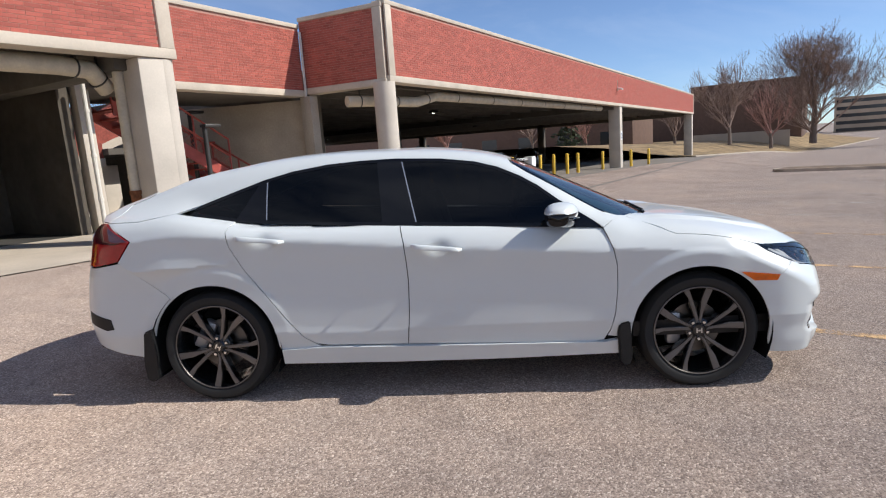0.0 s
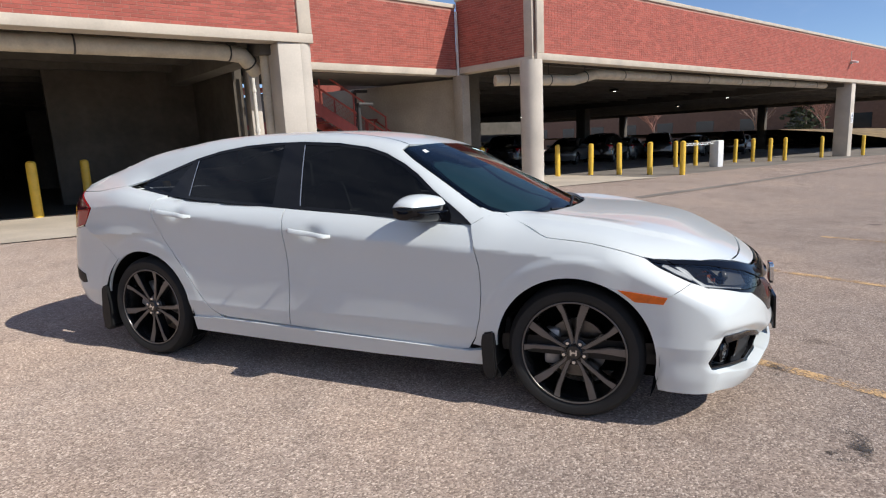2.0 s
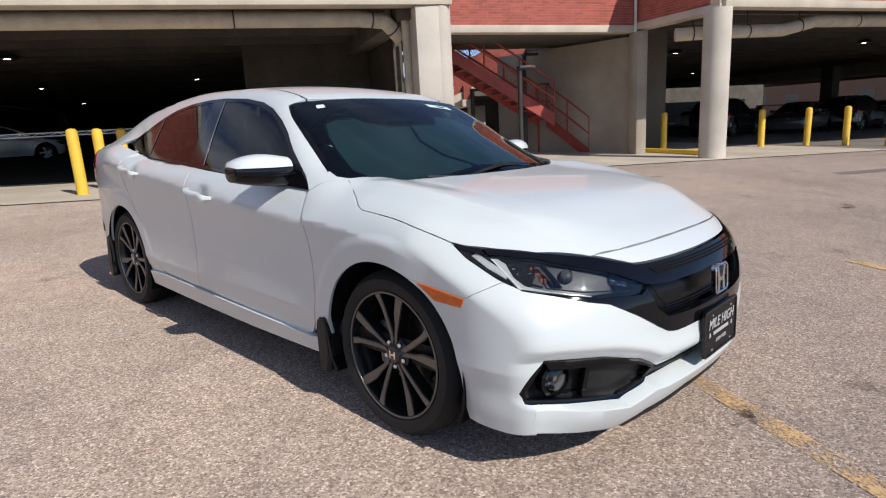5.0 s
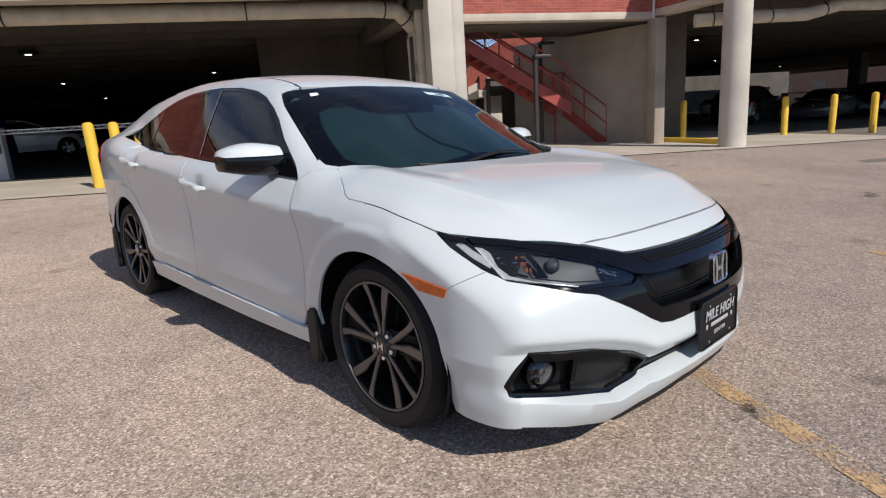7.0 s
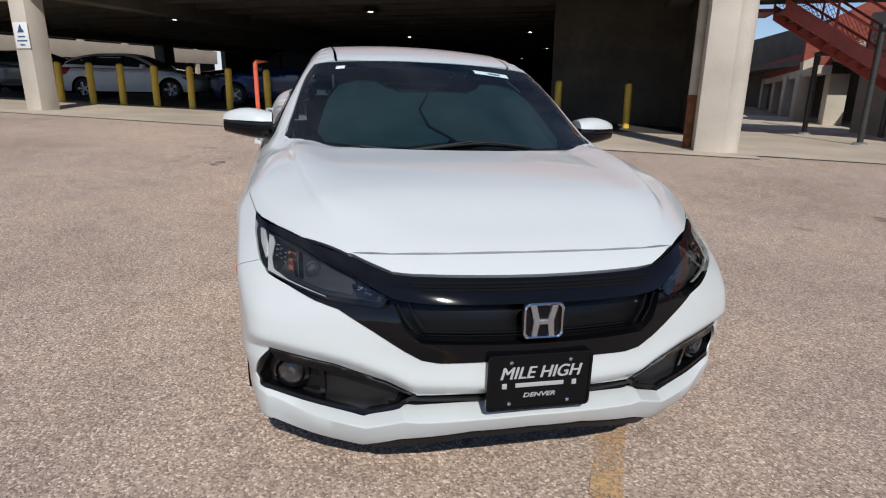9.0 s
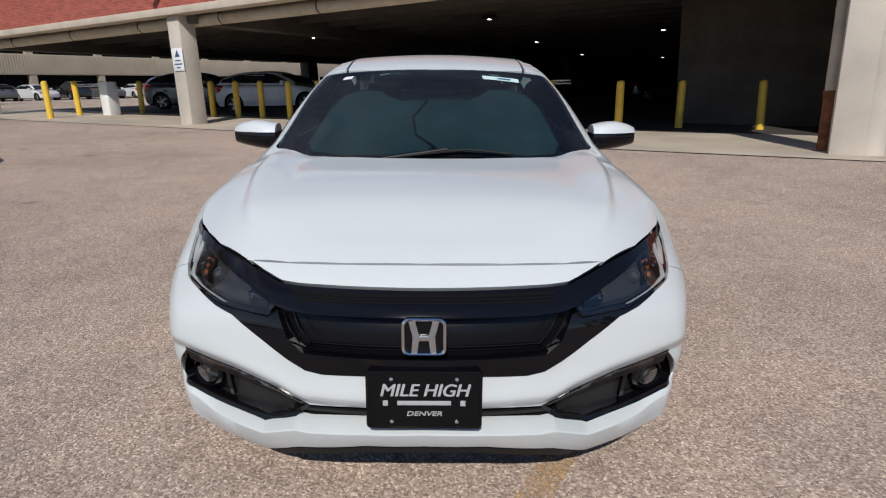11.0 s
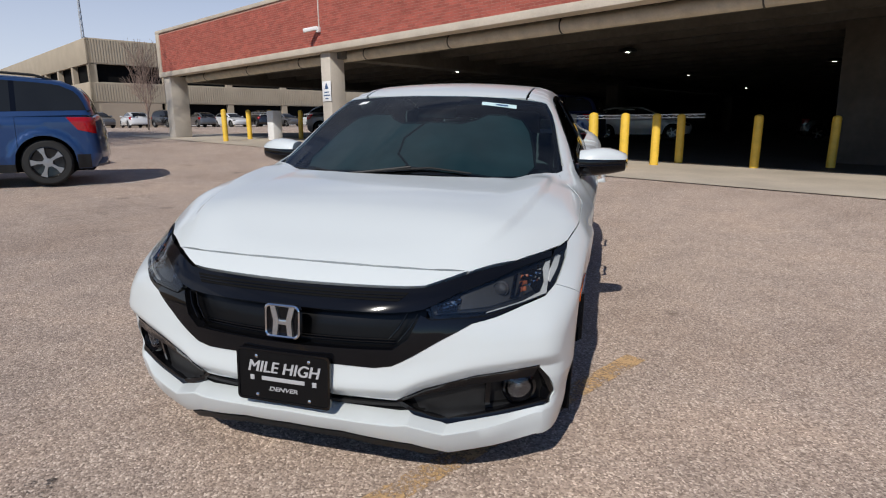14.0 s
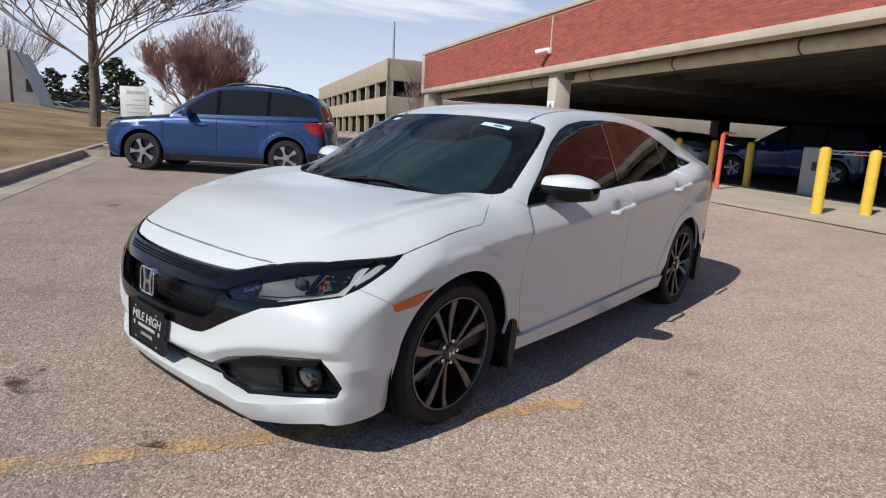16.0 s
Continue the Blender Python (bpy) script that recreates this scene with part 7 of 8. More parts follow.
    outer = [(p[0], p[2]) for p in rail3] + [(p[0], p[2]) for p in back_edge[::-1]] + [(x, zb(x) - 0.02) for x in np.linspace(float(back_edge[0][0]), xc - 0.12, 12)] + [(p[0], p[2]) for p in scr[::-1]]
    panel("cabin_frame", g, [("side", outer)], paint, c, gap=0, depth=0.0, step=step)
    glass_out = inset(densify(outer, 0.03), 0.075)
    glass_out = [(x, max(z, zb(x) + 0.025)) for x, z in glass_out]
    lines = list(seams)
    bounds = [-9] + [s for s in lines if -1.6 < s < 0.4] + [9]
    for p, q in zip(bounds, bounds[1:]):
        out = clip(clip(glass_out, (p + 0.035, 3), (p + 0.035, 0)) if p > -5 else glass_out, (q - 0.035, 0), (q - 0.035, 3)) if q < 5 else clip(glass_out, (p + 0.035, 3), (p + 0.035, 0))
        if len(out) > 3:
            panel("side_window", grown(g, 0.004), [("side", out)], TINT_FAR, c, "dark side window", gap=0, depth=0.004, step=step)
    for x in bounds[1:-1]:
        post = clip(clip(glass_out, (x - 0.036, 3), (x - 0.036, 0)), (x + 0.036, 0), (x + 0.036, 3))
        if len(post) > 2:
            panel("pillar_trim", grown(g, 0.003), [("side", post)], GLOSS_BLACK, c, gap=0, depth=0.003, step=step)
    for a in (a0, a1):
        for s in (1, -1):
            simple_wheel(c, a, s * (float(form.plan(np.array(a))) - 0.03), r, 5, face or SILVER_FACE)
            bm = bmesh.new()
            pts = arc(a, r, WA2 + 0.012, -20, 200, 20)
            y = float(form.plan(np.array(a)))
            r0 = [bm.verts.new((x, s * (y - 0.02), z)) for x, z in pts]
            r1 = [bm.verts.new((x, s * (y - 0.3), z)) for x, z in pts]
            for k in range(len(pts) - 1):
                bm.faces.new((r0[k], r0[k + 1], r1[k + 1], r1[k]))
            bm.faces.new(r1)
            part("wheel_housing", bm, VOID, c)
    bm = bmesh.new()
    box(bm, xr + 0.2, -0.7, 0.2, xn - 0.2, 0.7, 0.42, bevel=0.03)
    part("underbody", bm, VOID, c)
    if cladding:
        panel("sill_cladding", grown(f, 0.006), [("side", [(a0 + WA2, 0.21), (a1 - WA2, 0.21), (a1 - WA2, 0.33), (a0 + WA2, 0.33)])], cladding, c, gap=0, depth=0.03, step=step)
        panel("bumper_cladding", grown(f, 0.006), [("side", [(xr + 0.23, 0.25), (a0 - WA2, 0.25), (a0 - WA2, 0.46), (xr + 0.23, 0.46)])], cladding, c, gap=0, depth=0.03, step=step)
    if lamps:
        panel("tail_lamp", grown(f, 0.006), [("side", [(xr + 0.12, zb(xr + 0.3) - 0.05), (xr + 0.5, zb(xr + 0.3) - 0.05), (xr + 0.36, zb(xr + 0.3) - 0.24), (xr + 0.12, zb(xr + 0.3) - 0.30)])], RED_LENS, c, "red tail lamp", gap=0, step=0.04)
        zn = float(form.hood(np.array(xn - 0.35))) - 0.12
        panel("head_lamp", grown(f, 0.006), [("side", [(xn - 0.5, zn + 0.03), (xn - 0.17, zn - 0.02), (xn - 0.19, zn - 0.10), (xn - 0.36, zn - 0.08)])], BOWL, c, "clear head lamp", gap=0, step=0.04)
    for s in (1, -1):
        bm = bmesh.new()
        w = float(form.plan(np.array(xc - 0.45))) - 0.06
        box(bm, xc - 0.55, s * w if s > 0 else s * (w + 0.24), zb(xc - 0.5) + 0.0, xc - 0.42, s * (w + 0.24) if s > 0 else s * w, zb(xc - 0.5) + 0.15, bevel=0.04)
        part("door_mirror", bm, paint, c)
    for s0 in seams[:2] if len(seams) > 2 else ():
        x = s0 + 0.18
        p = on_surface(f, "side", np.array([x, x + 0.1, x + 0.2]), np.full(3, zb(x) - 0.13))
        for s in (1, -1):
            bm = bmesh.new()
            tube(bm, [(q[0], s * (q[1] + 0.02), q[2]) for q in p], 0.016, 8)
            part("door_handle", bm, paint, c)
    if rails:
        for s in (1, -1):
            bm = bmesh.new()
            tube(bm, [(rf - 0.15, s * 0.50, ztop(rf - 0.15) - 0.02), (rf - 0.35, s * 0.51, ztop(rf - 0.35) + 0.022), ((rf + rb) / 2, s * 0.51, ztop((rf + rb) / 2) + 0.025), (rb + 0.3, s * 0.51, ztop(rb + 0.3) + 0.02), (rb + 0.02, s * 0.50, ztop(rb + 0.02) - 0.03)], [0.012, 0.02, 0.02, 0.02, 0.012], 8)
            part("roof_rail", bm, MATT_BLACK, c, "black roof rail")
    return c


TINT_FAR = mat("dark_car_glass", (0.016, 0.018, 0.02), 0.08, vary=0.1, scale=3, fine=0, spec=0.3)
BLUE_PAINT = mat("blue_metallic", (0.013, 0.048, 0.150), 0.3, metal=0.35, vary=0.05, scale=3, fine=0.04, fine_scale=300, coat=1.0)
DEEP_BLUE = mat("deep_blue_metallic", (0.004, 0.016, 0.09), 0.3, metal=0.3, vary=0.05, scale=3, fine=0, coat=1.0)
BLACK_PAINT = mat("black_car_paint", (0.012, 0.012, 0.014), 0.25, vary=0.1, scale=3, fine=0, coat=1.0)
GREY_PAINT = mat("grey_car_paint", (0.12, 0.12, 0.125), 0.3, metal=0.3, vary=0.08, scale=3, fine=0, coat=1.0)
SNOW_PAINT = mat("white_car_paint", (0.7, 0.7, 0.7), 0.3, vary=0.05, scale=3, fine=0, coat=1.0)

SUV = Form(((-2.35, 0.78), (-1.9, 0.86), (-1.3, 0.885), (0.0, 0.895), (1.2, 0.885), (1.8, 0.85), (2.3, 0.74)),
           ((-2.4, 1.10), (0.4, 1.10), (0.8, 1.08), (1.2, 1.045), (1.7, 0.985), (2.05, 0.915), (2.3, 0.77)),
           ((-2.4, 1.06), (-2.12, 1.22), (-1.93, 1.44), (-1.74, 1.555), (-1.3, 1.625), (-0.6, 1.66), (-0.15, 1.64), (0.12, 1.575), (0.42, 1.41), (0.75, 1.20), (1.0, 1.05), (1.4, 0.82)),
           ((0.2, 2.06), (0.35, 2.15), (0.6, 2.20), (0.8, 2.18), (0.95, 2.06)),
           ((0.25, -2.07), (0.45, -2.16), (0.8, -2.13), (1.1, -2.05), (1.4, -1.93), (1.6, -1.76)),
           ((-2.4, 1.08), (-1.4, 1.06), (0.0, 1.025), (1.0, 0.995), (1.6, 0.95), (2.3, 0.85)), 0.34, (1.32, -1.32), 0.345)
HATCH = Form(((-2.2, 0.74), (-1.8, 0.85), (-1.2, 0.885), (0.0, 0.895), (1.2, 0.885), (1.8, 0.84), (2.25, 0.72)),
             ((-2.3, 1.02), (0.4, 0.98), (1.0, 0.97), (1.4, 0.92), (1.9, 0.80), (2.15, 0.70), (2.3, 0.58)),
             ((-2.3, 0.98), (-2.1, 1.10), (-1.8, 1.24), (-1.4, 1.35), (-0.9, 1.415), (-0.2, 1.425), (0.1, 1.40), (0.4, 1.30), (0.8, 1.12), (1.15, 0.95), (1.4, 0.84)),
             ((0.2, 2.1), (0.35, 2.18), (0.55, 2.22), (0.7, 2.16), (0.85, 2.0)),
             ((0.25, -2.14), (0.45, -2.22), (0.8, -2.2), (1.0, -2.14), (1.2, -1.95), (1.4, -1.6)),
             ((-2.3, 1.02), (-1.4, 0.99), (0.0, 0.95), (1.0, 0.92), (1.6, 0.86), (2.3, 0.7)), 0.42, (1.35, -1.35), 0.32)

parked_car("blue_suv", SUV, BLUE_PAINT, lot(-9.15, -1.72, -107), "blue compact SUV with black roof rails parked by the verge", seams=(-0.98, -0.06, 0.93), rails=True, cladding=MATT_BLACK, step=0.05)
white_hatch = parked_car("parked_hatchback", HATCH, SNOW_PAINT, lot(-14.4, 12.9, 20), "white hatchback parked in the shaded garage", "cars in the garage", seams=(-1.0, -0.1, 0.95), step=0.11)
dark_suv = parked_car("parked_suv", SUV, BLACK_PAINT, lot(13.73, 18.74, 25), "black SUV parked in the shaded garage", "cars in the garage", seams=(-1.0, -0.1, 1.0), step=0.11)
parked_car("parked_suv", SUV, DEEP_BLUE, lot(-9.3, 13.5, 200), "deep blue SUV parked in the shaded garage", "cars in the garage", seams=(-1.0, -0.1, 1.0), step=0.11)
grey_sedan = parked_car("parked_hatchback", HATCH, GREY_PAINT, lot(-18.9, 13.2, 25), "grey hatchback parked in the shaded garage", "cars in the garage", seams=(-1.0, -0.1, 0.95), step=0.11)
for src, spots in ((dark_suv, ((19.42, 19.22, 28), (27.01, 19.34, 20), (33.63, 20.2, 30), (-14.49, 19.32, 200), (40.43, 18.8, 205), (22.89, 31.35, 25), (-4.2, 31.07, 20))),
                   (grey_sedan, ((23.48, 19.18, 205), (30.6, 20.63, 25), (-22.5, 15.5, 22), (37.31, 19.8, 20), (-20.92, 20.41, 20), (17.7, 30.99, 20))),
                   (white_hatch, ((-10.16, 21.91, 30), (46.77, 21.39, 25), (29.4, 32.93, 20)))):
    for u, v, a in spots:
        copy_thing(src, lot(u, v, a))


# ---- verge, islands ----
def heap(name, u0, u1, v0, v1, rise, material, label, edge="v1", seed=1.0, step=0.8, kind="structure", category="verge"):
    """Raised planted ground: flat sheet that swells away from its kerb."""
    bm = bmesh.new()
    nu, nv = max(2, int((u1 - u0) / step)), max(2, int((v1 - v0) / step))
    g = []
    for i in range(nu + 1):
        row = []
        for j in range(nv + 1):
            u, v = u0 + (u1 - u0) * i / nu, v0 + (v1 - v0) * j / nv
            away = {"v1": v1 - v, "u0": u - u0, "mid": min(u - u0, u1 - u, v - v0, v1 - v)}[edge]
            s = min(1, away / (0.6 if edge == "mid" else 9.0))
            row.append(bm.verts.new((u, v, gz(u, v) + 0.10 + rise * s * s * (3 - 2 * s) + 0.05 * noise.noise((u * 0.6, v * 0.6, seed)))))
        g.append(row)
    for i in range(nu):
        for j in range(nv):
            bm.faces.new((g[i][j], g[i + 1][j], g[i + 1][j + 1], g[i][j + 1]))
    return solo(name, bm, material, LOT, label, category, kind=kind, smooth=80)


def kerb(points, label="weathered concrete kerb"):
    """A real step of concrete along a line."""
    bm = bmesh.new()
    pts = [Vector((u, v, 0)) for u, v in points]
    rings = []
    for i, p in enumerate(pts):
        d = (pts[min(i + 1, len(pts) - 1)] - pts[max(i - 1, 0)]).normalized()
        n = Vector((-d.y, d.x, 0))
        z = gz(p.x, p.y)
        rings.append([bm.verts.new(p + n * o + Vector((0, 0, z + h))) for o, h in ((-0.09, -0.1), (-0.08, 0.12), (-0.06, 0.145), (0.07, 0.15), (0.09, -0.1))])
    for r0, r1 in zip(rings, rings[1:]):
        for k in range(4):
            bm.faces.new((r0[k], r0[k + 1], r1[k + 1], r1[k]))
    bm.faces.new(rings[0])
    bm.faces.new(rings[-1][::-1])
    solo("kerb", bm, KERB, LOT, label, "kerb", group="kerbs", kind="structure")


heap("verge_south", -75, -4.5, -32, -4.85, 0.75, GRASS, "dry straw-coloured grass verge", step=1.0)
kerb([(-75 + k * 1.5, -4.78) for k in range(47)] + [(-4.6, -4.9), (-4.4, -5.4), (-4.4, -12.0)])
ISL = [(-13.2, -4.7), (-13.2, 0.2), (-13.05, 0.75), (-12.5, 1.15), (-11.9, 1.15), (-11.4, 0.75), (-11.25, 0.2), (-11.25, -4.7)]
kerb(ISL)
heap("planting_island", -13.15, -11.3, -4.7, 0.85, 0.05, SOIL, "brown earth bed inside a kerbed island", "mid", step=0.4)
def north_line(u):
    return 10.5 - (u - 63.5) * 0.187


def north_verge():
    """A slope of dry grass that rises from a slanting kerb."""
    bm = bmesh.new()
    rows = []
    for i in range(56):
        u = 63.5 + i * 2.0
        row = []
        for j in range(26):
            w = j * 0.6 if j < 16 else 9.6 + (j - 16) * 6.0
            v = north_line(u) + w
            s = min(1, w / 15.0)
            row.append(bm.verts.new((u, v, gz(u, v) * 1.0 + 0.12 + 1.9 * s * s * (3 - 2 * s) + 0.06 * noise.noise((u * 0.4, v * 0.4, 3.0)))))
        rows.append(row)
    for r0, r1 in zip(rows, rows[1:]):
        for k in range(25):
            bm.faces.new((r0[k], r1[k], r1[k + 1], r0[k + 1]))
    solo("verge_north", bm, GRASS, LOT, "dry straw-coloured grass slope", "verge", kind="structure", smooth=80)


north_verge()
kerb([(63.5 + 2.0 * k, north_line(63.5 + 2.0 * k) - 0.06) for k in range(55)])
heap("soil_island", 30.4, 32.6, -9.0, 0.5, 0.12, SOIL, "bare earth mound in a kerbed island", "mid", step=0.5)
kerb([(30.4, -9.0), (30.4, 0.0), (30.7, 0.45), (31.5, 0.6), (32.3, 0.45), (32.6, 0.0), (32.6, -9.0)])
sheet("gutter_strip", -13.0, -4.6, -4.65, -4.25, 0.005, KERB, "pale concrete gutter by the kerb", "pavement")


# ---- trees ----
def bare_tree(name, m, height, spread, seed, label, twig=TWIG, levels=5, trunk_r=None, fork=0.28, sides=6, leader=False, rise=0.30):
    rnd = random.Random(seed)
    t = thing(name, m, label, "tree", "bare trees")
    trunk, crown = bmesh.new(), bmesh.new()
    r0 = trunk_r or height * 0.026
    thin = min(0.014, height * 0.0014)

    def grow(bm, p, d, length, r, level):
        pts, rad, q, dd = [p], [r], p.copy(), d.copy()
        n = 9 if leader and level == 0 else 4 if level < 3 else 3
        for k in range(n):
            dd = (dd + Vector((rnd.uniform(-1, 1), rnd.uniform(-1, 1), rnd.uniform(-0.4, 0.8))) * (0.07 + 0.05 * level)).normalized()
            q = q + dd * (length / n)
            pts.append(q.copy())
            rad.append(max(thin, r * (1 - ((0.8 if leader else 0.25) if level == 0 else 0.5) * (k + 1) / n)))
        tube(bm, pts, rad, sides if level < 2 else 4 if level < 4 else 3, caps=False)
        if level >= levels:
            return
        for k in range((26 if leader else 5) if level == 0 else 4 if level < 3 else 3):
            i = ((2 if rise < 0.6 else 1) + k * 7 // 26 if leader else rnd.randint(n - 1, n)) if level == 0 else rnd.randint(1, n)
            az = rnd.uniform(0, 2 * math.pi)
            side = Vector((math.cos(az), math.sin(az), 0))
            nd = (dd * rnd.uniform(0.55, 1.0) + side * spread * rnd.uniform(0.6, 1.1) + Vector((0, 0, rnd.uniform(0.0, 0.35)))).normalized()
            if leader and level == 0:
                az = k * 2.4 + rnd.uniform(-0.3, 0.3)
                nd = Vector((math.cos(az), math.sin(az), rise + 0.035 * k)).normalized()
            nl = height * ((0.36 if rise < 0.6 else 0.42) - 0.007 * k if leader else 0.34) * rnd.uniform(0.75, 1.1) if level == 0 else length * rnd.uniform(0.55, 0.8)
            grow(crown, pts[i], nd, nl, max(thin, rad[i] * (rnd.uniform(0.26, 0.36) if leader and level == 0 else rnd.uniform(0.5, 0.72))), level + 1)
        if level > 0:
            grow(crown, pts[-1], (dd + Vector((0, 0, 0.15))).normalized(), length * 0.7, rad[-1], level + 1)

    grow(trunk, Vector((0, 0, -0.2)), Vector((rnd.uniform(-0.05, 0.05), rnd.uniform(-0.05, 0.05), 1)).normalized(), height * (0.85 if leader else fork), r0, 0)
    part("trunk", trunk, BARK, t, smooth=60)
    part("crown", crown, twig, t, "bare branches and twigs", smooth=0)
    return t


bare_tree("bare_tree", lot(-20.5, -6.27, 0, 0.45), 10.5, 1.0, 5, "large leafless tree on the grass verge", levels=5, trunk_r=0.19, leader=True, rise=0.55)
bare_tree("bare_tree", lot(-37.0, -4.4, 30, 0.0), 6.6, 0.62, 9, "leafless tree with reddish twigs", TWIG_RED, levels=6, fork=0.12)
bare_tree("bare_tree", lot(-41.0, -2.0, 30, 0.0), 6.4, 0.66, 13, "leafless tree with reddish twigs", TWIG_RED, levels=6, fork=0.12)
bare_tree("bare_tree", lot(-45.0, -15.8, 30, 0.3), 7.0, 0.5, 15, "slim leafless tree behind the parked truck", TWIG, levels=4, trunk_r=0.1)
bare_tree("bare_tree", lot(-30.0, 8.2, 0), 4.2, 0.5, 21, "thin young leafless tree", TWIG, levels=4, trunk_r=0.05)
bare_tree("bare_tree", lot(118.2, 1.8, 0, 1.41), 15.5, 0.8, 31, "large leafless tree with many twigs", TWIG, levels=5, trunk_r=0.6, leader=True, rise=0.75)
bare_tree("bare_tree", lot(91.2, 11.1, 0, 1.42), 11, 0.5, 33, "leafless tree by the brown building", TWIG, levels=5, fork=0.22)
bare_tree("bare_tree", lot(127.2, -12.3, 0, 1.56), 18, 0.75, 37, "large leafless tree with many twigs", TWIG, levels=5, fork=0.2)
bare_tree("bare_tree", lot(38.0, -7.2, 0), 7.0, 0.8, 51, "leafless tree on the earth island", TWIG, levels=4, fork=0.25)
for u, v, up, s in ((100.2, 6.6, 0.6, 41), (94.2, 19.2, 1.61, 43), (88.2, 31.2, 1.55, 45), (100.2, 46.2, 1.68, 47), (85.2, 55.2, 1.51, 49)):
    bare_tree("bare_tree", lot(u, v, 0, up), 8.2 + 1.5 * (s % 3), 0.75, s, "small leafless tree with tangled branches", TWIG_RED if s % 4 == 1 else TWIG, levels=4, fork=0.2)


def conifer(m, height, seed):
    rnd = random.Random(seed)
    t = thing("conifer", m, "dark green pine tree in the distance", "tree", "conifers")
    bm = bmesh.new()
    tube(bm, [(0, 0, -0.3), (0, 0, height * 0.9)], [height * 0.03, height * 0.006], 6)
    part("trunk", bm, BARK, t)
    bm = bmesh.new()
    for k in range(520):
        h = rnd.uniform(0.05, 1.0)
        r = height * 0.42 * (1 - h) ** 0.5 * rnd.uniform(0.35, 1.0) * (1 + 0.3 * math.sin(h * 17))
        a = rnd.uniform(0, 2 * math.pi)
        c = Vector((r * math.cos(a), r * math.sin(a), h * height))
        s = height * 0.075 * rnd.uniform(0.5, 1.2)
        vs = [bm.verts.new(c + Vector((rnd.uniform(-1, 1), rnd.uniform(-1, 1), rnd.uniform(-0.6, 0.6))) * s) for _ in range(4)]
        for i, j, l in ((0, 1, 2), (0, 2, 3), (0, 3, 1), (1, 3, 2)):
            bm.faces.new((vs[i], vs[j], vs[l]))
    part("crown", bm, NEEDLE, t, "ragged needle clumps", smooth=0)


for u, v, h, s in ((-80, -22, 5.6, 1), (-80, -15.2, 7.4, 2), (-80, -18.4, 6.2, 3), (-81, -13.6, 6.0, 11), (-82, -3.5, 6.5, 4), (-85, 1.5, 5.5, 5), (-66, -22, 6.0, 6), (109.2, -17.5, 7.5, 7), (-90, 6, 6, 8), (97.2, 37.2, 9, 9)):
    conifer(lot(u, v, 0), h, s)


# ---- far buildings ----
def beige_garage():
    b = thing("beige_parking_building", LOT @ pose(-67.0, 15.5, 1.2), "beige precast parking building with three storeys", "building")
    L, W = 62.0, 70.0
    # black block stands in for the shade inside the storeys
    bm = bmesh.new()
    box(bm, -L, 0.6, 0, -0.6, W, 8.0)
    part("core", bm, VOID, b)
    for z0, z1 in ((2.35, 4.4), (6.2, 8.7)):
        for nm, (x0, y0, x1, y1) in (("spandrel", (-L, -0.05, 0.05, 0.35)), ("spandrel", (-0.35, -0.05, 0.05, W))):
            bm = bmesh.new()
            box(bm, x0, y0, z0, x1, y1, z1, bevel=0.03)
            part(nm, bm, BEIGE, b)
        n = 110
        for k in range(n):
            bm = bmesh.new()
            y = 0.3 + k * 0.26
            box(bm, 0.05, y, z0 + 0.1, 0.09, y + 0.12, z1 - 0.1)
            part("rib", bm, BEIGE, b)
    for k in range(10):
        x = -k * 6.2
        bm = bmesh.new()
        box(bm, x - 0.7, 0.0, -1, x, 0.5, 8.0)
        part("pier", bm, BEIGE, b)
    for k in range(10):
        bm = bmesh.new()
        box(bm, -0.5, k * 7.2, -1, 0.0, k * 7.2 + 0.7, 8.0)
        part("pier", bm, BEIGE, b)
    bm = bmesh.new()
    box(bm, -0.2, 0.7, -0.5, 0.02, 6.8, 2.36)
    part("ground_panel", bm, FAR_TAN, b)
    bm = bmesh.new()
    box(bm, -50, 6, 8.0, -44, 12, 11.0)
    part("stair_tower", bm, BEIGE, b)


beige_garage()
mast = thing("radio_mast", LOT @ pose(-147, 36, 0.6), "thin lattice radio mast far away", "mast")
bm = bmesh.new()
for dx, dy in ((-0.5, -0.3), (0.5, -0.3), (0, 0.55)):
    tube(bm, [(dx, dy, 0), (dx * 0.3, dy * 0.3, 28)], 0.10, 4)
for k in range(22):
    z, q = k * 1.25, 1 - k / 32
    tube(bm, [(-0.5 * q, -0.3 * q, z), (0.5 * q, -0.3 * q, z + 1.2)], 0.05, 3)
    tube(bm, [(0.5 * q, -0.3 * q, z), (0, 0.55 * q, z + 1.2)], 0.05, 3)
part("lattice", bm, GALV, mast)


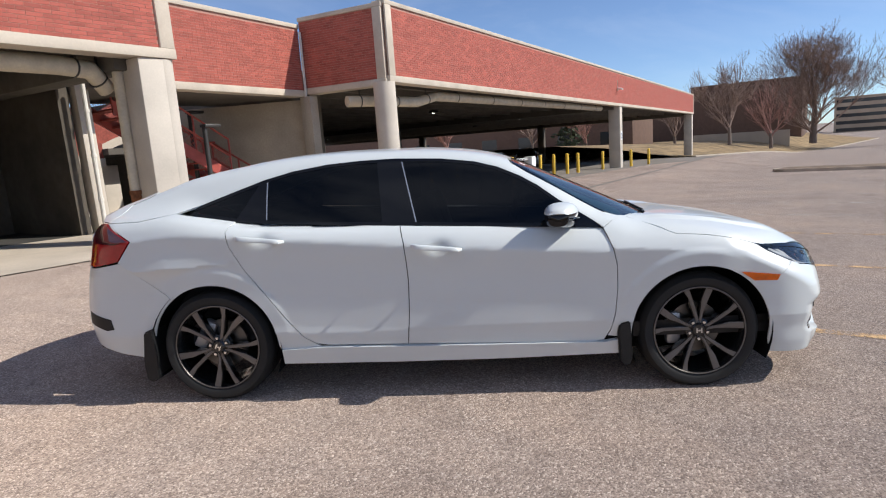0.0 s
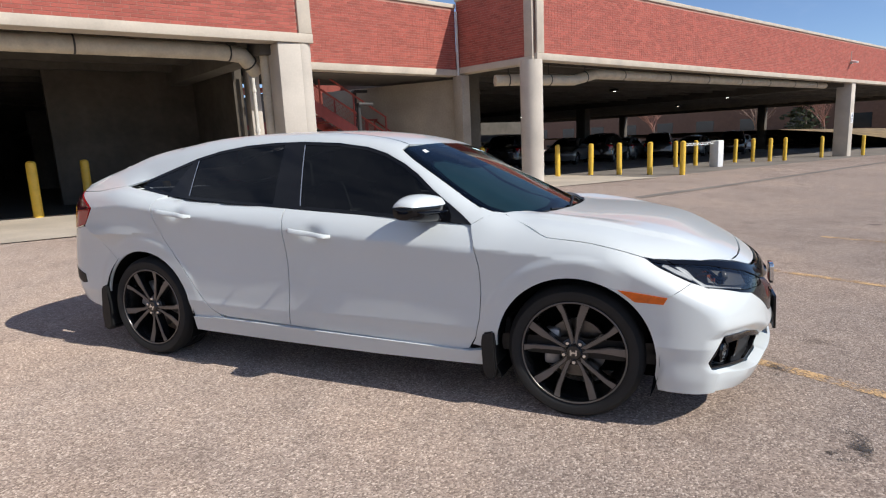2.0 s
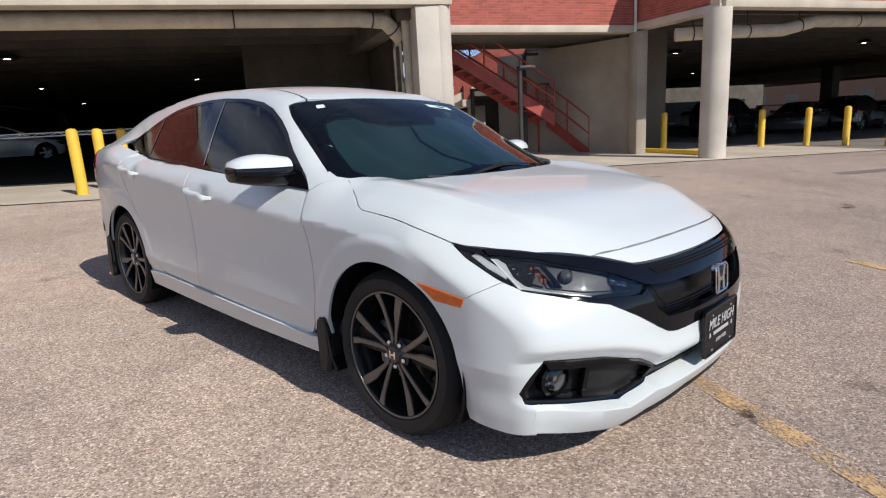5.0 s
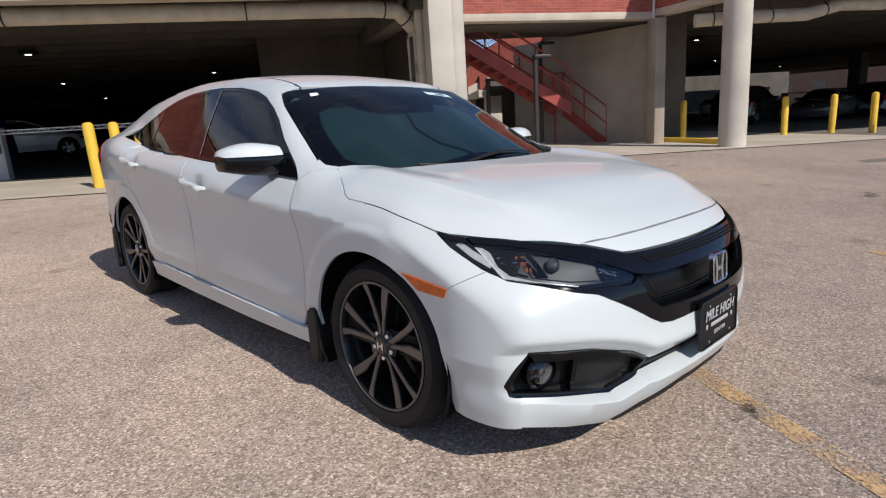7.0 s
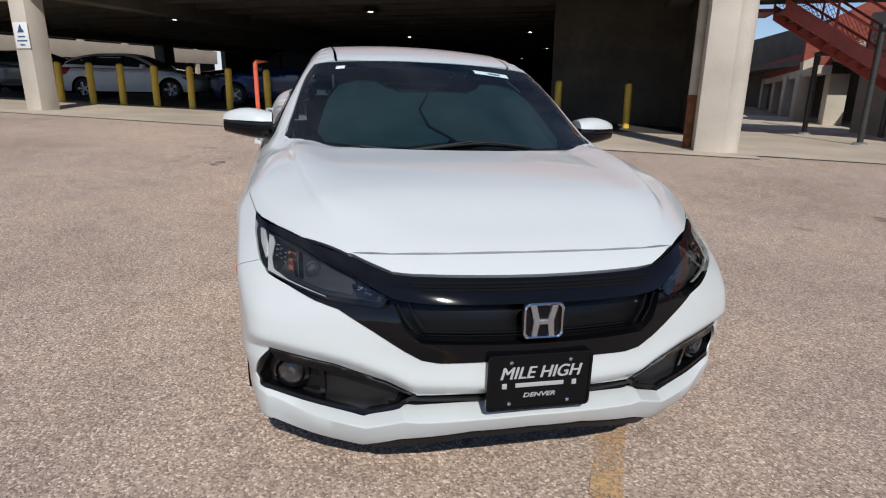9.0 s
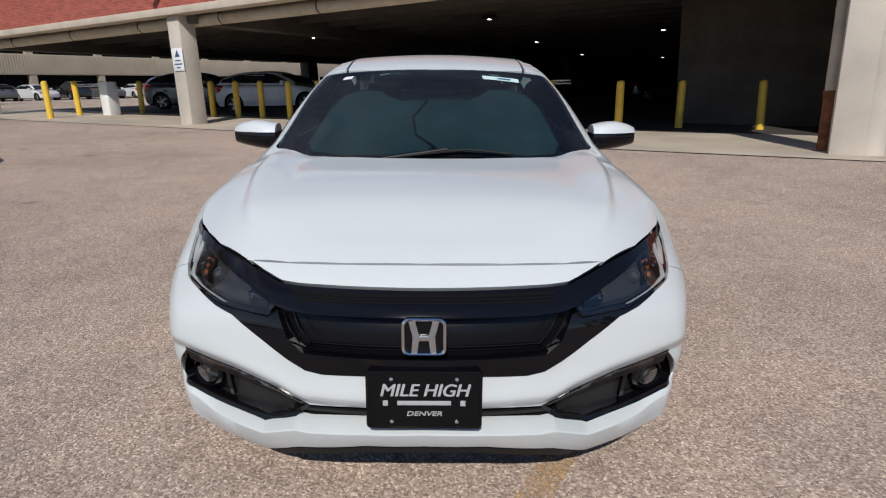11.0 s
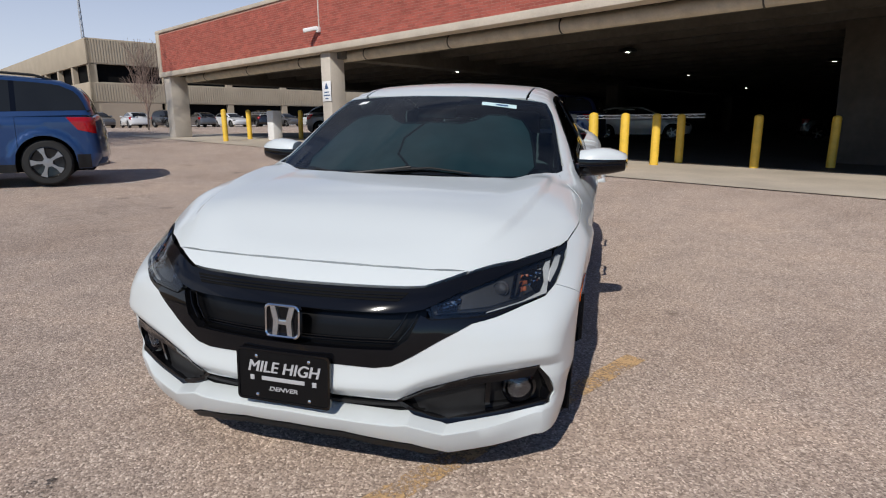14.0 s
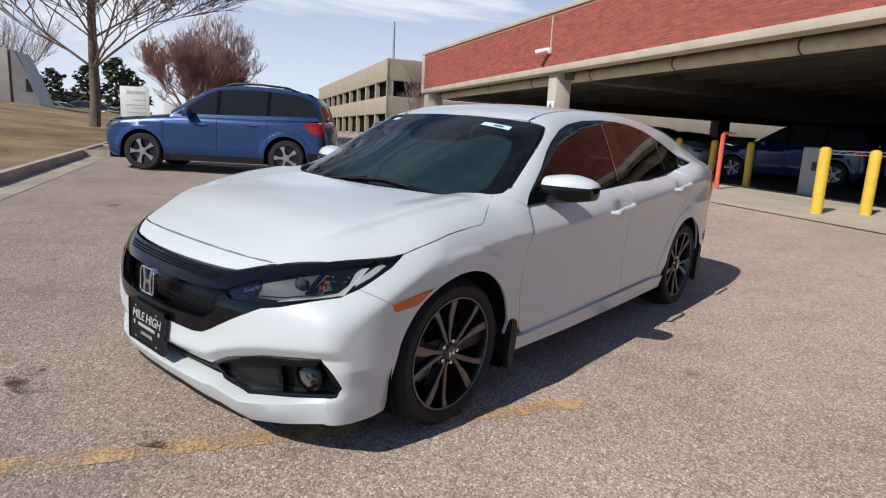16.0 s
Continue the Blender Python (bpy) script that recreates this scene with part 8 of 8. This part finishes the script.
def block(name, m, sx, sy, h, wall_mat, rows, cols, label, win=(1.2, 1.4), face="x"):
    b = thing(name, m, label, "building", "far buildings")
    bm = bmesh.new()
    box(bm, -sx / 2, -sy / 2, -1, sx / 2, sy / 2, h, bevel=0.03)
    wall = part("wall", bm, wall_mat, b)
    bm = bmesh.new()
    box(bm, -sx / 2 - 0.1, -sy / 2 - 0.1, h, sx / 2 + 0.1, sy / 2 + 0.1, h + 0.3, bevel=0.03)
    part("roof", bm, wall_mat, b)
    for i in range(rows):
        for j in range(cols):
            z = h * (i + 0.5) / rows
            y = -sy / 2 + sy * (j + 0.5) / cols
            bm = bmesh.new()
            box(bm, -sx / 2 - 0.04, y - win[0] / 2, z - win[1] / 2, -sx / 2 + 0.1, y + win[0] / 2, z + win[1] / 2) if face == "x" else box(bm, sx / 2 - 0.1, y - win[0] / 2, z - win[1] / 2, sx / 2 + 0.04, y + win[0] / 2, z + win[1] / 2)
            part("window", bm, DARK_GLASS, b)
    return b


block("brown_brick_building", LOT @ pose(160, 16.2, -2.2), 24, 22.5, 13.4, BROWN_B, 0, 0, "dark brown brick building behind bare trees", (1.4, 1.0))
block("brown_brick_building", LOT @ pose(166, 40.2, -2.2), 24, 27, 8.4, BROWN_B, 0, 0, "low brown brick wing behind bare trees", (1.4, 1.0))
block("office_tower", LOT @ pose(301, -9.3, -3.7), 21, 19.5, 14.3, FAR_TAN, 5, 1, "distant tan office block with window bands", (18.0, 1.35))
block("brick_shop", LOT @ pose(121, 76.2, -2.2), 15, 90, 7.0, BROWN_B, 1, 10, "far red brick building beyond the garage", (3.7, 2.4))
block("white_row", LOT @ pose(-84, -25.0, 1), 6, 11, 2.8, FAR_TAN, 1, 5, "low pale building far behind the verge", (1.2, 1.3), "u")
bm = bmesh.new()
box(bm, 115.2, 5.1, gz(110, 6) - 0.5, 115.6, 22.2, 0.6, bevel=0.03)
solo("low_wall", bm, FAR_TAN, LOT, "low pale concrete wall below the trees", "wall", kind="structure")


# ---- sign board, trucks ----
SIGN_GREY = mat("faded_sign_print", (0.5, 0.52, 0.52), 0.6, vary=0.1)
sg = thing("sign_board", lot(-29.0, -6.15, -97, 0.18), "white letting sign board on two posts", "sign")
bm = bmesh.new()
box(bm, -0.64, -0.04, 0.22, 0.64, 0.04, 1.70, bevel=0.01)
part("board", bm, WHITE_P, sg)
for x in (-0.58, 0.58):
    bm = bmesh.new()
    box(bm, x - 0.05, -0.03, -0.3, x + 0.05, 0.03, 0.3)
    part("post", bm, WHITE_P, sg)
for k, (w, h, z) in enumerate(((0.85, 0.14, 1.35), (0.55, 0.05, 1.05), (0.9, 0.06, 0.8), (0.6, 0.05, 0.66), (0.85, 0.06, 0.45))):
    bm = bmesh.new()
    box(bm, -0.5, 0.036, z, -0.5 + w, 0.047, z + h)
    part("text_bar", bm, SIGN_GREY, sg)
bm = bmesh.new()
box(bm, -38.3, -5.8, gz(-32, -5) + 0.1, -38.0, -4.85, gz(-32, -5) + 1.4, bevel=0.01)
solo("utility_cabinet", bm, WHITE_P, LOT, "pale utility cabinet on the verge", "cabinet")

truck = thing("semi_truck", LOT @ pose(-32.7, -11.9, 0.75, 0, 0, 90), "grey semi truck cab with a pale trailer", "truck")
bm = bmesh.new()
prism(bm, [(0.02, 0.1), (1.25, 0.1), (1.33, 0.5), (1.15, 1.0), (0.95, 1.6), (0.72, 2.3), (0.28, 3.4), (0.15, 3.45), (0.02, 3.45)], -1.2, 1.2, lambda p: Vector((p.x, p.z, p.y)))
bmesh.ops.bevel(bm, geom=bm.edges[:], offset=0.05, segments=2, affect="EDGES")
part("cab", bm, mat("grey_truck_paint", (0.25, 0.24, 0.23), 0.4, vary=0.12, scale=2), truck)
bm = bmesh.new()
prism(bm, [(0.62, 1.5), (0.92, 1.5), (0.72, 2.1), (0.62, 2.1)], -1.215, 1.215, lambda p: Vector((p.x, p.z, p.y)))
part("window", bm, TINT_FAR, truck)
bm = bmesh.new()
box(bm, -9.0, -1.25, 0.55, -0.04, 1.25, 3.5, bevel=0.03)
part("trailer", bm, mat("pale_trailer_paint", (0.52, 0.48, 0.42), 0.5, vary=0.1, scale=1.5), truck)
for x in (0.7, -1.2, -7.5, -8.5):
    for y in (-1.0, 1.0):
        bm = bmesh.new()
        lathe(bm, [(0.25, -0.12), (0.45, -0.12), (0.45, 0.12), (0.25, 0.12)], 24, "y")
        part("wheel", bm, RUBBER, truck, at=pose(x, y, 0.35))
van = thing("box_van", LOT @ pose(-100, -20.0, 0.5, 0, 0, 100), "white box van with a red band far away", "truck")
bm = bmesh.new()
box(bm, -3.5, -1.1, 0.6, 2.0, 1.1, 3.0, bevel=0.05)
part("box_body", bm, SNOW_PAINT, van)
bm = bmesh.new()
box(bm, 2.0, -1.0, 0.5, 3.4, 1.0, 2.2, bevel=0.15)
part("cab", bm, SNOW_PAINT, van)
bm = bmesh.new()
box(bm, -3.4, -1.12, 1.9, 1.9, 1.12, 2.4)
part("band", bm, RED_P, van)
for src, spots in ((grey_sedan, ((-50, -14.2, 60), (-56, -16.5, 70), (-58, -11.0, 60))), (dark_suv, ((-47, -15.6, 65), (-52, -12.2, 65)))):
    for u, v, a in spots:
        o = copy_thing(src, lot(u, v, a, -0.15))
        tagged(o, "dark car parked far behind the grass verge", "car", "far parked cars")

for k in range(9):
    o = copy_thing((grey_sedan, white_hatch, dark_suv)[k % 3], lot(-57.0, 13.0 + 3.1 * k, 175 if k % 2 else 5))
    tagged(o, "car parked before the beige parking building", "car", "far parked cars")

# ---- bricks, each its own piece near the entrance ----
for wall, x0, length, skip, top in BRICKS_LATER:
    verts, faces, loose, (L, H, D) = brick_field(length, BEAM + 0.18, top - 0.115, skip)
    me = bpy.data.meshes.new("brickwork")
    me.from_pydata(verts, [], faces)
    me.materials.append(BRICK)
    ob = new("brickwork", me)
    ob.parent = wall
    ob.matrix_basis = pose(x0, 0, 0)
    ob["kind"] = "stuff"
    if loose:
        one = bpy.data.meshes.new("brick")
        one.from_pydata([(0, -D, 0), (L, -D, 0), (L, -D, H), (0, -D, H), (0, 0.01, 0), (L, 0.01, 0), (L, 0.01, H), (0, 0.01, H)], [], [(0, 1, 2, 3), (0, 4, 5, 1), (1, 5, 6, 2), (2, 6, 7, 3), (3, 7, 4, 0)])
        one.materials.append(BRICK_ONE)
        for a, z in loose:
            b = new("brick", one)
            b.parent = wall
            b.matrix_basis = pose(x0 + a, 0, z)
